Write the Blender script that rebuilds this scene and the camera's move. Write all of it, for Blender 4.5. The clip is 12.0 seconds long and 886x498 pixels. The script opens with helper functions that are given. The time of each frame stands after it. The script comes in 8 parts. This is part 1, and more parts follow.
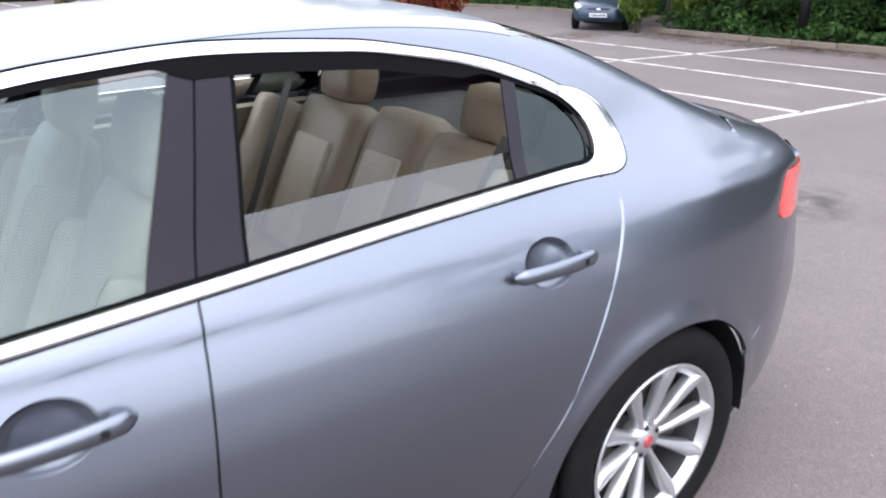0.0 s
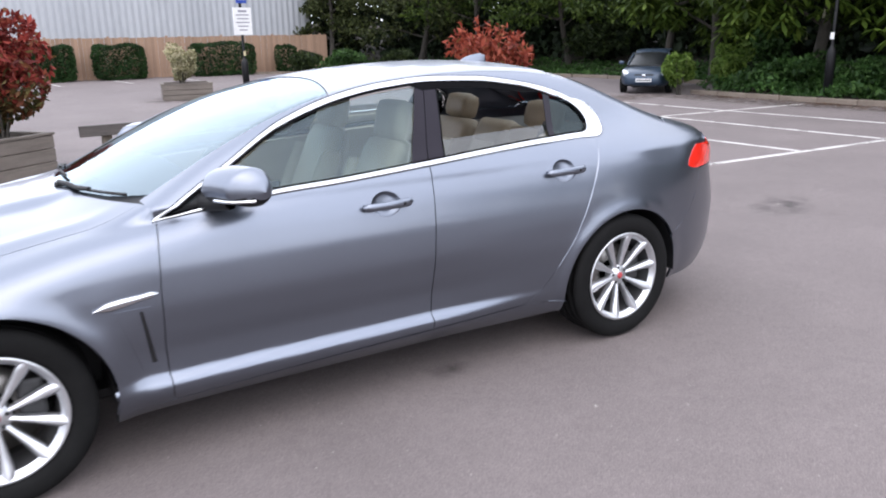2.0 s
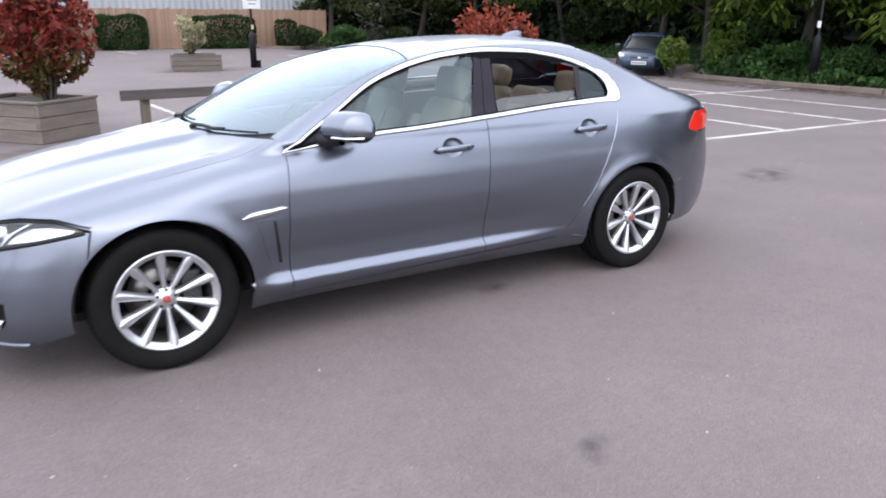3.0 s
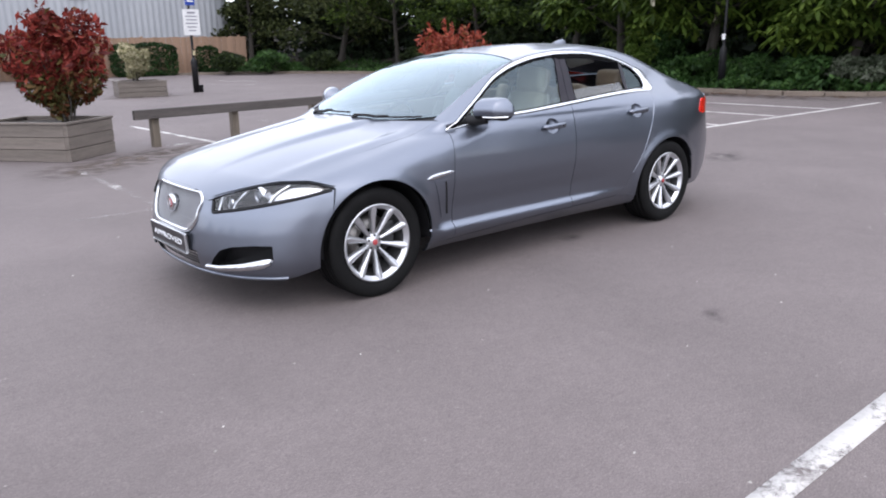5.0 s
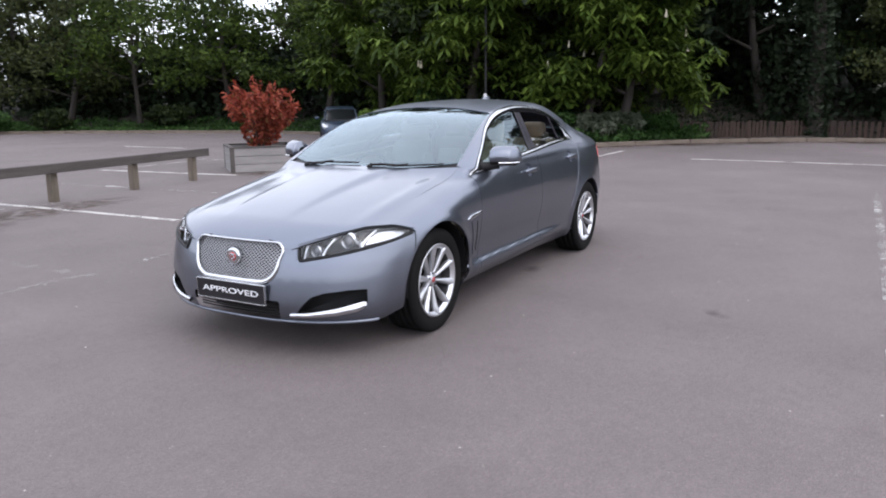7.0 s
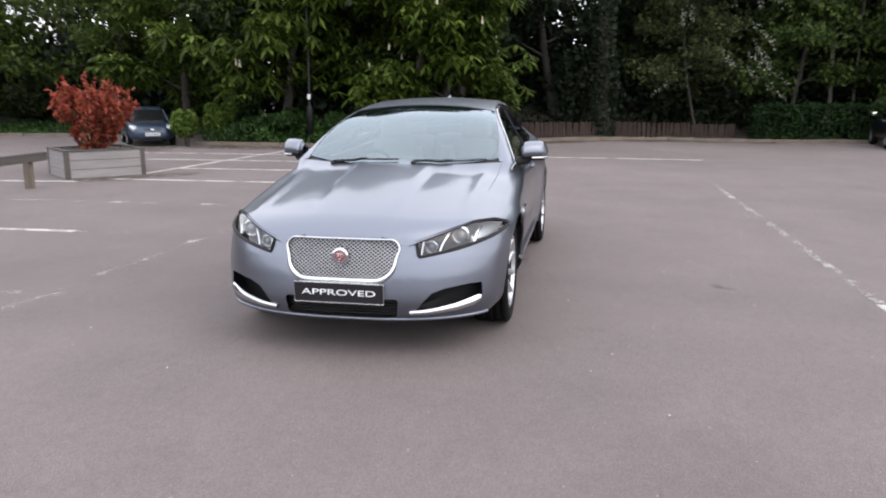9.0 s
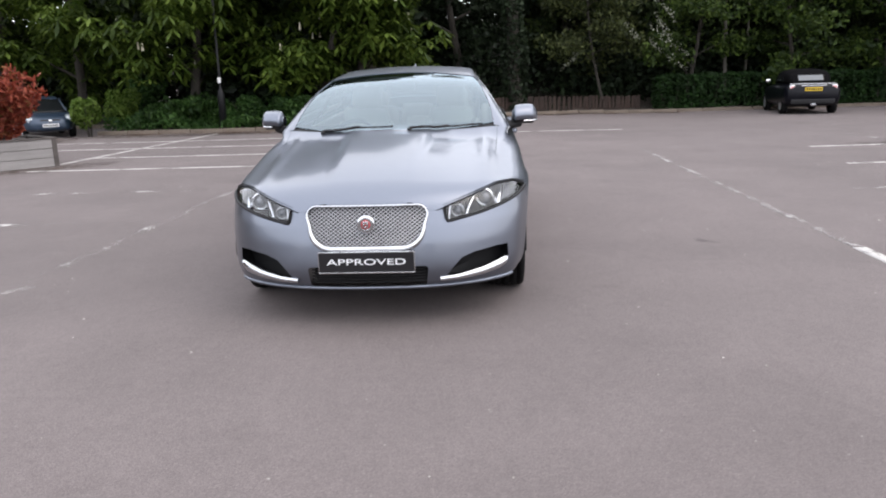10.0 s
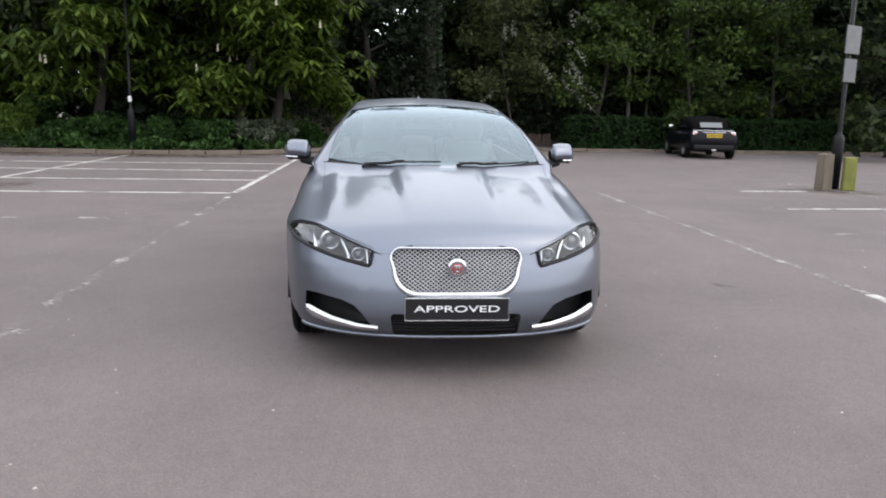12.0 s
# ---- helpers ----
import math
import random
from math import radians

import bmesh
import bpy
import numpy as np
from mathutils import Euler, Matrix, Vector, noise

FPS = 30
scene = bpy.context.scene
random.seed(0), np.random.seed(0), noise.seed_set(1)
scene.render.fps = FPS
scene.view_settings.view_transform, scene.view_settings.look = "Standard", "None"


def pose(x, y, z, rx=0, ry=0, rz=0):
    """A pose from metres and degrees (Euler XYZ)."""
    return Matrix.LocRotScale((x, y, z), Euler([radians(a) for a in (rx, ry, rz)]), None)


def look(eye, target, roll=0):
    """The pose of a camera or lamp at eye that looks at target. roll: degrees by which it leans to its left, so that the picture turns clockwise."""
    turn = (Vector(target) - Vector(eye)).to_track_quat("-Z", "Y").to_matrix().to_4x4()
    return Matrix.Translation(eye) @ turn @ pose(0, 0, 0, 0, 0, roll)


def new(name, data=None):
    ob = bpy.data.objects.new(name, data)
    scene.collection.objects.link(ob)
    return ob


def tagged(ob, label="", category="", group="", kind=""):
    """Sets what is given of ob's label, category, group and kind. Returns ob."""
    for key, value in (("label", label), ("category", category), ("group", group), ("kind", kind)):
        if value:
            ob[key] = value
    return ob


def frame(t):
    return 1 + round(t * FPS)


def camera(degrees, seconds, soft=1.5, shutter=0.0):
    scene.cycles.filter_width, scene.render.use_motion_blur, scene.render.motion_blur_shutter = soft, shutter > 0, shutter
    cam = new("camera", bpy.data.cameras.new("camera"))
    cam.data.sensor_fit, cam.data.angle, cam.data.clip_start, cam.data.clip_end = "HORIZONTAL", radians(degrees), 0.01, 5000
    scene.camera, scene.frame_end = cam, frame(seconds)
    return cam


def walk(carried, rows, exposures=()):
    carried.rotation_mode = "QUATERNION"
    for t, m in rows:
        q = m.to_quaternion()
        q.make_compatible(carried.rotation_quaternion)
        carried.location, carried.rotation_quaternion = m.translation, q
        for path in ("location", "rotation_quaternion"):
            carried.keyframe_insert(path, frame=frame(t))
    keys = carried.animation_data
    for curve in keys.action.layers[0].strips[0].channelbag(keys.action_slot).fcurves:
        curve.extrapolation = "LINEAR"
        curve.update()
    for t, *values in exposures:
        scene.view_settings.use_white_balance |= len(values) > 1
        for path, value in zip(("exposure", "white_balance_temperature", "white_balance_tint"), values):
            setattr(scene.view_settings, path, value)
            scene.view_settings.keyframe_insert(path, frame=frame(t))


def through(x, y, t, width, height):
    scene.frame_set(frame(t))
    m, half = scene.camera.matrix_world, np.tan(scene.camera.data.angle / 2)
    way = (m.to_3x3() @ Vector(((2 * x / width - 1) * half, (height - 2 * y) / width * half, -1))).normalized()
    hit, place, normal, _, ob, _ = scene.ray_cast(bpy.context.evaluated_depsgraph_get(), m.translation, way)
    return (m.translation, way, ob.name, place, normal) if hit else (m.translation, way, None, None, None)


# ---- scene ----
cam = camera(60.2, 12.0, soft=1.9, shutter=0.4)
PATH = [
    (0, (-0.015, -1.953, 1.538), (1.087, -0.44, 0.833), 0.3),
    (0.5, (-0.272, -2.407, 1.534), (0.759, -0.834, 0.853), 0.2),
    (1, (-0.605, -2.88, 1.537), (0.426, -1.311, 0.847), -0.9),
    (1.5, (-0.948, -3.344, 1.563), (0.025, -1.71, 0.946), 0.4),
    (2, (-1.37, -3.698, 1.579), (-0.366, -2.054, 1.043), -1.1),
    (2.5, (-1.744, -3.969, 1.573), (-0.701, -2.36, 1.006), -0.5),
    (3, (-2.142, -4.267, 1.576), (-1.115, -2.653, 0.991), 0.4),
    (3.5, (-2.589, -4.518, 1.573), (-1.507, -2.936, 1.003), -0.8),
    (3.7, (-2.764, -4.594, 1.584), (-1.699, -2.984, 1.058), -1.1),
    (5.3, (-4.269, -4.442, 1.497), (-2.96, -3.013, 1.001), 0.4),
    (5.5, (-4.463, -4.35, 1.53), (-3.103, -2.953, 1.085), 1.2),
    (6, (-4.935, -3.985, 1.516), (-3.466, -2.733, 0.991), 0.1),
    (6.5, (-5.188, -3.571, 1.508), (-3.611, -2.431, 1.044), -0.6),
    (7, (-5.606, -3.209, 1.505), (-3.888, -2.265, 1.107), -0.6),
    (7.2, (-5.685, -3.015, 1.512), (-3.951, -2.104, 1.108), 0.0),
    (8.8, (-6.341, -1.548, 1.465), (-4.424, -1.116, 1.093), -1.3),
    (9, (-6.385, -1.375, 1.477), (-4.46, -1.004, 1.082), 0.0),
    (9.5, (-6.483, -1.019, 1.446), (-4.534, -0.814, 1.047), -0.9),
    (10, (-6.404, -0.661, 1.358), (-4.457, -0.545, 0.917), -1.7),
    (10.5, (-6.314, -0.351, 1.287), (-4.362, -0.33, 0.851), 0.1),
    (11, (-6.253, -0.093, 1.226), (-4.29, -0.12, 0.84), 1.4),
    (11.5, (-6.126, 0.115, 1.251), (-4.157, 0.012, 0.917), 1.6),
    (12, (-6.096, 0.44, 1.382), (-4.139, 0.25, 1.017), 1.2),
]
EXPOSURES = [(0.0, 0.56, 6350, 11), (1.0, 0.30, 6350, 11), (2.0, 0.30, 6350, 12), (3.5, 0.17, 6300, 13), (5.5, -0.01, 6300, 13), (6.5, -0.02, 6300, 13), (7.0, -0.16, 6350, 13), (9.0, -0.02, 6700, 12), (11.0, -0.08, 6650, 10), (12.0, -0.13, 6650, 9)]
walk(cam, [(t, look(eye, target, roll)) for t, eye, target, roll in PATH], EXPOSURES)

cam.data.dof.use_dof = False

# ---- light: an overcast spring day ----
world = bpy.data.worlds.new("world")
scene.world = world
world.use_nodes = True
wn, wl = world.node_tree.nodes, world.node_tree.links
wn.clear()
sky = wn.new("ShaderNodeTexSky")
sky.sky_type = "NISHITA"
sky.sun_disc = False
sky.sun_elevation, sky.sun_rotation = radians(52), radians(200)
sky.air_density, sky.dust_density, sky.ozone_density = 1.0, 4.0, 1.0
sky_mix = wn.new("ShaderNodeMix")
sky_mix.data_type = "RGBA"
sky_mix.inputs[0].default_value = 0.78
sky_mix.inputs[7].default_value = (11.2, 11.6, 12.6, 1)
sky_bg = wn.new("ShaderNodeBackground")
sky_bg.inputs["Strength"].default_value = 0.265
sky_out = wn.new("ShaderNodeOutputWorld")
wl.new(sky.outputs["Color"], sky_mix.inputs[6])
wl.new(sky_mix.outputs[2], sky_bg.inputs["Color"])
wl.new(sky_bg.outputs["Background"], sky_out.inputs["Surface"])

sun_data = bpy.data.lights.new("sun", "SUN")
sun_data.energy, sun_data.angle, sun_data.color = 0.6, radians(60), (1.0, 0.96, 0.9)
sun = new("sun", sun_data)
sun.matrix_world = look((0, 0, 30), (0.25, 0.55, 29.15))

# ---- materials ----
def nodes_of(name):
    m = bpy.data.materials.new(name)
    m.use_nodes = True
    n, l = m.node_tree.nodes, m.node_tree.links
    return m, n, l, n["Principled BSDF"]


def ramp(n, stops):
    r = n.new("ShaderNodeValToRGB")
    e = r.color_ramp.elements
    e[0].position, e[0].color = stops[0][0], (*stops[0][1], 1)
    e[1].position, e[1].color = stops[-1][0], (*stops[-1][1], 1)
    for p, c in stops[1:-1]:
        k = e.new(p)
        k.color = (*c, 1)
    return r


def noise_tex(n, l, scale, detail=4, rough=0.6, stretch=None, space="Object"):
    co = n.new("ShaderNodeTexCoord")
    t = n.new("ShaderNodeTexNoise")
    t.inputs["Scale"].default_value, t.inputs["Detail"].default_value = scale, detail
    t.inputs["Roughness"].default_value = rough
    if stretch:
        mp = n.new("ShaderNodeMapping")
        mp.inputs["Scale"].default_value = stretch
        l.new(co.outputs[space], mp.inputs["Vector"])
        l.new(mp.outputs["Vector"], t.inputs["Vector"])
    else:
        l.new(co.outputs[space], t.inputs["Vector"])
    return t


def surface(name, dark, light, rough=0.7, metal=0.0, scale=6.0, fine=80.0, bump=0.15, dist=0.004, stretch=None, random_amount=0.0, coat=0.0, spec=0.5):
    """A two-scale varied surface between two base colours."""
    m, n, l, b = nodes_of(name)
    big, small = noise_tex(n, l, scale, 4, 0.6, stretch), noise_tex(n, l, fine, 3, 0.7, stretch)
    mix = n.new("ShaderNodeMath")
    mix.operation = "MULTIPLY_ADD"
    mix.inputs[1].default_value = 0.4
    l.new(small.outputs["Fac"], mix.inputs[0])
    half = n.new("ShaderNodeMath")
    half.operation = "MULTIPLY"
    half.inputs[1].default_value = 0.6
    l.new(big.outputs["Fac"], half.inputs[0])
    l.new(half.outputs[0], mix.inputs[2])
    r = ramp(n, [(0.32, dark), (0.68, light)])
    l.new(mix.outputs[0], r.inputs["Fac"])
    col = r.outputs["Color"]
    if random_amount:
        info = n.new("ShaderNodeObjectInfo")
        hsv = n.new("ShaderNodeHueSaturation")
        mr = n.new("ShaderNodeMapRange")
        mr.inputs["To Min"].default_value, mr.inputs["To Max"].default_value = 1 - random_amount, 1 + random_amount
        l.new(info.outputs["Random"], mr.inputs["Value"])
        l.new(mr.outputs["Result"], hsv.inputs["Value"])
        l.new(col, hsv.inputs["Color"])
        col = hsv.outputs["Color"]
    l.new(col, b.inputs["Base Color"])
    b.inputs["Roughness"].default_value, b.inputs["Metallic"].default_value = rough, metal
    b.inputs["Coat Weight"].default_value, b.inputs["Specular IOR Level"].default_value = coat, spec
    if bump:
        bp = n.new("ShaderNodeBump")
        bp.inputs["Strength"].default_value, bp.inputs["Distance"].default_value = bump, dist
        l.new(small.outputs["Fac"], bp.inputs["Height"])
        l.new(bp.outputs["Normal"], b.inputs["Normal"])
    return m


def plain(name, col, rough=0.5, metal=0.0, coat=0.0, spec=0.5):
    """A clean moulded or plated surface, with a faint breath of unevenness."""
    m, n, l, b = nodes_of(name)
    t = noise_tex(n, l, 9.0, 3)
    r = ramp(n, [(0.3, tuple(c * 0.93 for c in col)), (0.7, tuple(min(1, c * 1.07) for c in col))])
    l.new(t.outputs["Fac"], r.inputs["Fac"])
    l.new(r.outputs["Color"], b.inputs["Base Color"])
    b.inputs["Roughness"].default_value, b.inputs["Metallic"].default_value = rough, metal
    b.inputs["Coat Weight"].default_value, b.inputs["Specular IOR Level"].default_value = coat, spec
    return m


def leaf_material(name, stops, rough=0.5, through=0.25):
    """Leaves that differ one by one."""
    m, n, l, b = nodes_of(name)
    geo = n.new("ShaderNodeNewGeometry")
    r = ramp(n, stops)
    l.new(geo.outputs["Random Per Island"], r.inputs["Fac"])
    t = noise_tex(n, l, 0.9, 2)
    hsv = n.new("ShaderNodeHueSaturation")
    mr = n.new("ShaderNodeMapRange")
    mr.inputs["From Min"].default_value, mr.inputs["From Max"].default_value = 0.3, 0.7
    mr.inputs["To Min"].default_value, mr.inputs["To Max"].default_value = 0.6, 1.35
    l.new(t.outputs["Fac"], mr.inputs["Value"])
    l.new(mr.outputs["Result"], hsv.inputs["Value"])
    l.new(r.outputs["Color"], hsv.inputs["Color"])
    l.new(hsv.outputs["Color"], b.inputs["Base Color"])
    b.inputs["Roughness"].default_value, b.inputs["Specular IOR Level"].default_value = max(rough, 0.55), 0.16
    tr = n.new("ShaderNodeBsdfTranslucent")
    l.new(hsv.outputs["Color"], tr.inputs["Color"])
    ms = n.new("ShaderNodeMixShader")
    ms.inputs["Fac"].default_value = through
    l.new(b.outputs["BSDF"], ms.inputs[1])
    l.new(tr.outputs["BSDF"], ms.inputs[2])
    l.new(ms.outputs["Shader"], n["Material Output"].inputs["Surface"])
    return m


def asphalt_material():
    m, n, l, b = nodes_of("asphalt")
    grit, mid, big, huge = noise_tex(n, l, 160, 2, 0.8), noise_tex(n, l, 14, 4), noise_tex(n, l, 0.9, 5), noise_tex(n, l, 0.16, 4)
    base = ramp(n, [(0.25, (0.070, 0.058, 0.057)), (0.5, (0.121, 0.102, 0.100)), (0.78, (0.190, 0.163, 0.159))])
    l.new(grit.outputs["Fac"], base.inputs["Fac"])
    col = base.outputs["Color"]
    for tex, lo, hi in ((mid, 0.93, 1.07), (noise_tex(n, l, 55, 3, 0.8), 0.83, 1.17), (big, 0.90, 1.09), (huge, 0.86, 1.12)):
        mr = n.new("ShaderNodeMapRange")
        mr.inputs["From Min"].default_value, mr.inputs["From Max"].default_value = 0.3, 0.7
        mr.inputs["To Min"].default_value, mr.inputs["To Max"].default_value = lo, hi
        l.new(tex.outputs["Fac"], mr.inputs["Value"])
        hsv = n.new("ShaderNodeHueSaturation")
        l.new(mr.outputs["Result"], hsv.inputs["Value"])
        l.new(col, hsv.inputs["Color"])
        col = hsv.outputs["Color"]
    # darker oil spots and damp patches
    spots = noise_tex(n, l, 1.7, 3, 0.5)
    sr = ramp(n, [(0.63, (1, 1, 1)), (0.76, (0.66, 0.64, 0.64))])
    l.new(spots.outputs["Fac"], sr.inputs["Fac"])
    mul = n.new("ShaderNodeMix")
    mul.data_type, mul.blend_type = "RGBA", "MULTIPLY"
    mul.inputs[0].default_value = 0.35
    l.new(col, mul.inputs[6])
    l.new(sr.outputs["Color"], mul.inputs[7])
    # pale chips of stone
    vor = n.new("ShaderNodeTexVoronoi")
    co = n.new("ShaderNodeTexCoord")
    vor.inputs["Scale"].default_value = 9.0
    l.new(co.outputs["Object"], vor.inputs["Vector"])
    cr = ramp(n, [(0.0, (1, 1, 1)), (0.055, (0, 0, 0))])
    l.new(vor.outputs["Distance"], cr.inputs["Fac"])
    chip = n.new("ShaderNodeMix")
    chip.data_type = "RGBA"
    chip.inputs[7].default_value = (0.30, 0.28, 0.265, 1)
    l.new(cr.outputs["Color"], chip.inputs[0])
    l.new(mul.outputs[2], chip.inputs[6])
    l.new(chip.outputs[2], b.inputs["Base Color"])
    b.inputs["Roughness"].default_value, b.inputs["Specular IOR Level"].default_value = 0.85, 0.3
    bp = n.new("ShaderNodeBump")
    bp.inputs["Strength"].default_value, bp.inputs["Distance"].default_value = 0.5, 0.006
    l.new(grit.outputs["Fac"], bp.inputs["Height"])
    l.new(bp.outputs["Normal"], b.inputs["Normal"])
    return m


def road_paint(name, keep):
    """White road paint, worn through in patches; keep: how much of it is left."""
    m, n, l, b = nodes_of(name)
    t, t2 = noise_tex(n, l, 26, 5, 0.75), noise_tex(n, l, 2.3, 3)
    add = n.new("ShaderNodeMath")
    add.operation = "ADD"
    l.new(t.outputs["Fac"], add.inputs[0])
    l.new(t2.outputs["Fac"], add.inputs[1])
    r = ramp(n, [(keep - 0.06, (1, 1, 1)), (keep + 0.06, (0, 0, 0))])
    half = n.new("ShaderNodeMath")
    half.operation = "MULTIPLY"
    half.inputs[1].default_value = 0.5
    l.new(add.outputs[0], half.inputs[0])
    l.new(half.outputs[0], r.inputs["Fac"])
    b.inputs["Base Color"].default_value = (0.60, 0.58, 0.56, 1)
    b.inputs["Roughness"].default_value = 0.7
    c = ramp(n, [(0.3, (0.34, 0.325, 0.31)), (0.7, (0.50, 0.48, 0.46))])
    l.new(t.outputs["Fac"], c.inputs["Fac"])
    l.new(c.outputs["Color"], b.inputs["Base Color"])
    clear = n.new("ShaderNodeBsdfTransparent")
    ms = n.new("ShaderNodeMixShader")
    l.new(r.outputs["Color"], ms.inputs["Fac"])
    l.new(clear.outputs["BSDF"], ms.inputs[1])
    l.new(b.outputs["BSDF"], ms.inputs[2])
    l.new(ms.outputs["Shader"], n["Material Output"].inputs["Surface"])
    return m


def paint_material(name, col, flake=0.06, rough=0.34, metal=0.75, coat=0.5):
    m, n, l, b = nodes_of(name)
    t, big = noise_tex(n, l, 1500, 1), noise_tex(n, l, 2.5, 3)
    r = ramp(n, [(0.3, tuple(c * (1 - flake * 2) for c in col)), (0.7, tuple(c * (1 + flake * 2) for c in col))])
    l.new(t.outputs["Fac"], r.inputs["Fac"])
    l.new(r.outputs["Color"], b.inputs["Base Color"])
    rr = n.new("ShaderNodeMapRange")
    rr.inputs["To Min"].default_value, rr.inputs["To Max"].default_value = rough - 0.04, rough + 0.06
    l.new(big.outputs["Fac"], rr.inputs["Value"])
    l.new(rr.outputs["Result"], b.inputs["Roughness"])
    b.inputs["Metallic"].default_value = metal
    b.inputs["Coat Weight"].default_value, b.inputs["Coat Roughness"].default_value = coat, 0.09
    return m


def glass_material(name, tint, rough=0.0, mixed=0.0, gloss_tint=(1.0, 1.0, 1.0)):
    """Thin glass: clear with a mirror-like skin that follows the viewing angle."""
    m, n, l, b = nodes_of(name)
    tr, gl, ms, fr = n.new("ShaderNodeBsdfTransparent"), n.new("ShaderNodeBsdfGlossy"), n.new("ShaderNodeMixShader"), n.new("ShaderNodeFresnel")
    tr.inputs["Color"].default_value = (*tint, 1)
    gl.inputs["Roughness"].default_value = rough
    gl.inputs["Color"].default_value = (*gloss_tint, 1)
    fr.inputs["IOR"].default_value = 1.5
    add = n.new("ShaderNodeMath")
    add.operation = "MULTIPLY_ADD"
    add.inputs[1].default_value, add.inputs[2].default_value = 1.1, mixed
    add.use_clamp = True
    l.new(fr.outputs["Fac"], add.inputs[0])
    l.new(add.outputs[0], ms.inputs["Fac"])
    l.new(tr.outputs["BSDF"], ms.inputs[1])
    l.new(gl.outputs["BSDF"], ms.inputs[2])
    l.new(ms.outputs["Shader"], n["Material Output"].inputs["Surface"])
    return m


M_ASPHALT = asphalt_material()
M_LINE = road_paint("road paint", 0.56)
M_LINE_MID = road_paint("half-worn road paint", 0.455)
M_LINE_WORN = road_paint("worn road paint", 0.43)
M_KERB = surface("kerb concrete", (0.095, 0.074, 0.058), (0.175, 0.142, 0.115), 0.9, scale=2.5, fine=60, bump=0.4)
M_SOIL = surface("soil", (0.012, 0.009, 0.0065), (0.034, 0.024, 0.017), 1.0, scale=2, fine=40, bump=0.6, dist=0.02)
M_BARK = surface("bark", (0.016, 0.014, 0.011), (0.046, 0.039, 0.032), 0.95, scale=5, fine=35, bump=0.8, dist=0.02, stretch=(1, 1, 0.25))
M_BARK_PALE = surface("pale bark", (0.06, 0.055, 0.047), (0.13, 0.12, 0.10), 0.9, scale=5, fine=35, bump=0.6, dist=0.01, stretch=(1, 1, 0.25))
M_WOOD = surface("weathered timber", (0.0744, 0.062, 0.0527), (0.1612, 0.1364, 0.1178), 0.85, scale=3, fine=30, bump=0.5, dist=0.005, stretch=(0.35, 4, 4), random_amount=0.12)
M_WOOD_DARK = surface("dark weathered timber", (0.0341, 0.02976, 0.0279), (0.0868, 0.0744, 0.0682), 0.85, scale=3, fine=30, bump=0.5, dist=0.005, stretch=(0.35, 4, 4), random_amount=0.1)
M_WOOD_POST = surface("post timber", (0.0744, 0.062, 0.0465), (0.1674, 0.1364, 0.1054), 0.9, scale=3, fine=30, bump=0.5, dist=0.005, stretch=(4, 4, 0.35), random_amount=0.12)
M_FENCE = surface("fence timber", (0.1674, 0.1023, 0.0682), (0.2728, 0.1798, 0.124), 0.85, scale=2, fine=22, bump=0.4, dist=0.004, stretch=(4, 4, 0.3), random_amount=0.14)
M_CLADDING = surface("grey steel cladding", (0.248, 0.2604, 0.279), (0.31, 0.3224, 0.341), 0.5, metal=0.1, scale=0.4, fine=12, bump=0.05, stretch=(1, 1, 0.2))
M_PLANTER_PALE = surface("pale weathered boards", (0.16, 0.15, 0.145), (0.26, 0.245, 0.24), 0.85, scale=3, fine=30, bump=0.4, dist=0.004, stretch=(0.35, 4, 4), random_amount=0.08)
M_TEAL = plain("teal roof edge", (0.024, 0.128, 0.16), 0.5)
M_BLACK = plain("black enamel", (0.007, 0.007, 0.008), 0.45, spec=0.2)
M_SIGN_WHITE = plain("white sign", (0.624, 0.624, 0.624), 0.4)
M_SIGN_BLUE = plain("blue sign", (0.024, 0.056, 0.288), 0.4)
M_SIGN_GREY = plain("sign lettering", (0.224, 0.224, 0.256), 0.5)
M_YELLOW = surface("yellow-green post face", (0.10, 0.11, 0.020), (0.20, 0.20, 0.045), 0.7)
M_LEAF_WOOD = leaf_material("wood leaves", [(0.0, (0.0060, 0.0115, 0.0036)), (0.5, (0.0160, 0.0265, 0.0072)), (1.0, (0.036, 0.052, 0.0135))])
# Near-black copy of the wood leaves, with the wood's deep shade in the colour.
M_LEAF_DARK = leaf_material("leaves darkened for shade", [(0.0, (0.0055, 0.0105, 0.0050)), (1.0, (0.0150, 0.0250, 0.0100))], 0.6, 0.10)
M_LEAF_CHESTNUT = leaf_material("chestnut leaves", [(0.0, (0.022, 0.040, 0.006)), (0.6, (0.056, 0.090, 0.014)), (1.0, (0.110, 0.155, 0.028))], 0.45, 0.38)
M_LEAF_OLIVE = leaf_material("olive leaves", [(0.0, (0.014, 0.020, 0.007)), (0.5, (0.034, 0.044, 0.014)), (1.0, (0.075, 0.088, 0.030))], 0.5, 0.35)
M_LEAF_MAPLE = leaf_material("maple leaves", [(0.0, (0.012, 0.024, 0.006)), (0.6, (0.032, 0.056, 0.011)), (1.0, (0.070, 0.105, 0.020))], 0.5, 0.35)
M_LEAF_FRESH = leaf_material("fresh green leaves", [(0.0, (0.016, 0.030, 0.006)), (0.6, (0.042, 0.068, 0.012)), (1.0, (0.088, 0.125, 0.024))], 0.5, 0.38)
M_LEAF_LIME = leaf_material("lime-green leaves", [(0.0, (0.040, 0.075, 0.012)), (0.6, (0.085, 0.140, 0.022)), (1.0, (0.140, 0.200, 0.045))], 0.5, 0.35)
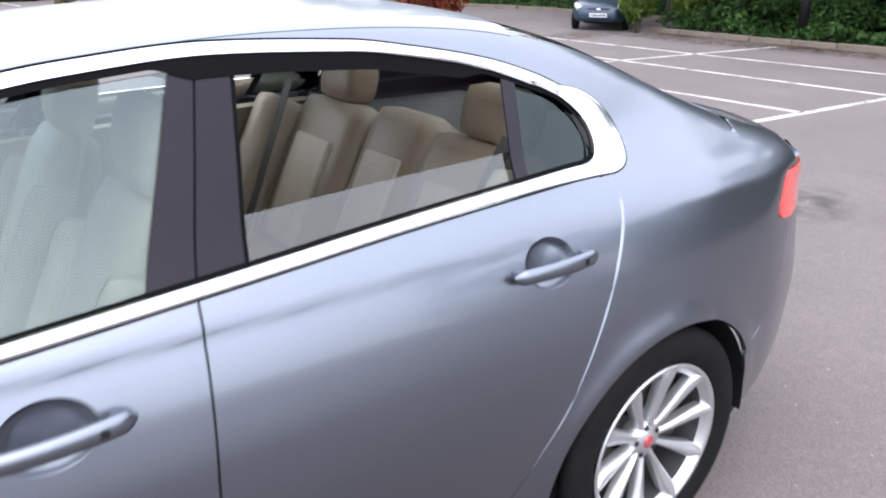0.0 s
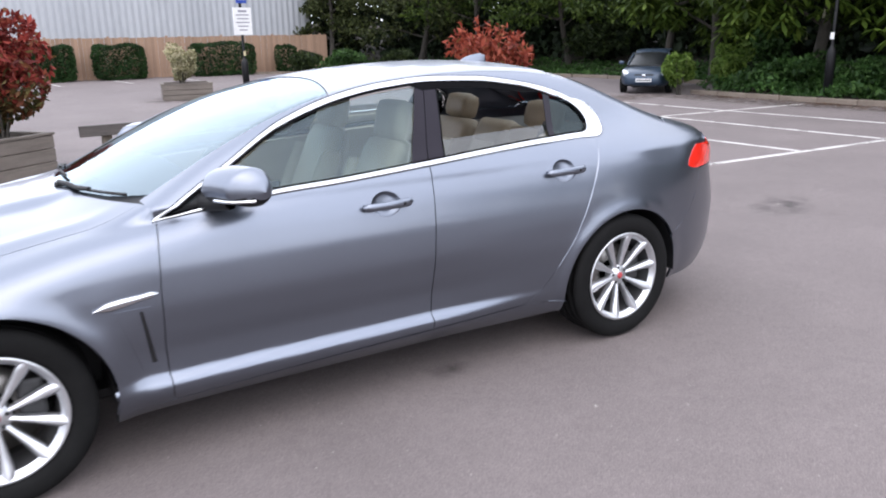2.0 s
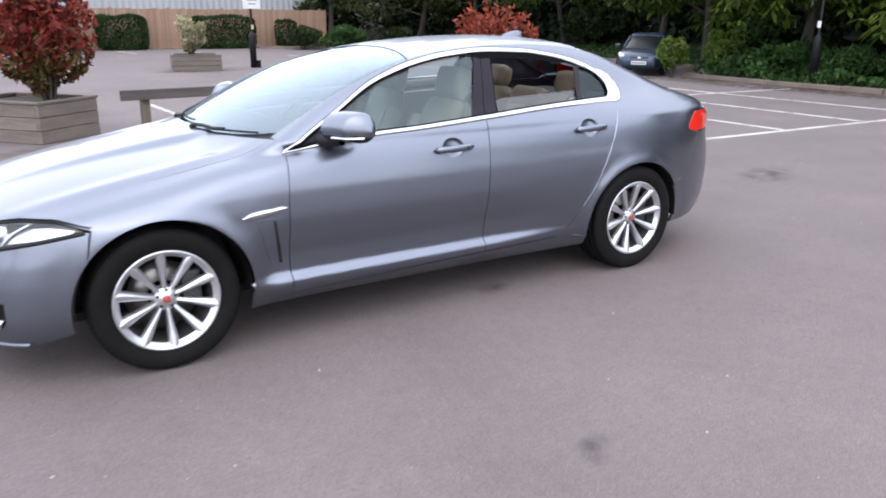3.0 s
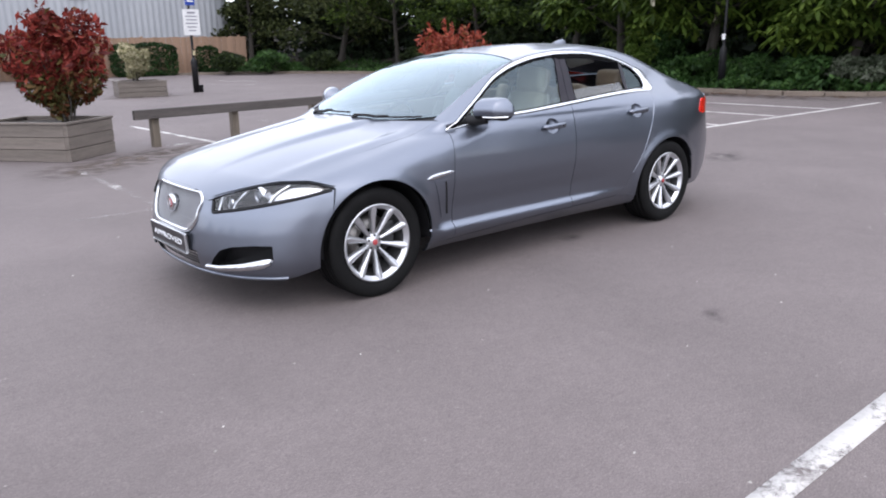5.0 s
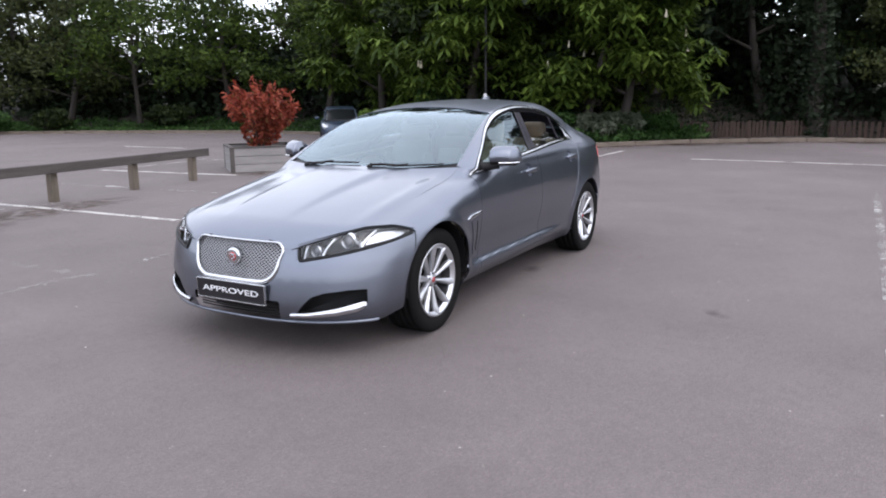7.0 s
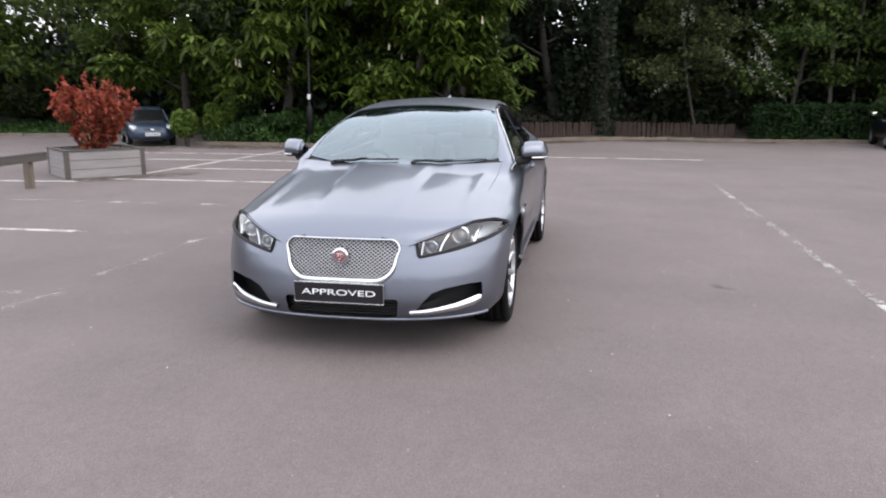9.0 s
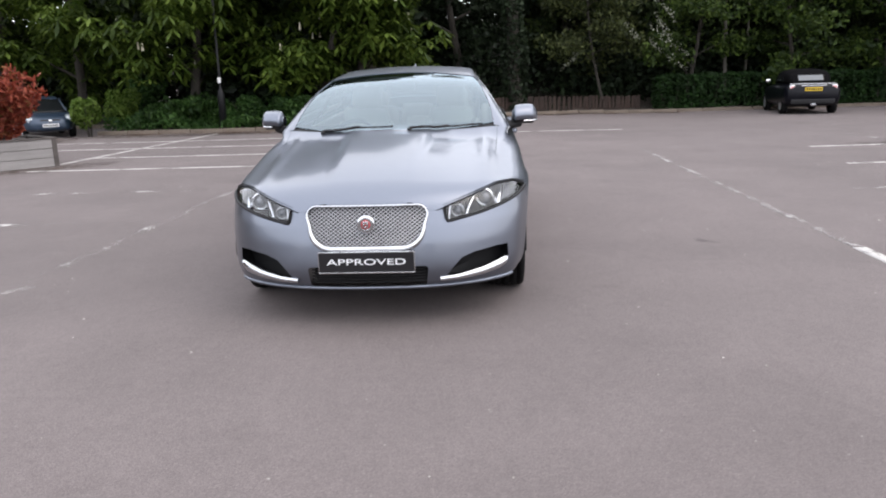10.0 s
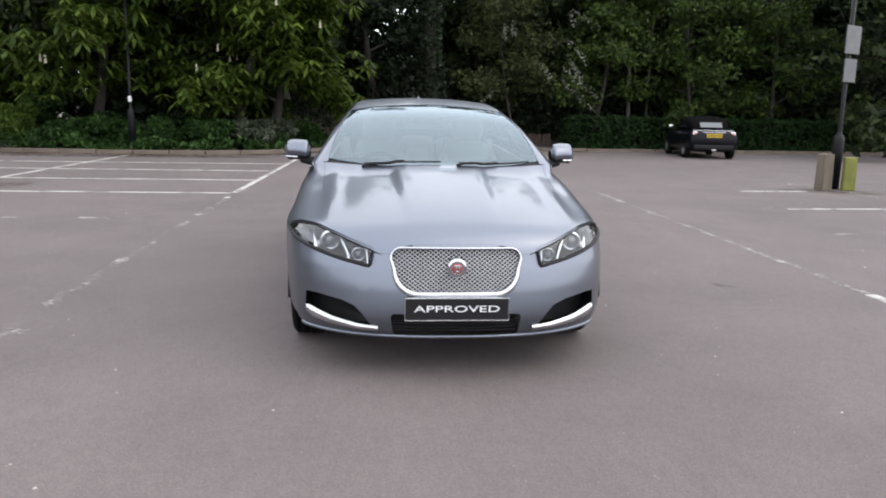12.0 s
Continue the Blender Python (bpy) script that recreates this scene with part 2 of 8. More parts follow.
M_BLOSSOM_SPRAY = leaf_material("white blossom sprays", [(0.0, (0.10, 0.11, 0.08)), (1.0, (0.24, 0.24, 0.20))], 0.6, 0.3)
M_LITTER = leaf_material("dead leaf litter", [(0.0, (0.030, 0.014, 0.007)), (0.6, (0.070, 0.036, 0.018)), (1.0, (0.13, 0.080, 0.045))], 0.8, 0.05)
M_LEAF_COVER = leaf_material("ground cover leaves", [(0.0, (0.0121, 0.0319, 0.0077)), (0.6, (0.0275, 0.066, 0.01375)), (1.0, (0.055, 0.1045, 0.0275))], 0.5, 0.25)
M_LEAF_PALE = leaf_material("silvery leaves", [(0.0, (0.030, 0.042, 0.022)), (0.6, (0.055, 0.068, 0.042)), (1.0, (0.11, 0.12, 0.09))], 0.6, 0.2)
M_LEAF_RED = leaf_material("red photinia leaves", [(0.0, (0.068, 0.01088, 0.00952)), (0.5, (0.17, 0.0238, 0.01904)), (0.85, (0.272, 0.0476, 0.034)), (1.0, (0.1088, 0.0816, 0.0272))], 0.4, 0.3)
M_LEAF_BRONZE = leaf_material("bronze photinia leaves", [(0.0, (0.034, 0.0408, 0.0136)), (0.4, (0.0816, 0.068, 0.0238)), (0.75, (0.136, 0.0408, 0.0204)), (1.0, (0.1496, 0.136, 0.0476))], 0.4, 0.3)
M_LEAF_CREAM = leaf_material("variegated leaves", [(0.0, (0.1088, 0.1156, 0.0476)), (0.5, (0.3128, 0.2856, 0.1632)), (1.0, (0.4216, 0.3808, 0.2584))], 0.5, 0.25)
M_LEAF_HEDGE = leaf_material("hedge leaves", [(0.0, (0.0066, 0.01925, 0.0055)), (1.0, (0.022, 0.05225, 0.0121))], 0.45, 0.2)
M_BLOSSOM = plain("cream blossom", (0.36, 0.33, 0.25), 0.7)
M_LEAF_ORANGE = leaf_material("orange-red photinia leaves", [(0.0, (0.10, 0.018, 0.012)), (0.5, (0.23, 0.045, 0.026)), (0.85, (0.34, 0.085, 0.05)), (1.0, (0.13, 0.09, 0.03))], 0.45, 0.3)

# ---- builders ----
def from_arrays(name, verts, faces, material, parent=None, smooth=False, label=""):
    """A mesh object from numpy arrays; faces all of one size."""
    me = bpy.data.meshes.new(name)
    verts, faces = np.asarray(verts, np.float32), np.asarray(faces, np.int32)
    n = faces.shape[1]
    me.vertices.add(len(verts))
    me.vertices.foreach_set("co", verts.ravel())
    me.loops.add(faces.size)
    me.loops.foreach_set("vertex_index", faces.ravel())
    me.polygons.add(len(faces))
    me.polygons.foreach_set("loop_start", np.arange(0, faces.size, n, dtype=np.int32))
    if smooth:
        me.polygons.foreach_set("use_smooth", np.ones(len(faces), bool))
    me.materials.append(material)
    me.update(calc_edges=True)
    me.validate()
    ob = new(name, me)
    if parent:
        ob.parent = parent
    if label:
        tagged(ob, label)
    return ob


def part(name, bm, material, parent=None, label="", smooth=False):
    """Links a bmesh as one mesh object under a thing or a part."""
    me = bpy.data.meshes.new(name)
    bm.to_mesh(me)
    bm.free()
    if smooth:
        me.polygons.foreach_set("use_smooth", np.ones(len(me.polygons), bool))
    me.materials.append(material)
    ob = new(name, me)
    if parent:
        ob.parent = parent
    if label:
        tagged(ob, label)
    return ob


def thing(name, label, category, group="", m=None, kind=""):
    e = new(name)
    e.empty_display_size = 0.2
    if m is not None:
        e.matrix_world = m
    return tagged(e, label, category, group, kind)


def add_box(bm, size, at=(0, 0, 0), rot=None, bevel=0.0, taper=1.0):
    """A bevelled box into bm; at is its centre; taper scales its top."""
    r = bmesh.ops.create_cube(bm, size=1.0)
    vs = r["verts"]
    for v in vs:
        k = taper if v.co.z > 0 else 1.0
        v.co = Vector((v.co.x * size[0] * k, v.co.y * size[1] * k, v.co.z * size[2]))
    if bevel:
        es = list({e for v in vs for e in v.link_edges})
        res = bmesh.ops.bevel(bm, geom=es, offset=bevel, segments=2, profile=0.6, affect="EDGES")
        vs = list({v for v in vs if v.is_valid} | set(res["verts"]))
    m = Matrix.Translation(at) @ (rot.to_4x4() if rot is not None else Matrix())
    bmesh.ops.transform(bm, matrix=m, verts=vs)
    return vs


def box(name, size, at, material, parent=None, rot=None, bevel=0.006, label="", taper=1.0):
    bm = bmesh.new()
    add_box(bm, size, at, rot, bevel, taper)
    return part(name, bm, material, parent, label)


def lathe_arrays(profile, steps=48, closed=False):
    """Turns (radius, height) pairs round the y axis; returns verts and quads."""
    p = np.array(profile, float)
    a = np.linspace(0, 2 * np.pi, steps, endpoint=False)
    v = np.stack([p[:, 0][None] * np.cos(a)[:, None], np.broadcast_to(p[:, 1][None], (steps, len(p))), p[:, 0][None] * np.sin(a)[:, None]], -1).reshape(-1, 3)
    f, n = [], len(p)
    for i in range(steps):
        j = (i + 1) % steps
        for k in range(n if closed else n - 1):
            q = (k + 1) % n
            f.append((i * n + k, i * n + q, j * n + q, j * n + k))
    return v, np.array(f)


def tube_arrays(points, radius, sides=8, radii=None):
    """A tube along points; returns verts and quads (open ends)."""
    p = np.asarray(points, float)
    r = np.full(len(p), radius) if radii is None else np.asarray(radii, float)
    d = np.gradient(p, axis=0)
    d /= np.linalg.norm(d, axis=1, keepdims=True) + 1e-9
    up = np.where(np.abs(d[:, 2:3]) > 0.9, np.array([[1.0, 0, 0]]), np.array([[0, 0, 1.0]]))
    s = np.cross(d, up)
    s /= np.linalg.norm(s, axis=1, keepdims=True) + 1e-9
    u = np.cross(s, d)
    a = np.linspace(0, 2 * np.pi, sides, endpoint=False)
    v = p[:, None] + r[:, None, None] * (np.cos(a)[None, :, None] * s[:, None] + np.sin(a)[None, :, None] * u[:, None])
    f = [(i * sides + k, i * sides + (k + 1) % sides, (i + 1) * sides + (k + 1) % sides, (i + 1) * sides + k) for i in range(len(p) - 1) for k in range(sides)]
    return v.reshape(-1, 3), np.array(f)


def merge(*pairs):
    vs, fs, n = [], [], 0
    for v, f in pairs:
        vs.append(v)
        fs.append(np.asarray(f) + n)
        n += len(v)
    return np.concatenate(vs), np.concatenate(fs)


RNG = np.random.default_rng(7)


def leaf_arrays(centres, size, droop=0.0, jitter=0.35, aspect=0.45, rng=RNG):
    """Folded pointed leaves, one at each centre: two quads' worth of triangles each."""
    n = len(centres)
    d = rng.normal(size=(n, 3))
    d[:, 2] -= droop
    d /= np.linalg.norm(d, axis=1, keepdims=True)
    h = rng.normal(size=(n, 3))
    s = np.cross(d, h)
    s /= np.linalg.norm(s, axis=1, keepdims=True) + 1e-9
    u = np.cross(s, d)
    k = size * (1 + jitter * rng.normal(size=n)).clip(0.4, 1.9)
    k = k[:, None]
    c = np.asarray(centres)
    base, tip = c - d * k * 0.5, c + d * k * 0.5
    mid = c + u * k * 0.05
    le, ri = mid + s * k * aspect * 0.5 + u * k * 0.10, mid - s * k * aspect * 0.5 + u * k * 0.10
    v = np.stack([base, le, tip, ri], 1).reshape(-1, 3)
    i = np.arange(n)[:, None] * 4
    f = np.concatenate([i + [0, 1, 2], i + [0, 2, 3]])
    return v, f


def palmate_arrays(centres, size, rng=RNG):
    """Hand-shaped leaves of six drooping leaflets."""
    n = len(centres)
    a0 = rng.uniform(0, 2 * np.pi, n)
    tilt = rng.normal(size=(n, 2)) * 0.35
    vs, fs = [], []
    k = size * rng.uniform(0.7, 1.25, n)[:, None]
    for j in range(6):
        a = a0 + j * 2 * np.pi / 6
        d = np.stack([np.cos(a), np.sin(a), -0.45 + tilt[:, 0] * np.cos(a) + tilt[:, 1] * np.sin(a)], -1)
        s = np.stack([-np.sin(a), np.cos(a), np.zeros(n)], -1)
        c = np.asarray(centres)
        b, m, t = c, c + d * k * 0.62, c + d * k + np.array([0, 0, -0.12]) * k
        le, ri = m + s * k * 0.19 + [0, 0, 0.0], m - s * k * 0.19
        vs.append(np.stack([b, le, t, ri], 1))
    v = np.stack(vs, 1).reshape(-1, 3)
    i = np.arange(n * 6)[:, None] * 4
    return v, np.concatenate([i + [0, 1, 2], i + [0, 2, 3]])


def clump_points(n, centre, radii, rng=RNG, shell=0.5, lumps=9):
    """Points in a lumpy crown: several unequal blobs round a centre, denser near their skins."""
    c = rng.normal(size=(lumps, 3))
    c /= np.linalg.norm(c, axis=1, keepdims=True)
    c *= rng.uniform(0.25, 0.75, (lumps, 1))
    r = rng.uniform(0.28, 0.55, lumps)
    which = rng.integers(0, lumps, n)
    d = rng.normal(size=(n, 3))
    d /= np.linalg.norm(d, axis=1, keepdims=True)
    rad = r[which] * rng.uniform(shell, 1.0, n) ** 0.5
    return np.asarray(centre) + (c[which] + d * rad[:, None]) * np.asarray(radii)


def gz(x, y):
    """The ground's height: it falls a little past the bays."""
    def s(t):
        t = np.clip(t, 0, 1)
        return t * t * (3 - 2 * t)
    return -0.15 * s((np.asarray(x) - 9) / 10) * s(-np.asarray(y) / 8)


# ---- ground ----
def ground():
    xs = np.concatenate([[-400, -150, -60, -30], np.arange(-16, 40.1, 1.0), [60, 150, 400]])
    ys = np.concatenate([[-400, -150, -60], np.arange(-30, 45.1, 1.0), [60, 150, 400]])
    gx, gy = np.meshgrid(xs, ys, indexing="ij")
    v = np.stack([gx, gy, gz(gx, gy)], -1).reshape(-1, 3)
    ny = len(ys)
    i, j = np.meshgrid(np.arange(len(xs) - 1), np.arange(ny - 1), indexing="ij")
    a = (i * ny + j).ravel()
    f = np.stack([a, a + ny, a + ny + 1, a + 1], -1)
    tagged(from_arrays("ground", v, f, M_ASPHALT, smooth=True), "worn grey asphalt of a car park", "ground", kind="structure")


ground()


def painted_line(a, b, width=0.10, worn=False, lift=0.004, mat=None):
    a, b = np.array(a, float), np.array(b, float)
    n = max(2, int(np.linalg.norm(b - a) / 0.5))
    d = (b - a) / np.linalg.norm(b - a)
    s = np.array([-d[1], d[0]]) * width / 2
    t = np.linspace(0, 1, n + 1)[:, None]
    mid = a + (b - a) * t
    l, r = mid + s, mid - s
    P = np.concatenate([l, r])
    top = np.column_stack([P, gz(P[:, 0], P[:, 1]) + lift])
    low = np.column_stack([P, gz(P[:, 0], P[:, 1]) + 0.0005])
    k = np.arange(n)
    m = n + 1
    f = np.concatenate([
        np.stack([k, k + m, k + m + 1, k + 1], -1),
        np.stack([k, k + 1, k + 1 + 2 * m, k + 2 * m], -1),
        np.stack([k + m, k + 3 * m, k + 1 + 3 * m, k + 1 + m], -1)])
    ob = from_arrays("painted_line", np.concatenate([top, low]), f, mat or (M_LINE_WORN if worn else M_LINE))
    tagged(ob, "worn white parking line painted on the asphalt" if not worn else "faded white parking line nearly worn off the asphalt", "road marking", "parking lines", "structure")


for x0, x1, a, b, mat in (
        (-1.45, -1.41, 2.5, 5.6, M_LINE_WORN), (1.02, 0.98, 4.2, 7.0, M_LINE), (1.05, 1.02, 2.5, 4.2, M_LINE_WORN), (0.98, 0.86, 7.0, 10.4, M_LINE),
        (3.30, 3.24, 2.5, 6.0, M_LINE_WORN), (3.24, 3.12, 6.0, 9.6, M_LINE_MID), (5.45, 5.10, 7.4, 10.9, M_LINE),
        (6.00, 5.95, 2.6, 7.0, M_LINE), (8.10, 8.05, 2.5, 7.0, M_LINE), (10.10, 10.05, 2.45, 7.0, M_LINE), (12.10, 11.90, 2.35, 7.0, M_LINE),
        (8.05, 8.00, 7.0, 11.2, M_LINE_MID), (10.05, 10.0, 7.0, 11.2, M_LINE), (11.90, 11.85, 7.0, 11.2, M_LINE)):
    painted_line((x0, a), (x1, b), mat=mat)
painted_line((6.05, 2.55), (14.2, 2.30))
painted_line((-2.4, 2.65), (6.05, 2.55), worn=True)
painted_line((6.9, 7.02), (14.3, 6.66))
painted_line((0.25, 7.08), (0.66, 7.16), mat=M_LINE_MID)
painted_line((1.06, 7.04), (1.42, 7.13), mat=M_LINE_MID)
painted_line((5.05, 10.85), (7.4, 10.8), mat=M_LINE_MID)
painted_line((-7.5, -3.52), (-0.6, -3.475), 0.105)
painted_line((-0.6, -3.475), (7.7, -3.42), 0.085, mat=M_LINE_MID)
painted_line((12.4, -3.95), (12.3, 0.2))
painted_line((4.62, -5.72), (4.74, -7.7))
painted_line((7.07, -6.20), (7.16, -7.50))
painted_line((2.34, -4.75), (2.40, -5.9), worn=True)
painted_line((9.4, -7.85), (7.75, -8.05), mat=M_LINE_MID)
painted_line((7.2, -8.25), (4.0, -8.45), mat=M_LINE_MID)
painted_line((9.5, 25.6), (10.3, 23.9))
painted_line((10.7, 17.0), (10.75, 14.4))
painted_line((7.6, 23.0), (9.4, 21.0), worn=True)
for x in (-1.0, 1.6, 4.2, 6.8):
    painted_line((x, 32.0), (x + 0.25, 29.2))


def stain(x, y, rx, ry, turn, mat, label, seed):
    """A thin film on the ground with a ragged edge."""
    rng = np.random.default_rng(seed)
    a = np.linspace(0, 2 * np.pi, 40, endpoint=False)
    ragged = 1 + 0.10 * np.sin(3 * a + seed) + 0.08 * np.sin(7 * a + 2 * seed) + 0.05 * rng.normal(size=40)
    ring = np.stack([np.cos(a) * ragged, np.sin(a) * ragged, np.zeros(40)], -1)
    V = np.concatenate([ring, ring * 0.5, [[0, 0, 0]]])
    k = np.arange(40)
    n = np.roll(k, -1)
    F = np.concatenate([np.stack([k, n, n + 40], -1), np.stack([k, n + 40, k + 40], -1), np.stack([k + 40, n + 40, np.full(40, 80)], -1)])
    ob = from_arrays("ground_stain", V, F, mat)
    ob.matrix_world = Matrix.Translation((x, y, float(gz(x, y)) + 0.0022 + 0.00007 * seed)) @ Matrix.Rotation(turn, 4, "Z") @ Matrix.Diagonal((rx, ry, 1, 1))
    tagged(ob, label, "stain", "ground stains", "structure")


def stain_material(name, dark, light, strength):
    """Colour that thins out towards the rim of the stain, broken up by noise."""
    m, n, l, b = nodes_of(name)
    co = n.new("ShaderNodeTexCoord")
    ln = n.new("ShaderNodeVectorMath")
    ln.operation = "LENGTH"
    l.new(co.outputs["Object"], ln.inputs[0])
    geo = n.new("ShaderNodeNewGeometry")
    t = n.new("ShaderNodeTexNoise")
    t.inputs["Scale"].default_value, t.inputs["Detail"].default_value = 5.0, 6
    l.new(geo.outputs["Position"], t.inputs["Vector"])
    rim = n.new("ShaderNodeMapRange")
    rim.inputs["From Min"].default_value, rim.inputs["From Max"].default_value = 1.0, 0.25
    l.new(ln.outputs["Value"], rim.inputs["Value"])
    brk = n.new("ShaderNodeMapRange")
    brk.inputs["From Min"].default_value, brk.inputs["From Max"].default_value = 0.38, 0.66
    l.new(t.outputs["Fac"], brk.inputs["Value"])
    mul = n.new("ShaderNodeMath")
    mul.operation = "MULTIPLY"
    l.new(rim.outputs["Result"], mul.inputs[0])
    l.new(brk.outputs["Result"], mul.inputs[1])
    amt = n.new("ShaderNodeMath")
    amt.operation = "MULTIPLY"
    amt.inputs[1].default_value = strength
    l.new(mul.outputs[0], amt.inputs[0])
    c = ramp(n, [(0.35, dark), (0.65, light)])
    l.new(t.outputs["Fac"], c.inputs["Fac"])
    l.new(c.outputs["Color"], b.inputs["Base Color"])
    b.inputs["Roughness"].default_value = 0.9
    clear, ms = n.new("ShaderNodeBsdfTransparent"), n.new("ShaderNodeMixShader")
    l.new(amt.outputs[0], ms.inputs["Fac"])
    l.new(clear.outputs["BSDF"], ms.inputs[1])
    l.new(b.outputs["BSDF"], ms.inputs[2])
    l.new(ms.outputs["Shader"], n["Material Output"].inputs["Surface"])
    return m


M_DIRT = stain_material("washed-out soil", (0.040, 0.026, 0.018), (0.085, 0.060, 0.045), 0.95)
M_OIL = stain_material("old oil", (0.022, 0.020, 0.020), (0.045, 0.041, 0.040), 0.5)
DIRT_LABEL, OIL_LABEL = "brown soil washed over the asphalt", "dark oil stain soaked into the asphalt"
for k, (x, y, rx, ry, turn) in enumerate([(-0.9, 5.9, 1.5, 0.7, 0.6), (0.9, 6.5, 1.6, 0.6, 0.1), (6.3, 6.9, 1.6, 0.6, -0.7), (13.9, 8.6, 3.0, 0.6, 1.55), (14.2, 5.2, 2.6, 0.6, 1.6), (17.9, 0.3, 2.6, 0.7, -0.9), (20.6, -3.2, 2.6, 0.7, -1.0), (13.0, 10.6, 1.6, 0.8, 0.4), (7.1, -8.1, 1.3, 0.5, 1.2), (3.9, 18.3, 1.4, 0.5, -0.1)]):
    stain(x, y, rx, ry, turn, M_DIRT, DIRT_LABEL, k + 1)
OIL_SPOTS = [(4.97, 0.59, 0.55, 0.30, 0.3), (-0.27, -2.42, 0.13, 0.08, 0.8), (0.43, -0.76, 0.16, 0.10, 0.2)]
for k, (x, y, rx, ry, turn) in enumerate(OIL_SPOTS):
    stain(x, y, rx, ry, turn, M_OIL, OIL_LABEL, k + 20)


def kerb(points, height=0.11, width=0.14):
    """Kerb stones end to end along a line, each a stone of its own."""
    holder = thing("kerb", "worn concrete kerb edging along the planted bank", "kerb", kind="structure")
    p = np.array(points, float)
    seg = np.linalg.norm(np.diff(p, axis=0), axis=1)
    s = np.concatenate([[0], np.cumsum(seg)])
    n = int(s[-1] / 0.915)
    rng = random.Random(3)
    meshes = []
    for k in range(3):
        bm = bmesh.new()
        add_box(bm, (0.905, width, height + 0.1), (0, 0, (height - 0.1) / 2), None, 0.018)
        me = bpy.data.meshes.new("kerb_stone")
        bm.to_mesh(me)
        bm.free()
        me.materials.append(M_KERB)
        meshes.append(me)
    for i in range(n):
        t = (i + 0.5) * s[-1] / n
        x, y = np.interp(t, s, p[:, 0]), np.interp(t, s, p[:, 1])
        x2, y2 = np.interp(t + 0.3, s, p[:, 0]), np.interp(t + 0.3, s, p[:, 1])
        x1, y1 = np.interp(t - 0.3, s, p[:, 0]), np.interp(t - 0.3, s, p[:, 1])
        ob = new("kerb_stone", meshes[i % 3])
        ob.parent = holder
        ob.matrix_world = Matrix.Translation((x, y, float(gz(x, y)) + rng.uniform(-0.008, 0.006))) @ Matrix.Rotation(math.atan2(y2 - y1, x2 - x1) + rng.uniform(-0.012, 0.012), 4, "Z")


KERB_LINE = [(15.0, 10.35), (14.85, 8.0), (14.9, 4.9), (15.6, 3.4), (17.6, 1.6), (19.7, -1.2), (21.4, -3.8), (22.1, -7.4), (22.4, -9.8), (22.7, -16.0), (23.2, -26.0)]
HEDGE_T, PICKET_T = 20.6, (10.4, 19.4)
KERB_FAR = [(9.5, 33.6), (13.6, 30.6), (16.2, 26.2), (17.6, 22.0), (18.5, 18.6), (18.5, 16.4), (18.2, 14.0), (18.6, 11.6)]
kerb(KERB_LINE)
kerb(KERB_FAR)


def bank(line, name, rise, depth, label):
    """The planted ground behind a kerb: level at the stones, rising to the wood."""
    p = np.array(line, float)
    s = np.concatenate([[0], np.cumsum(np.linalg.norm(np.diff(p, axis=0), axis=1))])
    t = np.arange(0, s[-1], 0.5)
    q = np.stack([np.interp(t, s, p[:, 0]), np.interp(t, s, p[:, 1])], -1)
    d = np.gradient(q, axis=0)
    d /= np.linalg.norm(d, axis=1, keepdims=True)
    out = np.stack([-d[:, 1], d[:, 0]], -1)
    for _ in range(8):
        out = np.apply_along_axis(lambda c: np.convolve(np.pad(c, 2, "edge"), np.ones(5) / 5, "valid"), 0, out)
    w = np.concatenate([[0.06], np.linspace(0.4, depth, 26)])
    rng = np.random.default_rng(5)
    P = q[:, None] + out[:, None] * w[None, :, None]
    z = gz(P[..., 0], P[..., 1]) + 0.07 + rise * (np.clip((w - 1.5) / (depth - 1.5), 0, 1) ** 1.2)[None] + rng.normal(size=P.shape[:2]) * 0.03 * (w > 0.3)[None]
    v = np.concatenate([P, z[..., None]], -1).reshape(-1, 3)
    n = len(w)
    i, j = np.meshgrid(np.arange(len(q) - 1), np.arange(n - 1), indexing="ij")
    a = (i * n + j).ravel()
    tagged(from_arrays(name, v, np.stack([a, a + n, a + n + 1, a + 1], -1), M_SOIL, smooth=True), label, "ground", kind="structure")


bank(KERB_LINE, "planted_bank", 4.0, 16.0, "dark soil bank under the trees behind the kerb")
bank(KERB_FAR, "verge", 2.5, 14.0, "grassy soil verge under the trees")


def ground_at(x, y):
    """The height of the ground or bank under a point."""
    best = float(gz(x, y))
    for line, rise, depth in ((KERB_LINE, 4.0, 16.0), (KERB_FAR, 2.5, 14.0)):
        p = np.array(line, float)
        for a, b in zip(p[:-1], p[1:]):
            d = b - a
            t = np.clip(((x - a[0]) * d[0] + (y - a[1]) * d[1]) / (d @ d), 0, 1)
            q = np.array([x, y]) - (a + d * t)
            w = (-d[1] * q[0] + d[0] * q[1]) / np.linalg.norm(d)
            r = np.linalg.norm(q)
            if w > 0 and abs(r - w) < 0.4 and r < depth:
                best = max(best, float(gz(x, y)) + 0.07 + rise * max(0.0, (r - 1.5) / (depth - 1.5)) ** 1.2)
    return best


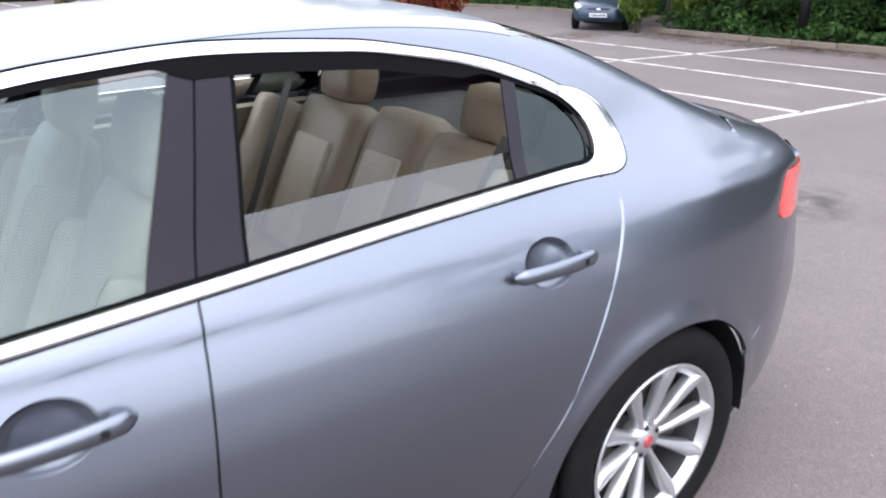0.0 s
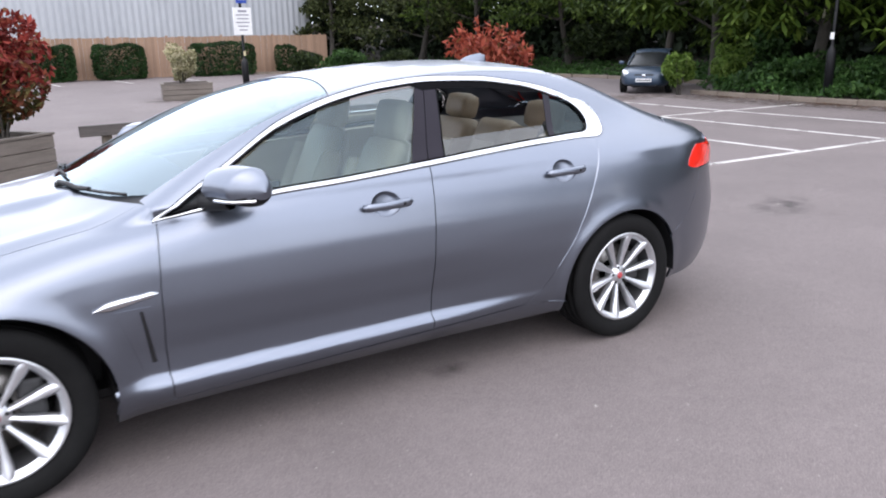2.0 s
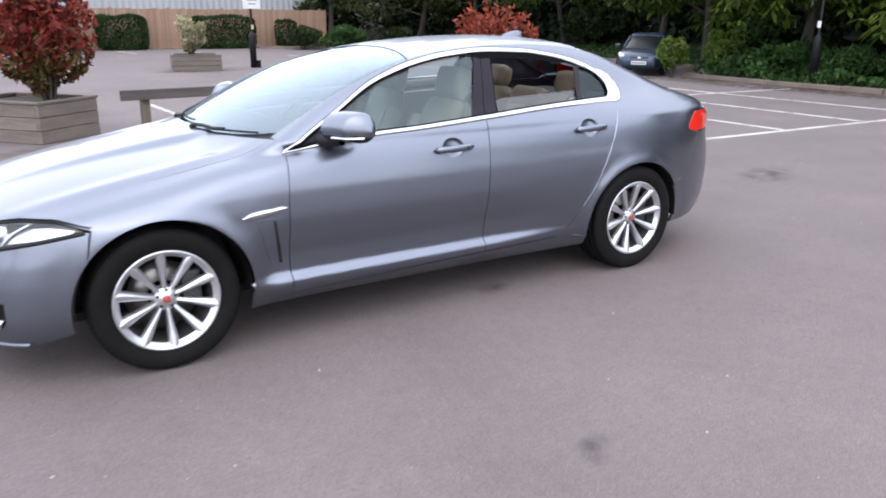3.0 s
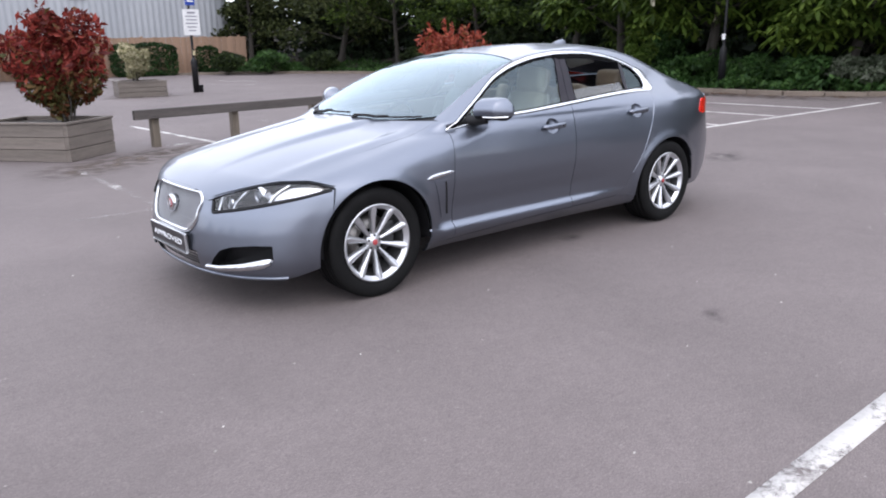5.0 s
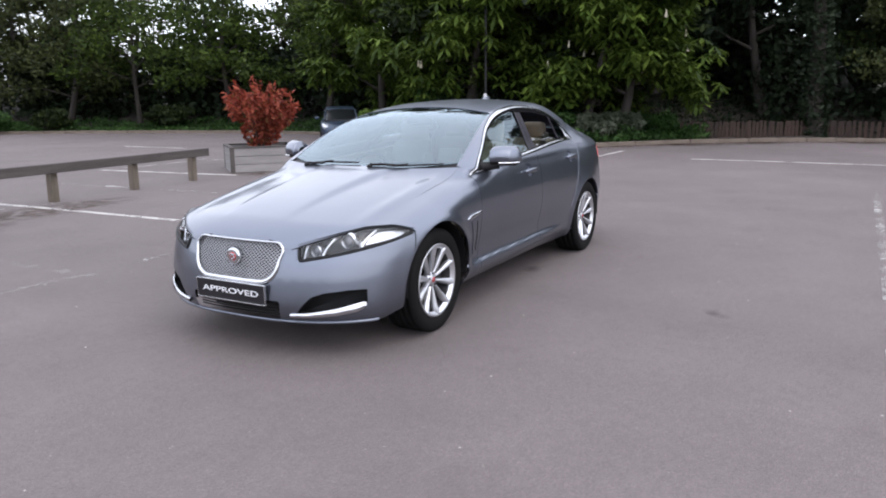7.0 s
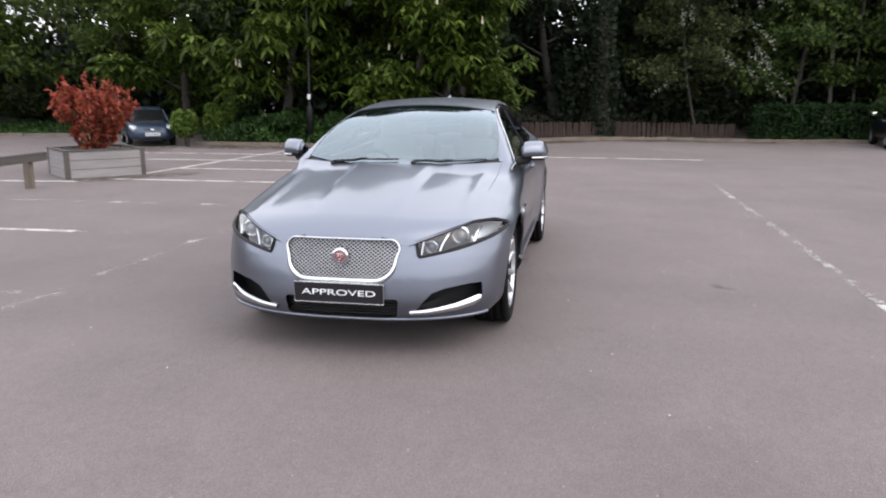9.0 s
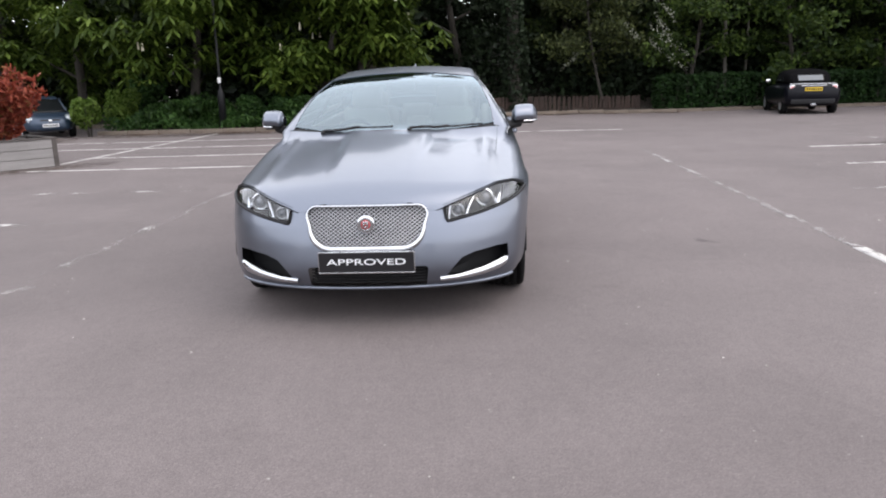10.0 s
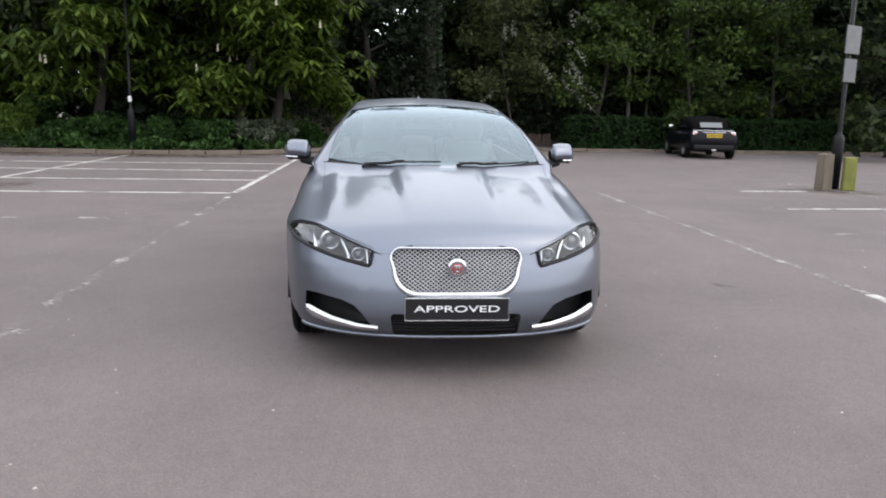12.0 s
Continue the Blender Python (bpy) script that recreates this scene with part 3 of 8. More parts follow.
def loose_grit():
    """Pale chips of stone and dark crumbs lying about on the asphalt."""
    rng = np.random.default_rng(77)
    n = 420
    x, y = rng.uniform(-7.5, 6, n), rng.uniform(-6.5, 4.5, n)
    free = (np.abs(x) > 2.7) | (np.abs(y) > 1.2)
    x, y = x[free], y[free]
    n = len(x)
    base = np.array([(1, 0, 0), (-0.5, 0.87, 0), (-0.5, -0.87, 0), (0.1, 0.05, 0.8)])
    r = 0.005 * rng.lognormal(0, 0.45, n)
    a = rng.uniform(0, 2 * np.pi, n)
    ca, sa = np.cos(a)[:, None], np.sin(a)[:, None]
    b = base[None] * (1 + 0.3 * rng.normal(size=(n, 4, 1)))
    v = np.stack([b[..., 0] * ca - b[..., 1] * sa, b[..., 0] * sa + b[..., 1] * ca, np.abs(b[..., 2])], -1) * r[:, None, None]
    v += np.stack([x, y, gz(x, y) + 0.001], -1)[:, None]
    i = np.arange(n)[:, None] * 4
    f = np.concatenate([i + k for k in ([0, 1, 3], [1, 2, 3], [2, 0, 3])])
    tagged(from_arrays("loose_grit", v.reshape(-1, 3), f, M_GRIT), "pale stone chips scattered on the asphalt", "grit", kind="stuff")


M_GRIT = leaf_material("stone chips", [(0.0, (0.16, 0.15, 0.14)), (0.7, (0.42, 0.40, 0.37)), (1.0, (0.03, 0.028, 0.026))], 0.8, 0.0)
loose_grit()


# ---- plants ----
def leaves_part(name, arrays, material, parent, label="", kind="stuff"):
    ob = from_arrays(name, *arrays, material, parent, label=label)
    tagged(ob, kind=kind)
    return ob


def trunk_arrays(base, top, r0, r1, bend=0.3, seed=0, n=9):
    rng = np.random.default_rng(seed)
    t = np.linspace(0, 1, n)
    p = np.array(base)[None] * (1 - t)[:, None] + np.array(top)[None] * t[:, None]
    w = rng.normal(size=2) * bend
    p[:, 0] += w[0] * np.sin(t * 3.1)
    p[:, 1] += w[1] * np.sin(t * 2.6)
    r = r0 + (r1 - r0) * t ** 0.8
    r[0] *= 1.35
    return tube_arrays(p, r0, 9, r), p


def tree(at, height, spread, trunk_r, leaf_mat, n, leaf, seed, name="tree", label="", low=0.25, kind="plain", bark=None, candles=0, group="woodland trees", bend=0.35):
    rng = np.random.default_rng(seed)
    x, y = at
    z0 = ground_at(x, y) - 0.1
    e = thing(name, label, "tree", group, Matrix.Translation((x, y, z0)))
    (v, f), axis = trunk_arrays((0, 0, 0), (rng.normal() * 1.15 * bend, rng.normal() * 1.15 * bend, height * 0.8), trunk_r, trunk_r * 0.35, bend, seed)
    from_arrays("trunk", v, f, bark or M_BARK, e, smooth=True)
    parts_, tips = [], []
    for k in range(13):
        t = low + (0.95 - low) * k / 12
        a = k * 2.4 + rng.uniform(-0.4, 0.4)
        p0 = np.array([np.interp(t, np.linspace(0, 1, len(axis)), axis[:, i]) for i in range(3)])
        L = spread * rng.uniform(0.55, 1.0) * (1.15 - 0.55 * t)
        p1 = p0 + np.array([np.cos(a) * L, np.sin(a) * L, L * rng.uniform(-0.05, 0.45)])
        pm = (p0 + p1) / 2 + [0, 0, 0.12 * L]
        parts_.append(tube_arrays(np.array([p0, pm, p1]), 0.05, 6, np.array([0.33, 0.2, 0.06]) * trunk_r))
        tips += [p1, (pm + p1) / 2, pm]
    tagged(from_arrays("branchwork", *merge(*parts_), bark or M_BARK, e, smooth=True), kind="stuff")
    tips = np.array(tips)
    c = []
    for q in tips:
        m = n // len(tips)
        c.append(clump_points(m, q, np.array([1.0, 1.0, 0.72]) * spread * rng.uniform(0.28, 0.5), rng))
    c = np.concatenate(c)
    if kind == "palmate":
        leaves_part("crown", palmate_arrays(c, leaf, rng), leaf_mat, e)
    else:
        leaves_part("crown", leaf_arrays(c, leaf, 0.4, rng=rng), leaf_mat, e)
    for k in range(candles):
        q = tips[rng.integers(len(tips))] + rng.normal(size=3) * spread * 0.22 + [0, 0, spread * 0.1]
        bm = bmesh.new()
        bmesh.ops.create_cone(bm, cap_ends=True, segments=7, radius1=0.042, radius2=0.010, depth=0.20)
        for vv in bm.verts:
            vv.co += Vector(rng.normal(size=3)) * 0.008
        ob = part("blossom", bm, M_BLOSSOM, e, "upright cream blossom candle")
        ob.location = q
    return e


def shrub(at, radii, mat, n, leaf, seed, label, name="shrub", category="shrub", group="", stems=7, z0=None, lumps=11, base=0.12, second=None, vase=0.0):
    rng = np.random.default_rng(seed)
    x, y = at
    zz = ground_at(x, y) if z0 is None else z0
    e = thing(name, label, category, group, Matrix.Translation((x, y, zz)))
    rx, ry, h = radii
    st = []
    for k in range(stems):
        a = k * 2.4
        p1 = np.array([np.cos(a) * rx * 0.5, np.sin(a) * ry * 0.5, h * rng.uniform(0.5, 0.8)])
        st.append(tube_arrays(np.array([[np.cos(a) * 0.04, np.sin(a) * 0.04, -0.03], p1 * [0.45, 0.45, 0.5], p1]), 0.01, 6, [0.018, 0.012, 0.005]))
    from_arrays("stems", *merge(*st), M_BARK, e, smooth=True)
    c = clump_points(n, (0, 0, h * 0.55), (rx, ry, h * 0.5), rng, lumps=lumps)
    c[:, 2] = np.maximum(c[:, 2], base * h + rng.uniform(0, 0.05, n))
    if vase:
        c[:, :2] *= (1 - vase * np.clip(1 - c[:, 2:3] / (0.55 * h), 0, 1) ** 1.3)
    if second:
        low = c[:, 2] < h * (0.42 + 0.1 * rng.normal(size=n))
        leaves_part("lower_foliage", leaf_arrays(c[low], leaf, 0.0, rng=rng), second, e)
        c = c[~low]
    if vase:
        shoots = []
        for k in range(46):
            d = rng.normal(size=3) + [0, 0, 0.7]
            d[2] = abs(d[2])
            d /= np.linalg.norm(d)
            o = np.array([0, 0, 0.5 * h])
            shoots.append(o + d * np.array([rx, ry, h * 0.5]) * np.linspace(0.8, rng.uniform(1.0, 1.28), 12)[:, None] + rng.normal(size=(12, 3)) * 0.025)
        c = np.concatenate([c] + shoots)
    leaves_part("foliage", leaf_arrays(c, leaf, -0.3, rng=rng), mat, e)
    return e


def along(line, t, off):
    p = np.array(line, float)
    s = np.concatenate([[0], np.cumsum(np.linalg.norm(np.diff(p, axis=0), axis=1))])
    t = min(t, s[-1])
    a, b = max(t - 0.4, 0), min(t + 0.4, s[-1])
    q = np.array([np.interp(t, s, p[:, k]) for k in (0, 1)])
    d = np.array([np.interp(b, s, p[:, k]) - np.interp(a, s, p[:, k]) for k in (0, 1)])
    d /= np.linalg.norm(d)
    return q + np.array([-d[1], d[0]]) * off


HOLLOW = (8.6, 14.2)
WOOD_LABEL = "tall broadleaf tree in dark green leaf behind the kerb"
rng = np.random.default_rng(11)
tree_no = 0
for row, (off, step, h) in enumerate([(4.6, 3.4, 10.0), (7.6, 3.6, 13.5), (11.5, 4.4, 15.5)]):
    t = 0.6 + row * 1.1
    while t < 41:
        x, y = along(KERB_LINE, t, off + rng.uniform(-0.8, 0.8))
        tree_no += 1
        hollow = HOLLOW[0] < t < HOLLOW[1] and row < 2
        tree((float(x), float(y)), h * rng.uniform(0.85, 1.15), 3.1 * rng.uniform(0.9, 1.2), rng.uniform(0.12, 0.2), M_LEAF_WOOD if rng.random() < 0.55 else M_LEAF_DARK,
             7800 if row < 2 else 6500, 0.24 if row < 2 else 0.32, 100 + tree_no, label=WOOD_LABEL, low=0.45 if hollow else 0.22 if row == 0 else 0.10)
        t += step * rng.uniform(0.85, 1.15)
for k, (off, h) in enumerate([(3.4, 7.5), (7.0, 10.0)]):
    t = 4.4 + k * 2.0
    while t < 26:
        x, y = along(KERB_FAR, t, off + rng.uniform(-0.8, 0.8))
        tree_no += 1
        tree((float(x), float(y)), h * rng.uniform(0.85, 1.15) * (0.80 if t < 5.6 else 1.0), 3.0 * rng.uniform(0.85, 1.15) * (0.7 if t < 6.5 else 1.0), rng.uniform(0.12, 0.18), M_LEAF_FRESH if k == 0 and t > 9.5 else M_LEAF_OLIVE if rng.random() < 0.65 else M_LEAF_WOOD, 5200, 0.21, 100 + tree_no, label="tall broadleaf tree at the far verge of the car park", low=0.30 if k == 0 and t > 9.5 else 0.18)
        t += 3.6 * rng.uniform(0.85, 1.15)
for k, (x, y, h) in enumerate([(24.6, 18.6, 12.5), (26.5, 21.8, 13.0), (24.8, 15.6, 13.0), (28.0, 18.0, 15.0), (25.4, 12.6, 13.0), (28.5, 14.4, 15.0), (20.9, 33.0, 10.5), (18.7, 33.6, 9.0)]):
    tree((x, y), h, 3.2, 0.16, M_LEAF_OLIVE if k % 2 else M_LEAF_WOOD, 7000, 0.24, 280 + k, label="tall broadleaf tree at the far verge of the car park", low=0.10)
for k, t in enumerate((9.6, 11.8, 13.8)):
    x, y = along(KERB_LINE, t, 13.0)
    tree((float(x), float(y)), 14.5, 3.6, 0.2, M_LEAF_DARK, 7000, 0.34, 290 + k, label="tall tree closing the back of a hollow, leaves darkened for shade", low=0.08)
# horse chestnuts in fresh leaf, with upright blossoms, reaching over the kerb
for k, (x, y, h, s) in enumerate([(17.2, 8.4, 8.5, 3.0), (17.5, 4.6, 9.0, 3.1), (17.9, 3.4, 6.0, 2.0), (18.5, 12.5, 9.0, 2.9)]):
    tree((x, y), h, s, 0.17, M_LEAF_CHESTNUT, 1500 if k == 2 else 2300, 0.30, 300 + k, "horse_chestnut", "horse chestnut in fresh green leaf with cream blossom candles", 0.16, "palmate", candles=16, group="horse chestnuts")
# hawthorn in white blossom, pale slim trunks, an ivy-clad trunk and maples over the hedge
haw = tree((23.3, -5.2), 7.5, 2.5, 0.06, M_LEAF_OLIVE, 7000, 0.16, 331, "hawthorn", "hawthorn with white blossom sprays at the wood's edge", 0.24)
spray_rng = np.random.default_rng(332)
spray = []
for k in range(15):
    a = spray_rng.uniform(2.5, 4.3)
    o = np.array([np.cos(a) * 2.2, np.sin(a) * 2.4, spray_rng.uniform(1.9, 5.2)])
    d = np.array([np.cos(a) * 0.4, np.sin(a) * 0.4 + spray_rng.normal() * 0.3, -0.55])
    spray.append(o + d * np.linspace(0, 1, 34)[:, None] + spray_rng.normal(size=(34, 3)) * 0.05)
leaves_part("blossom_spray", leaf_arrays(np.concatenate(spray), 0.065, 0.2, aspect=0.8, rng=spray_rng), M_BLOSSOM_SPRAY, haw, "hanging sprays of white blossom")
for k, (x, y) in enumerate([(24.5, -10.0), (25.4, -11.0)]):
    tree((x, y), 11, 2.0, 0.085 - 0.02 * k, M_LEAF_MAPLE, 2600, 0.2, 340 + k, "birch", "slim pale-barked tree at the wood's edge", 0.5, bark=M_BARK_PALE, bend=0.05)
for k, (x, y) in enumerate([(23.9, -12.6), (24.2, -15.9), (24.4, -8.4)]):
    tree((x, y), 8.0, 2.5, 0.10, M_LEAF_MAPLE, 6500, 0.2, 350 + k, "maple", "young maple in mid-green leaf behind the hedge", 0.16, group="young maples")


def ivy_trunk(x, y, h, r, seed):
    rng = np.random.default_rng(seed)
    e = thing("ivy_clad_tree", "thick tree trunk wrapped in dark ivy under the canopy", "tree", "", Matrix.Translation((x, y, ground_at(x, y) - 0.1)))
    (v, f), axis = trunk_arrays((0, 0, 0), (0.3, 0.2, h), r, r * 0.6, 0.12, seed)
    from_arrays("trunk", v, f, M_BARK, e, smooth=True)
    t, a = rng.uniform(0, 1, 5200), rng.uniform(0, 2 * np.pi, 5200)
    c = np.stack([np.interp(t, np.linspace(0, 1, len(axis)), axis[:, i]) for i in range(3)], -1)
    rad = r * (1.35 - 0.4 * t) + 0.14 * rng.random(5200) * (1 + 0.6 * np.sin(t * 19 + a * 2))
    c[:, 0] += rad * np.cos(a)
    c[:, 1] += rad * np.sin(a)
    leaves_part("ivy", leaf_arrays(c, 0.12, 0.6, aspect=0.8, rng=rng), M_LEAF_DARK, e, "dark glossy ivy")


ivy_trunk(21.5, -1.75, 8.0, 0.26, 360)


def thicket(line, t0, t1, off, depth, height, n, leaf, seed, label, mat):
    """Dense undergrowth closing the wood, bank to crowns; near-black leaves paint its deep shade."""
    rng = np.random.default_rng(seed)
    t = rng.uniform(t0, t1, n)
    w = off + depth * rng.uniform(0, 1, n)
    if line is KERB_LINE:
        keep = (t < HOLLOW[0]) | (t > HOLLOW[1]) | (w > 8.2)
        t, w, n = t[keep], w[keep], int(keep.sum())
    pts = np.array([along(line, a, b) for a, b in zip(t, w)])
    lump = 0.78 + 0.22 * np.sin(t * 1.3 + seed) * np.sin(t * 0.47 + 1.0)
    base = gz(pts[:, 0], pts[:, 1]) + (4.0 if line is KERB_LINE else 2.5) * (np.clip(w - 1.5, 0, 20) / (14.5 if line is KERB_LINE else 12.5)) ** 1.2
    z = base + rng.uniform(0, 1, n) ** 0.9 * height * lump
    z += 0.35 * np.sin(pts[:, 0] * 2.2 + z * 1.7) * np.sin(pts[:, 1] * 1.9)
    tagged(from_arrays("undergrowth", *leaf_arrays(np.column_stack([pts, np.maximum(z, base + 0.05)]), leaf, 0.3, aspect=0.6, rng=rng), mat), label, "undergrowth", kind="stuff")


thicket(KERB_LINE, 0.0, 42.0, 4.6, 4.5, 8.5, 80000, 0.34, 31, "dense undergrowth in the wood, deep shade put into near-black leaves", M_LEAF_DARK)
thicket(KERB_LINE, HOLLOW[0] - 1, HOLLOW[1] + 1.5, 8.3, 3.5, 13.0, 34000, 0.36, 34, "dense undergrowth at the back of a hollow, leaves darkened for shade", M_LEAF_DARK)
thicket(KERB_LINE, 0.0, 42.0, 2.6, 2.2, 3.0, 26000, 0.22, 32, "bushes and ivy at the wood's foot, leaves darkened for shade", M_LEAF_DARK)
thicket(KERB_FAR, 3.2, 28.0, 4.0, 3.5, 4.2, 26000, 0.34, 33, "dense undergrowth on the far verge, shade put into near-black leaves", M_LEAF_DARK)

# ground cover and low shrubs along the kerb
def ground_cover(line, t0, t1, name, label, mat, depth, h, n, leaf, seed, off=0.15):
    rng = np.random.default_rng(seed)
    t = rng.uniform(t0, t1, n)
    w = off + depth * rng.uniform(0, 1, n) ** 0.8
    pts = np.array([along(line, a, b) for a, b in zip(t, w)])
    lump = 0.55 + 0.45 * np.sin(t * 1.9 + seed) * np.cos(t * 0.83 + 2 * w)
    z = gz(pts[:, 0], pts[:, 1]) + 0.06 + rng.uniform(0, 1, n) ** 0.6 * h * (0.35 + 0.65 * np.clip(w / 0.8, 0, 1)) * lump + (4.0 if line is KERB_LINE else 2.5) * (np.clip(w - 1.5, 0, 20) / (14.5 if line is KERB_LINE else 12.5)) ** 1.2
    tagged(from_arrays(name, *leaf_arrays(np.column_stack([pts, z]), leaf, -0.2, rng=rng), mat), label, "ground cover", kind="stuff")


ground_cover(KERB_LINE, 0.0, 11.0, "ground_cover", "low leafy green ground cover behind the kerb", M_LEAF_COVER, 3.0, 0.75, 16000, 0.14, 21)
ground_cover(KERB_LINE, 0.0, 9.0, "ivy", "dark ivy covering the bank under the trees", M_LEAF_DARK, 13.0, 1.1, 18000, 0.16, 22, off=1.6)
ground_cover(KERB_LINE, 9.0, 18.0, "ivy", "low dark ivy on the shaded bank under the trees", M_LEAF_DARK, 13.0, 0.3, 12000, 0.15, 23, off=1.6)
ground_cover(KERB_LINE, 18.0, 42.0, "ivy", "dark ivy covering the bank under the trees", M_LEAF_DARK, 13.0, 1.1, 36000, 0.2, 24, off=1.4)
ground_cover(KERB_FAR, 4.0, 24.0, "grass", "rough green grass on the far verge", M_LEAF_COVER, 3.6, 0.24, 12000, 0.14, 25)


def litter(line, t0, t1, n, seed):
    """Dead leaves gathered against the foot of a kerb, thinning out over the asphalt."""
    rng = np.random.default_rng(seed)
    t, w = rng.uniform(t0, t1, n), -0.09 - np.abs(rng.normal(size=n)) * 0.30
    t = t + 0.5 * np.sin(t * 2.3) * rng.random(n)
    p = np.array([along(line, max(a, 0), b) for a, b in zip(t, w)])
    z = gz(p[:, 0], p[:, 1]) + 0.012
    v, f = leaf_arrays(np.column_stack([p, z]), 0.055, 0.0, aspect=0.7, rng=rng)
    v[:, 2] = gz(v[:, 0], v[:, 1]) + 0.004 + 0.25 * np.abs(v[:, 2] - np.repeat(z, 4))
    tagged(from_arrays("leaf_litter", v, f, M_LITTER), "brown dead leaves gathered along the kerb", "leaf litter", kind="stuff")


litter(KERB_LINE, 0.2, 20.0, 6000, 41)
SH = "rounded green shrub on the bank behind the kerb"
for k, (t, off, r, h, m) in enumerate([(0.1, 1.2, 0.65, 1.2, M_LEAF_LIME), (0.15, 2.5, 0.8, 1.6, M_LEAF_COVER), (2.2, 1.4, 0.9, 0.95, M_LEAF_COVER), (4.0, 1.3, 0.8, 0.8, M_LEAF_COVER), (5.8, 1.2, 0.9, 0.9, M_LEAF_COVER),
                                       (7.2, 1.1, 0.9, 0.85, M_LEAF_PALE), (8.6, 1.2, 0.8, 0.8, M_LEAF_PALE), (10.0, 1.6, 0.7, 0.7, M_LEAF_COVER)]):
    x, y = along(KERB_LINE, t, off)
    shrub((float(x), float(y)), (r, r, h), m, 2600, 0.13, 400 + k, "lime-green bushy shrub at the corner of the bank" if m is M_LEAF_LIME else SH if m is M_LEAF_COVER else "silvery-leaved shrub on the bank behind the kerb", group="bank shrubs")


shrub((14.42, 10.28), (0.42, 0.42, 1.2), M_LEAF_LIME, 1900, 0.13, 420, "lime-green bushy shrub at the kerb's end beside the hatchback", group="bank shrubs")


def clipped_hedge(at, turn, length, depth, h, n, leaf, seed, label, group):
    """A squared-off hedge: leaves crowd towards the faces of a rounded block."""
    rng = np.random.default_rng(seed)
    e = thing("hedge", label, "hedge", group, Matrix.Translation((*at, ground_at(*at))) @ Matrix.Rotation(turn, 4, "Z"))
    c = rng.uniform(-1, 1, (n, 3))
    k = rng.integers(0, 3, n)
    face = rng.random(n) < 0.75
    c[np.arange(n), k] = np.where(face, np.sign(c[np.arange(n), k]) * rng.uniform(0.82, 1.03, n), c[np.arange(n), k])
    r = np.linalg.norm(np.abs(c) ** 2.5, axis=1)
    c = c / np.maximum(1, r[:, None] ** 0.35)
    c += 0.06 * np.sin(c[:, [1, 2, 0]] * 5.1 + seed)
    P = c * [length / 2, depth / 2, h / 2] + [0, 0, h / 2]
    P[:, 2] = np.maximum(P[:, 2], 0.04)
    st = [tube_arrays([(x, 0, -0.03), (x + 0.05, 0.03, h * 0.4), (x + 0.1, 0, h * 0.8)], 0.02, 6, [0.025, 0.018, 0.008]) for x in np.linspace(-length / 2 + 0.2, length / 2 - 0.2, max(2, int(length / 0.5)))]
    from_arrays("stems", *merge(*st), M_BARK, e, smooth=True)
    leaves_part("foliage", leaf_arrays(P, leaf, 0.0, rng=rng), M_LEAF_HEDGE, e)
    return e


# clipped low hedge behind the dark car, and brown pickets
for k in range(9):
    t = HEDGE_T + k * 1.5
    x, y = along(KERB_LINE, t, 1.0)
    x2, y2 = along(KERB_LINE, t + 0.5, 1.0)
    clipped_hedge((float(x), float(y)), math.atan2(y2 - y, x2 - x), 1.6, 1.1, 1.25, 2600, 0.11, 430 + k, "clipped dark green hedge section behind the kerb", "low hedge")


def pickets(t0, t1, off):
    e = thing("picket_fence", "low red-brown timber picket edging under the trees", "fence")
    rng = random.Random(9)
    bm = bmesh.new()
    add_box(bm, (0.02, 0.10, 0.55), (0, 0, 0.27), None, 0.006)
    me = bpy.data.meshes.new("picket")
    bm.to_mesh(me)
    bm.free()
    me.materials.append(M_PICKET)
    t = t0
    while t < t1:
        x, y = along(KERB_LINE, t, off)
        x2, y2 = along(KERB_LINE, t + 0.3, off)
        ob = new("picket", me)
        ob.parent = e
        ob.matrix_world = Matrix.Translation((x, y, float(gz(x, y)) + rng.uniform(0.0, 0.05))) @ Matrix.Rotation(math.atan2(y2 - y, x2 - x) + math.pi / 2, 4, "Z") @ Matrix.Rotation(rng.uniform(-0.05, 0.05), 4, "X")
        t += 0.125


M_PICKET = surface("red-brown timber", (0.016, 0.009, 0.007), (0.040, 0.022, 0.015), 0.9, scale=3, fine=30, bump=0.4, random_amount=0.25)
pickets(*PICKET_T, 1.1)

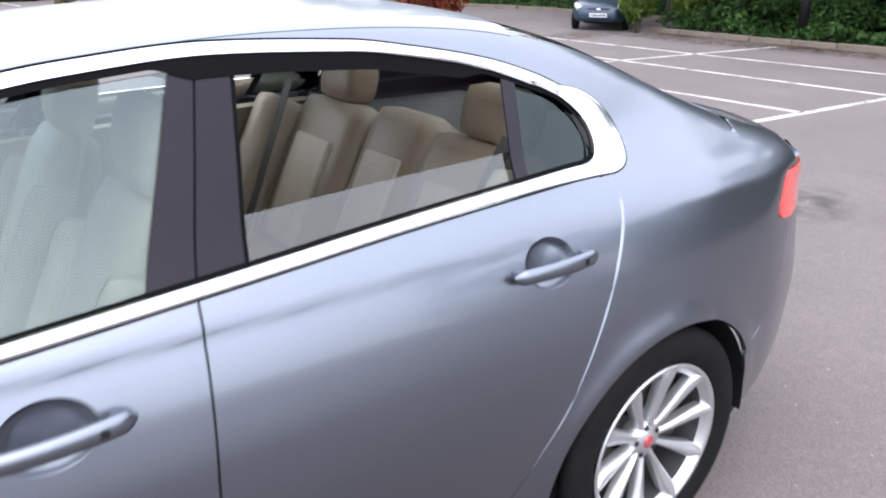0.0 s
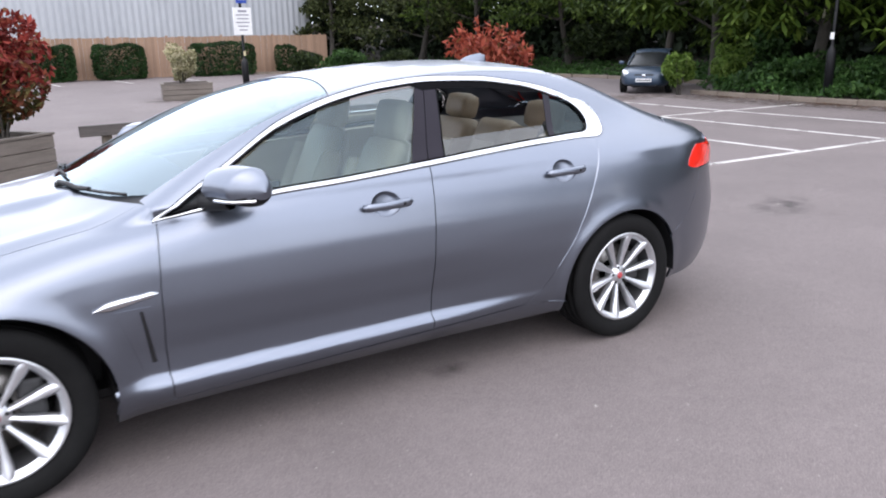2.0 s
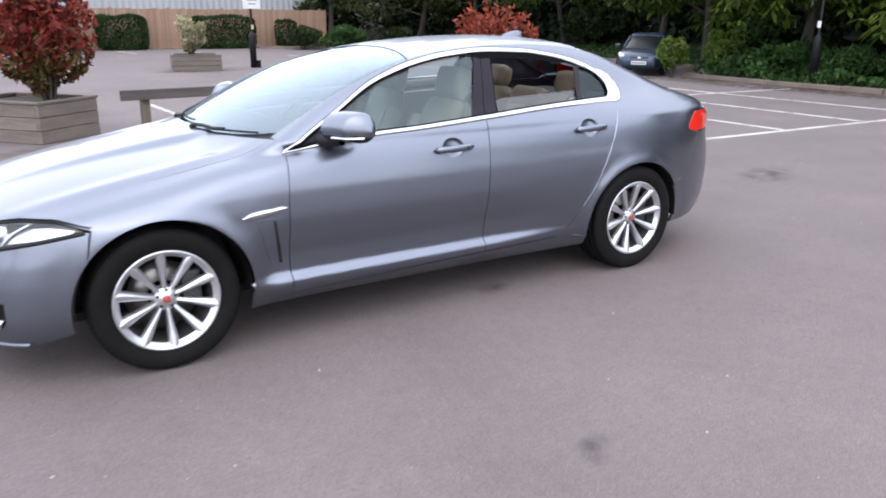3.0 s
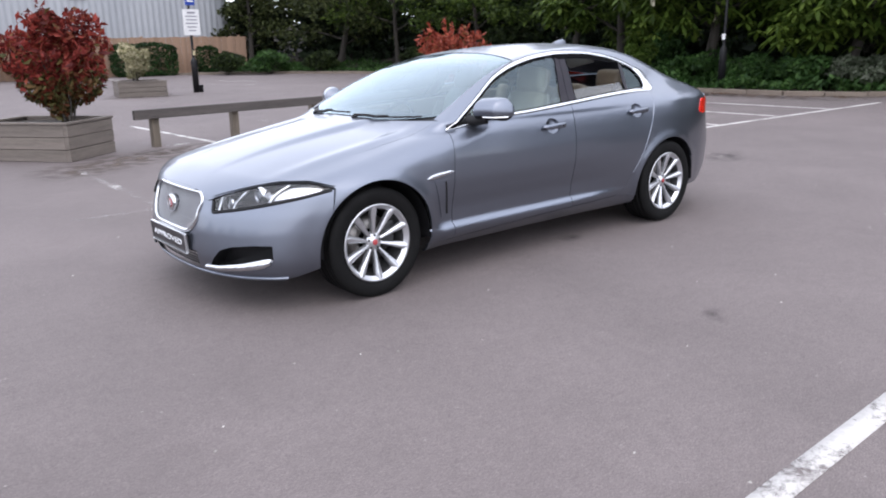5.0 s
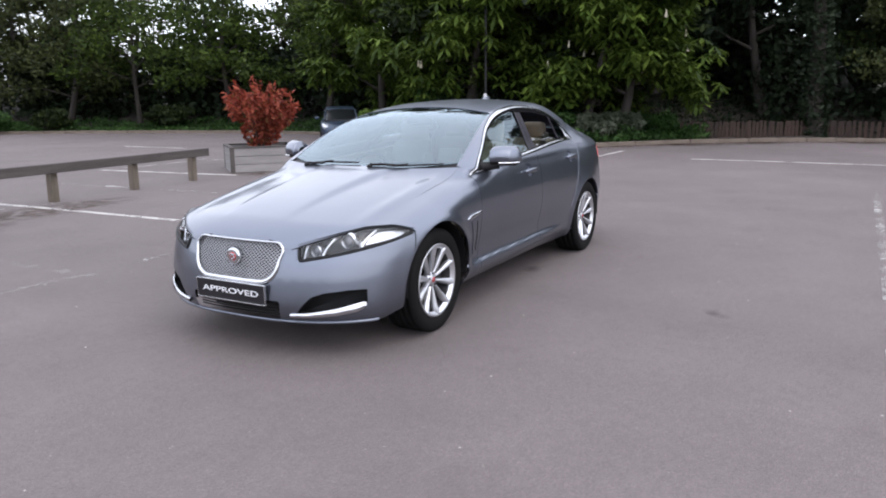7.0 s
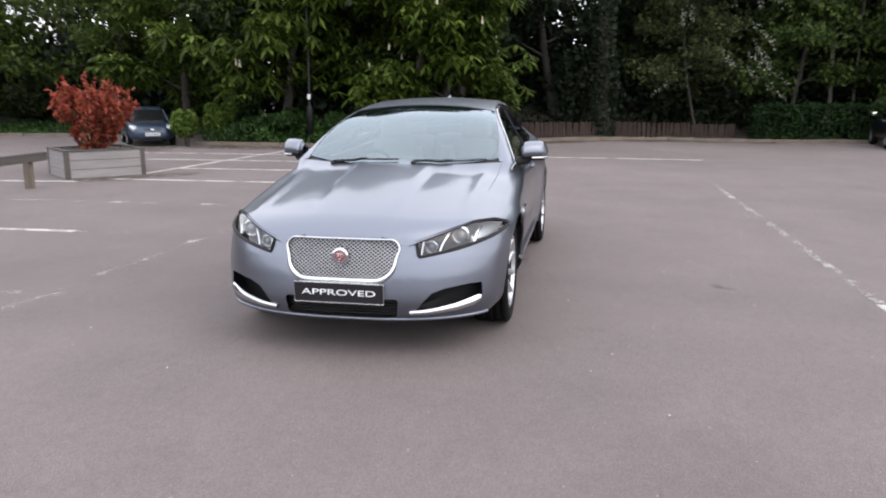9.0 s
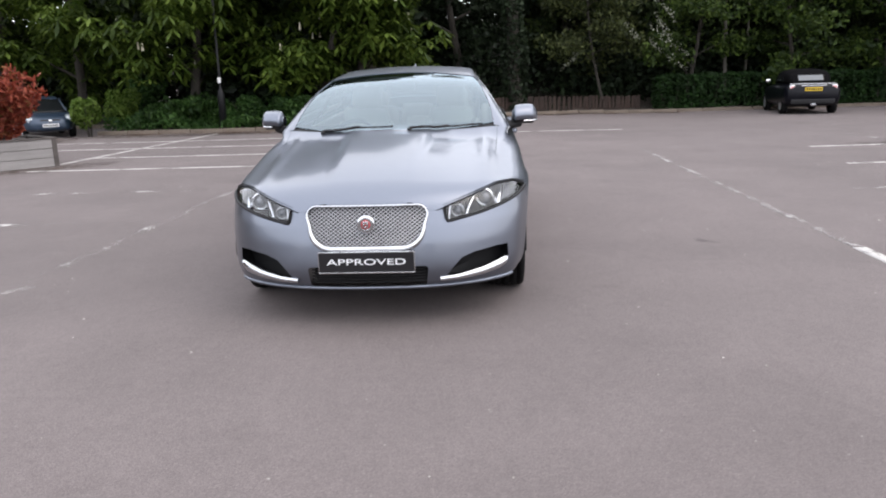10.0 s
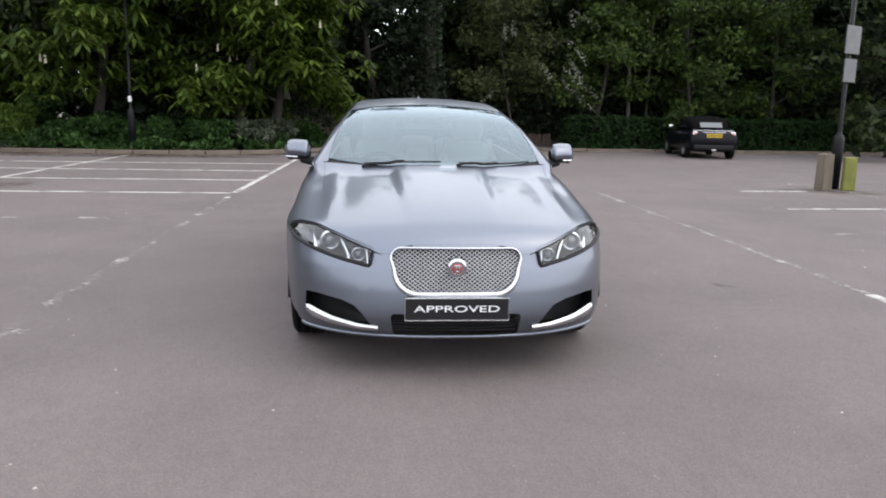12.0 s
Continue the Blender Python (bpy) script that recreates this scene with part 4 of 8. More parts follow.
# ---- the shed building, its fence and hedges ----
def cladding_wall():
    e = thing("metal_building", "large shed clad in pale grey corrugated steel, teal roof edge", "building")
    x0, x1, y, h = -38.0, 14.9, 35.2, 4.85
    n = int((x1 - 0.8 - x0) / 0.075)
    xs = np.linspace(x0, x1 - 0.8, n)
    ys = y + 0.035 * (np.arange(n) % 4 < 2)
    a = np.linspace(0, np.pi / 2, 14)[1:]
    cx, cy = x1 - 0.8 + 0.8 * np.sin(a), y + 0.8 - 0.8 * np.cos(a)
    xs, ys = np.concatenate([xs, cx, np.full(40, x1)]), np.concatenate([ys, cy, np.linspace(y + 0.9, y + 18, 40)])
    m = len(xs)
    v = np.concatenate([np.column_stack([xs, ys, np.zeros(m)]), np.column_stack([xs, ys, np.full(m, h)])])
    k = np.arange(m - 1)
    from_arrays("wall", v, np.stack([k, k + 1, k + 1 + m, k + m], -1), M_CLADDING, e)
    zz = [h - 0.02, h + 0.1, h + 0.2, h + 0.24]
    off = [0.05, 0.07, 0.03, -0.06]
    rows = [np.column_stack([xs + o * 0.7 * (np.arange(m) > m - 54), ys - o * (np.arange(m) < m - 40), np.full(m, z)]) for z, o in zip(zz, off)]
    f = np.concatenate([np.stack([k + r * m, k + 1 + r * m, k + 1 + (r + 1) * m, k + (r + 1) * m], -1) for r in range(3)])
    from_arrays("roof_edge", np.concatenate(rows), f, M_TEAL, e, label="teal folded roof edging")
    box("roof", (52, 18, 0.2), (-12, y + 9.6, h + 0.06), M_CLADDING, e)
    box("vent", (0.75, 0.06, 0.8), (7.2, y - 0.03, 3.95), M_VENT, e, label="grey louvred vent panel")


M_SIGN_BACK = surface("grey sign back", (0.06, 0.065, 0.07), (0.11, 0.115, 0.12), 0.5, fine=30)
M_VENT = surface("grey vent", (0.24, 0.26, 0.29), (0.33, 0.35, 0.38), 0.5, fine=30)
cladding_wall()


def board_fence():
    e = thing("board_fence", "tall tan close-boarded timber fence in front of the shed", "fence")
    bm = bmesh.new()
    add_box(bm, (0.145, 0.022, 1.78), (0, 0, 0.89), None, 0.004)
    me = bpy.data.meshes.new("board")
    bm.to_mesh(me)
    bm.free()
    me.materials.append(M_FENCE)
    rng = random.Random(4)
    for k in range(236):
        x = -20.6 + k * 0.15
        ob = new("board", me)
        ob.parent = e
        ob.matrix_world = Matrix.Translation((x, 33.6 + rng.uniform(-0.006, 0.006), rng.uniform(-0.02, 0.02))) @ Matrix.Rotation(rng.uniform(-0.006, 0.006), 4, "Y")
    for k in range(15):
        box("post", (0.1, 0.1, 1.85), (-20.6 + k * 2.5, 33.68, 0.92), M_FENCE, e)
    for z in (0.35, 1.45):
        box("rail", (35.4, 0.05, 0.09), (-2.95, 33.65, z), M_FENCE, e)


board_fence()
HX = ((-1.2, 1.1), (1.35, 2.75), (3.65, 5.6), (7.75, 10.6))
for k, (a, b) in enumerate(HX):
    clipped_hedge(((a + b) / 2, 32.85), 0.0, b - a + 0.15, 0.9, 1.5, 5200, 0.12, 450 + k, "clipped dark green hedge against the timber fence", "fence hedges")
clipped_hedge((12.2, 32.75), 0.0, 0.9, 0.8, 1.25, 1800, 0.12, 459, "small clipped dark green hedge against the timber fence", "fence hedges")
for k, (x, y, r, h, m) in enumerate([(12.2, 30.6, 1.0, 1.0, M_LEAF_WOOD), (13.8, 29.4, 1.4, 1.15, M_LEAF_COVER), (15.6, 27.9, 1.1, 0.9, M_LEAF_WOOD), (18.9, 24.2, 1.2, 1.0, M_LEAF_WOOD), (21.9, 21.4, 1.7, 2.0, M_LEAF_WOOD)]):
    shrub((x, y), (r, r, h), m, 3200, 0.16, 470 + k, "loose green shrub on the far verge", group="verge shrubs")


# ---- planters, rail, signs ----
def planter(corner, d1, l1, d2, l2, h, label, mat=None, rim=None):
    """A box of thick boards from one corner along two ways."""
    mat = mat or M_WOOD
    a = math.atan2(d1[1], d1[0])
    e = thing("planter", label, "planter", "timber planters", Matrix.Translation((*corner, 0)) @ Matrix.Rotation(a, 4, "Z"))
    sgn = 1 if d1[0] * d2[1] - d1[1] * d2[0] > 0 else -1
    w = 0.06
    n = 3
    bh = h / n
    for i in range(n):
        z = bh * (i + 0.5)
        box("board", (l1, w, bh - 0.008), (l1 / 2, sgn * w / 2, z), mat, e)
        box("board", (l1, w, bh - 0.008), (l1 / 2, sgn * (l2 - w / 2), z), mat, e)
        for x in (w / 2, l1 - w / 2):
            ob = box("board", (l2 - 2 * w - 0.004, w, bh - 0.008), (0, 0, 0), mat, e)
            ob.matrix_local = Matrix.Translation((x, sgn * l2 / 2, z)) @ Matrix.Rotation(math.pi / 2, 4, "Z")
    if rim:
        for x in (0.035, l1 - 0.035):
            for y in (0.035, l2 - 0.035):
                box("corner_post", (0.085, 0.085, h + 0.005), (x, sgn * y, h / 2), rim, e, bevel=0.008, label="dark corner post")
    cap = 0.09
    for y in (cap / 2 - 0.015, l2 - cap / 2 + 0.015):
        box("cap", (l1 + 0.03, cap, 0.03), (l1 / 2, sgn * y, h + 0.016), rim or mat, e)
    for x in (cap / 2 - 0.015, l1 - cap / 2 + 0.015):
        ob = box("cap", (l2 - 2 * cap + 0.026, cap, 0.03), (0, 0, 0), rim or mat, e)
        ob.matrix_local = Matrix.Translation((x, sgn * l2 / 2, h + 0.016)) @ Matrix.Rotation(math.pi / 2, 4, "Z")
    box("soil", (l1 - 2 * w - 0.01, l2 - 2 * w - 0.01, 0.06), (l1 / 2, sgn * l2 / 2, h - 0.06), M_SOIL, e, bevel=0.02)
    c = Matrix.Rotation(a, 4, "Z") @ Vector((l1 / 2, sgn * l2 / 2, 0)) + Vector((*corner, 0))
    return c


c = planter((-1.27, 6.37), (0.773, 0.634), 1.0, (-0.634, 0.773), 1.4, 0.49, "weathered grey timber planter holding a red shrub")
shrub((c.x + 0.28, c.y - 0.18), (0.70, 0.70, 1.48), M_LEAF_RED, 5200, 0.10, 501, "photinia with deep red young leaves growing in a timber planter", "photinia", "shrub", "red shrubs", z0=0.43, second=M_LEAF_BRONZE, base=0.04, vase=0.5)
c = planter((5.72, 7.8), (0.763, -0.647), 1.39, (0.647, 0.763), 1.3, 0.48, "pale grey planter with dark rim holding a bright red shrub", mat=M_PLANTER_PALE, rim=M_WOOD_DARK)
shrub((c.x, c.y), (0.74, 0.74, 1.36), M_LEAF_ORANGE, 4600, 0.11, 502, "photinia with bright red leaves growing in a timber planter", "photinia", "shrub", "red shrubs", z0=0.41, base=0.06, vase=0.5)
c = planter((3.3, 18.6), (0.985, -0.17), 1.35, (0.17, 0.985), 1.1, 0.42, "weathered timber planter holding a cream variegated shrub")
shrub((c.x - 0.1, c.y), (0.55, 0.55, 1.15), M_LEAF_CREAM, 2600, 0.10, 503, "variegated shrub with cream and green leaves in a timber planter", "variegated_shrub", "shrub", z0=0.37)


def timber_rail(a, b, posts, top, label):
    a, b = Vector((*a, 0)), Vector((*b, 0))
    d = (b - a)
    ang = math.atan2(d.y, d.x)
    e = thing("knee_rail", label, "barrier", "timber rails", Matrix.Translation(a) @ Matrix.Rotation(ang, 4, "Z"))
    L = d.length
    box("beam", (L, 0.075, 0.14), (L / 2, 0, top - 0.07), M_WOOD_DARK, e, bevel=0.01, label="dark weathered timber beam")
    for t in posts:
        box("post", (0.115, 0.115, top - 0.08 + 0.1), (t, 0.095, (top - 0.08) / 2 - 0.02), M_WOOD_POST, e, bevel=0.012)
    return e


timber_rail((-0.2, 6.98), (4.75, 7.42), (0.34, 1.68, 3.24, 4.64), 0.57, "low timber knee rail on square posts between parking bays")
timber_rail((5.75, -8.15), (2.6, -8.6), (0.1, 1.5, 2.9), 0.57, "low timber knee rail on square posts beside the bays")


M_STICKER = plain("yellowed paper", (0.42, 0.36, 0.22), 0.7)


def sign_post(at, facing, name, label, board=True):
    e = thing(name, label, "sign", "sign posts", Matrix.Translation((*at, float(gz(*at)))) @ Matrix.Rotation(facing, 4, "Z"))
    v, f = merge(lathe_arrays([(0.0, 0.0), (0.095, 0.0), (0.10, 0.93), (0.08, 1.0), (0.045, 1.04), (0.04, 1.1), (0.04, 4.2), (0.0, 4.2)], 20))
    v = v[:, [0, 2, 1]] * [1, -1, 1]
    from_arrays("pole", v, f, M_BLACK, e, smooth=True, label="black steel pole with a thick sleeve at its foot")
    if board:
        b = box("notice_board", (0.62, 0.02, 0.76), (0, -0.07, 2.11), M_SIGN_WHITE, e, bevel=0.004, label="white notice board")
        for i in range(6):
            w = (0.30, 0.44, 0.40, 0.46, 0.36, 0.28)[i]
            q = box("text_bar", (w, 0.006, 0.035 if i else 0.06), (0, -0.083, 2.39 - i * 0.105), M_SIGN_GREY, b, bevel=0)
        box("sticker", (0.085, 0.012, 0.13), (0, -0.047, 1.20), M_STICKER, e, bevel=0.002, label="small yellowed sticker")
        box("foot_box", (0.13, 0.14, 0.22), (0.155, 0, 0.11), M_BLACK, e, bevel=0.01)
        s = box("parking_sign", (0.36, 0.02, 0.72), (0, -0.07, 2.97), M_SIGN_BLUE, e, bevel=0.004, label="blue parking sign")
        box("text_bar", (0.16, 0.006, 0.22), (0, -0.083, 3.11), M_SIGN_WHITE, s, bevel=0)
        box("text_bar", (0.24, 0.006, 0.05), (0, -0.083, 2.83), M_SIGN_WHITE, s, bevel=0)
        box("text_bar", (0.24, 0.006, 0.05), (0, -0.083, 2.73), M_SIGN_WHITE, s, bevel=0)
    else:
        for z, w, h in ((2.75, 0.5, 0.5), (2.2, 0.42, 0.42)):
            box("back_of_sign", (w, 0.02, h), (0, -0.06, z), M_SIGN_BACK, e, bevel=0.004, label="grey back of a sign plate")
    return e


sign_post((5.86, 19.2), radians(18), "sign_post", "black sign post with white notice board and blue sign")
sign_post((7.69, -8.35), radians(-60), "sign_post", "black post carrying grey sign plates beside timber bollards", board=False)
for k, (x, y, m, h) in enumerate([(7.39, -7.95, M_WOOD_POST, 0.68), (7.42, -8.46, M_YELLOW, 0.62)]):
    bm = bmesh.new()
    add_box(bm, (0.22, 0.22, h), (0, 0, h / 2), None, 0.02, 0.94)
    ob = part("bollard", bm, m)
    ob.matrix_world = Matrix.Translation((x, y, float(gz(x, y)))) @ Matrix.Rotation(0.2 + k, 4, "Z")
    tagged(ob, "thick weathered timber bollard" if not k else "thick timber bollard with a yellow-green painted face", "bollard", "bollards")
e = thing("lamp_column", "slim black lamp column with a thick sleeve and white sticker on the bank", "lamp post", "", Matrix.Translation((15.45, 6.85, 0.05)))
v, f = lathe_arrays([(0.0, 0.0), (0.10, 0.0), (0.10, 1.0), (0.085, 1.08), (0.045, 1.14), (0.036, 1.2), (0.028, 5.6), (0.0, 5.6)], 20)
from_arrays("pole", v[:, [0, 2, 1]] * [1, -1, 1], f, M_BLACK, e, smooth=True)
box("sticker", (0.012, 0.09, 0.15), (-0.040, 0, 1.38), M_SIGN_WHITE, e, bevel=0.002, label="small white sticker")

# unseen trees added to close the place; they shape the car's reflections
for k in (0, 1, 2, 3, 4, 13, 14):
    a = radians(150 + k * 12)
    r = 58 + 5 * math.sin(k * 2.1) if k < 9 else 32 + 4 * math.sin(k * 2.1)
    tree((r * math.cos(a), r * math.sin(a)), 7.0 if k < 9 else 13.0, 4.2, 0.2, M_LEAF_WOOD, 5200, 0.36, 600 + k, label="unseen broadleaf tree added at the car park's open side", low=0.06, group="boundary trees")

# ---- the saloon: its skin as smooth functions of length, width and height (front towards -x) ----
M_PAINT = paint_material("grey-blue metallic paint", (0.155, 0.171, 0.207), rough=0.34, metal=0.97, coat=0.62)
M_CHROME = plain("bright chrome", (0.52, 0.53, 0.55), 0.10, 1.0)
M_REFLECTOR = plain("lamp reflector", (0.50, 0.51, 0.53), 0.22, 0.95)
M_BRIGHT = plain("brightwork", (0.56, 0.57, 0.585), 0.16, 1.0)
M_SEAL = plain("matte black rubber", (0.004, 0.004, 0.0045), 0.9, spec=0.04)
M_SATIN = plain("satin bright trim", (0.70, 0.71, 0.72), 0.22, 1.0)
M_ALLOY = plain("silver alloy", (0.52, 0.53, 0.55), 0.33, 0.85, 0.3)
M_DARK = plain("black plastic", (0.008, 0.008, 0.009), 0.55, spec=0.25)
M_GLOSSBLACK = plain("gloss dark pillar", (0.011, 0.009, 0.014), 0.3, 0.0, 0.0, 0.13)
M_RUBBER = surface("tyre rubber", (0.0035, 0.0035, 0.0036), (0.008, 0.008, 0.0082), 0.75, scale=8, fine=90, bump=0.25, dist=0.002, spec=0.12)
# Side glass and windscreen tint whatever they mirror bluish.
M_GLASS = glass_material("tinted car glass", (0.60, 0.70, 0.69), mixed=0.03, gloss_tint=(0.60, 0.72, 0.78))
M_SCREEN = glass_material("windscreen glass", (0.36, 0.48, 0.54), mixed=0.12, gloss_tint=(0.66, 0.77, 0.83))
M_REARGLASS = glass_material("rear side glass", (0.46, 0.52, 0.51), mixed=0.02)
# The dark reflection of trees is put into the tint and gloss colour.
M_QUARTER = glass_material("quarter glass darkened for mirrored trees", (0.17, 0.20, 0.20), gloss_tint=(0.45, 0.54, 0.56))
M_LENS = glass_material("clear lamp cover", (0.97, 0.98, 0.99))
M_LEATHER = surface("cream leather", (0.36, 0.31, 0.235), (0.48, 0.42, 0.33), 0.5, scale=7, fine=120, bump=0.25, dist=0.002)
M_LEATHER_TAN = surface("tan leather", (0.20, 0.155, 0.11), (0.29, 0.23, 0.165), 0.5, scale=7, fine=120, bump=0.25, dist=0.002)
M_TRIM = surface("dark cabin trim", (0.03, 0.028, 0.026), (0.06, 0.055, 0.05), 0.7, scale=8, fine=90)
M_HEADLINING = surface("pale headlining", (0.32, 0.30, 0.27), (0.42, 0.39, 0.35), 0.9)
M_RED_LENS = plain("red lamp lens", (0.62, 0.022, 0.012), 0.10, 0.0, 0.8)
M_RED_BADGE = plain("red enamel", (0.30, 0.045, 0.05), 0.25, 0.0, 0.5)
M_PLATE = plain("black plate", (0.010, 0.010, 0.012), 0.3)
M_PLATE_WHITE = plain("white lettering", (0.75, 0.76, 0.78), 0.4)
# Dark grey puts the shade inside the wheel into the colour.
M_BARREL = plain("barrel darkened for shade", (0.045, 0.045, 0.047), 0.6, 0.4)
M_DISC = plain("brake disc steel", (0.20, 0.19, 0.18), 0.35, 0.9)
M_LAMP_DARK = plain("lamp housing", (0.055, 0.057, 0.062), 0.34, 0.8)
M_MESH = plain("grille mesh chrome", (0.42, 0.425, 0.44), 0.28, 1.0)


def curve(xs, ys):
    """A smooth monotone-limited cubic through a few stations."""
    xs, ys = np.array(xs, float), np.array(ys, float)
    h, d = np.diff(xs), np.diff(ys) / np.diff(xs)
    m = np.zeros(len(xs))
    m[1:-1] = np.where(d[:-1] * d[1:] > 0, 2 * d[:-1] * d[1:] / (d[:-1] + d[1:] + 1e-12), 0)
    m[0], m[-1] = d[0], d[-1]

    def f(x):
        x = np.clip(np.asarray(x, float), xs[0], xs[-1])
        i = np.clip(np.searchsorted(xs, x) - 1, 0, len(xs) - 2)
        t = (x - xs[i]) / h[i]
        return ((1 + 2 * t) * (1 - t) ** 2 * ys[i] + t * (1 - t) ** 2 * h[i] * m[i] + t * t * (3 - 2 * t) * ys[i + 1] + t * t * (t - 1) * h[i] * m[i + 1])
    return f


def smax(a, b, k):
    return np.maximum(a, b) + np.maximum(k - np.abs(a - b), 0) ** 2 / (4 * k)


def smin(a, b, k):
    return -smax(-a, -b, k)


WIDTH = curve([-2.2, -1.8, -1.45, -1.0, -0.5, 0.3, 1.0, 1.45, 1.9, 2.2, 2.45, 2.7], [0.90, 0.915, 0.930, 0.928, 0.920, 0.918, 0.925, 0.936, 0.902, 0.832, 0.75, 0.64])
SECTION = curve([0.15, 0.22, 0.28, 0.31, 0.338, 0.372, 0.45, 0.55, 0.66, 0.76, 0.86, 0.94, 1.02, 1.10, 1.2], [-0.16, -0.085, -0.022, -0.008, -0.005, -0.037, -0.033, -0.014, 0.0, -0.003, -0.020, -0.044, -0.085, -0.150, -0.24])
SECTION_PLAIN = curve([0.15, 0.22, 0.30, 0.40, 0.50, 0.60, 0.68, 0.76, 0.86, 0.94, 1.02, 1.10, 1.2], [-0.13, -0.075, -0.040, -0.020, -0.008, 0.0, 0.0, -0.006, -0.024, -0.048, -0.088, -0.150, -0.24])
LEDGE = curve([-1.6, -1.1, -0.9, 0.3, 0.9, 1.1, 2.0], [0, 0, 1, 0.95, 0.12, 0, 0])
DECK = curve([-2.4, -2.28, -2.1, -1.8, -1.45, -1.1, -0.8, -0.5, 0.0, 1.0, 1.4, 1.6, 1.95, 2.2, 2.45, 2.6], [0.66, 0.725, 0.795, 0.868, 0.925, 0.965, 0.985, 1.045, 1.10, 1.13, 1.105, 1.08, 1.085, 1.075, 1.05, 1.01])
FALL = curve([-2.4, -2.1, -1.8, -1.45, -1.1, -0.8, 0.0, 1.5, 2.0, 2.5], [0.07, 0.10, 0.105, 0.090, 0.055, 0.03, 0.01, 0.02, 0.05, 0.06])
NOSE = curve([0.1, 0.20, 0.25, 0.33, 0.45, 0.55, 0.62, 0.70, 0.78, 0.9], [-2.18, -2.30, -2.345, -2.362, -2.352, -2.330, -2.305, -2.275, -2.215, -2.05])
TAIL = curve([0.1, 0.25, 0.40, 0.58, 0.75, 0.95, 1.05, 1.2], [2.42, 2.52, 2.59, 2.60, 2.57, 2.53, 2.51, 2.40])
UNDER = curve([-2.5, -2.2, -1.0, 1.0, 2.0, 2.6], [0.215, 0.205, 0.195, 0.195, 0.22, 0.26])
ROOF = curve([-1.5, -1.3, -1.1, -0.8, -0.5, -0.2, 0.1, 0.35, 0.6, 0.8, 1.05, 1.3, 1.6, 1.9, 2.1, 2.3], [0.79, 0.884, 0.982, 1.125, 1.247, 1.344, 1.404, 1.434, 1.450, 1.455, 1.446, 1.412, 1.318, 1.185, 1.08, 0.95])
CROWN = curve([-1.2, -0.8, -0.3, 0.3, 1.2, 1.7, 2.1], [0.066, 0.050, 0.032, 0.034, 0.048, 0.06, 0.07])
CABIN = curve([-1.3, -0.8, -0.3, 0.3, 0.9, 1.3, 1.7, 2.1], [0.79, 0.81, 0.812, 0.812, 0.800, 0.770, 0.720, 0.66])


def hood_lines(x, ay):
    """The raised centre of the bonnet: two creases that spread towards the screen."""
    edge = 0.235 + 0.045 * (x + 2.25)
    w = np.clip((x + 2.2) / 1.0, 0, 1) * np.clip((-0.72 - x) / 0.12, 0, 1)
    return 0.032 * w / (1 + np.exp((ay - edge) / 0.011)) + 0.012 * np.clip((x + 2.2) / 0.5, 0, 1) * np.clip((-0.7 - x) / 0.2, 0, 1) * np.exp(-((ay - 0.66) / 0.05) ** 2)


def skin(x, y, z):
    """Below zero inside the car."""
    ay = np.abs(y)
    fade = LEDGE(x)
    sec = fade * SECTION(z) + (1 - fade) * SECTION_PLAIN(z)
    arch = 0.014 * np.exp(-((np.hypot((x + 1.4545) / 1.05, z - 0.335) - 0.385) / 0.045) ** 2) + 0.014 * np.exp(-((np.hypot((x - 1.4545) / 1.05, z - 0.335) - 0.375) / 0.045) ** 2)
    side = ay - (WIDTH(x) + sec + arch * (z > 0.2) - 0.006)
    top = z - (DECK(x) - FALL(x) * (ay / 0.8) ** 2.4 + hood_lines(x, ay))
    t = np.clip(ay / 0.938, 0, 0.9999)
    front = (NOSE(z) + 0.76 * (1 - (1 - t ** 2.6) ** 0.4545)) - x
    tr = np.clip(ay / 0.93, 0, 0.9999)
    rear = x - (TAIL(z) - 0.90 * (1 - (1 - tr ** 2.6) ** 0.4545))
    f = smax(side, top, 0.11)
    f = smax(f, front * 0.8, 0.07)
    f = smax(f, rear * 0.8, 0.15)
    f = smax(f, UNDER(x) - z, 0.03)
    gs = ay - (CABIN(x) - 0.60 * (z - 1.03) - 1.5 * np.clip(0.99 - z, 0, 1) - 0.10 * np.clip(z - 1.2, 0, 1) ** 1.5)
    gt = z - (ROOF(x) - CROWN(x) * (ay / 0.6) ** 2.2)
    g = smax(gs, gt, 0.055)
    g = smax(smax(g, 0.86 - z, 0.03), np.maximum(x - 2.22, -1.38 - x), 0.02)
    t = np.clip((x - 1.28) / 0.42, 0, 1)
    return smin(f, g, 0.045 + 0.15 * t * t * (3 - 2 * t))


def bisect(at, lo, hi, n=36):
    """The parameter between lo (inside) and hi (outside) where the skin lies, for arrays of rays."""
    lo, hi = np.array(lo, float), np.array(hi, float)
    for _ in range(n):
        mid = (lo + hi) / 2
        inside = skin(*at(mid)) < 0
        lo, hi = np.where(inside, mid, lo), np.where(inside, hi, mid)
    return (lo + hi) / 2


def on_side(x, z):
    x, z = np.broadcast_arrays(np.asarray(x, float), np.asarray(z, float))
    r = bisect(lambda m: (x, m, z), np.full(x.shape, 0.0), np.full(x.shape, 1.2))
    return np.stack([x, r, z], -1)


def on_top(x, y):
    x, y = np.broadcast_arrays(np.asarray(x, float), np.asarray(y, float))
    r = bisect(lambda m: (x, y, m), np.full(x.shape, 0.5), np.full(x.shape, 1.7))
    return np.stack([x, y, r], -1)


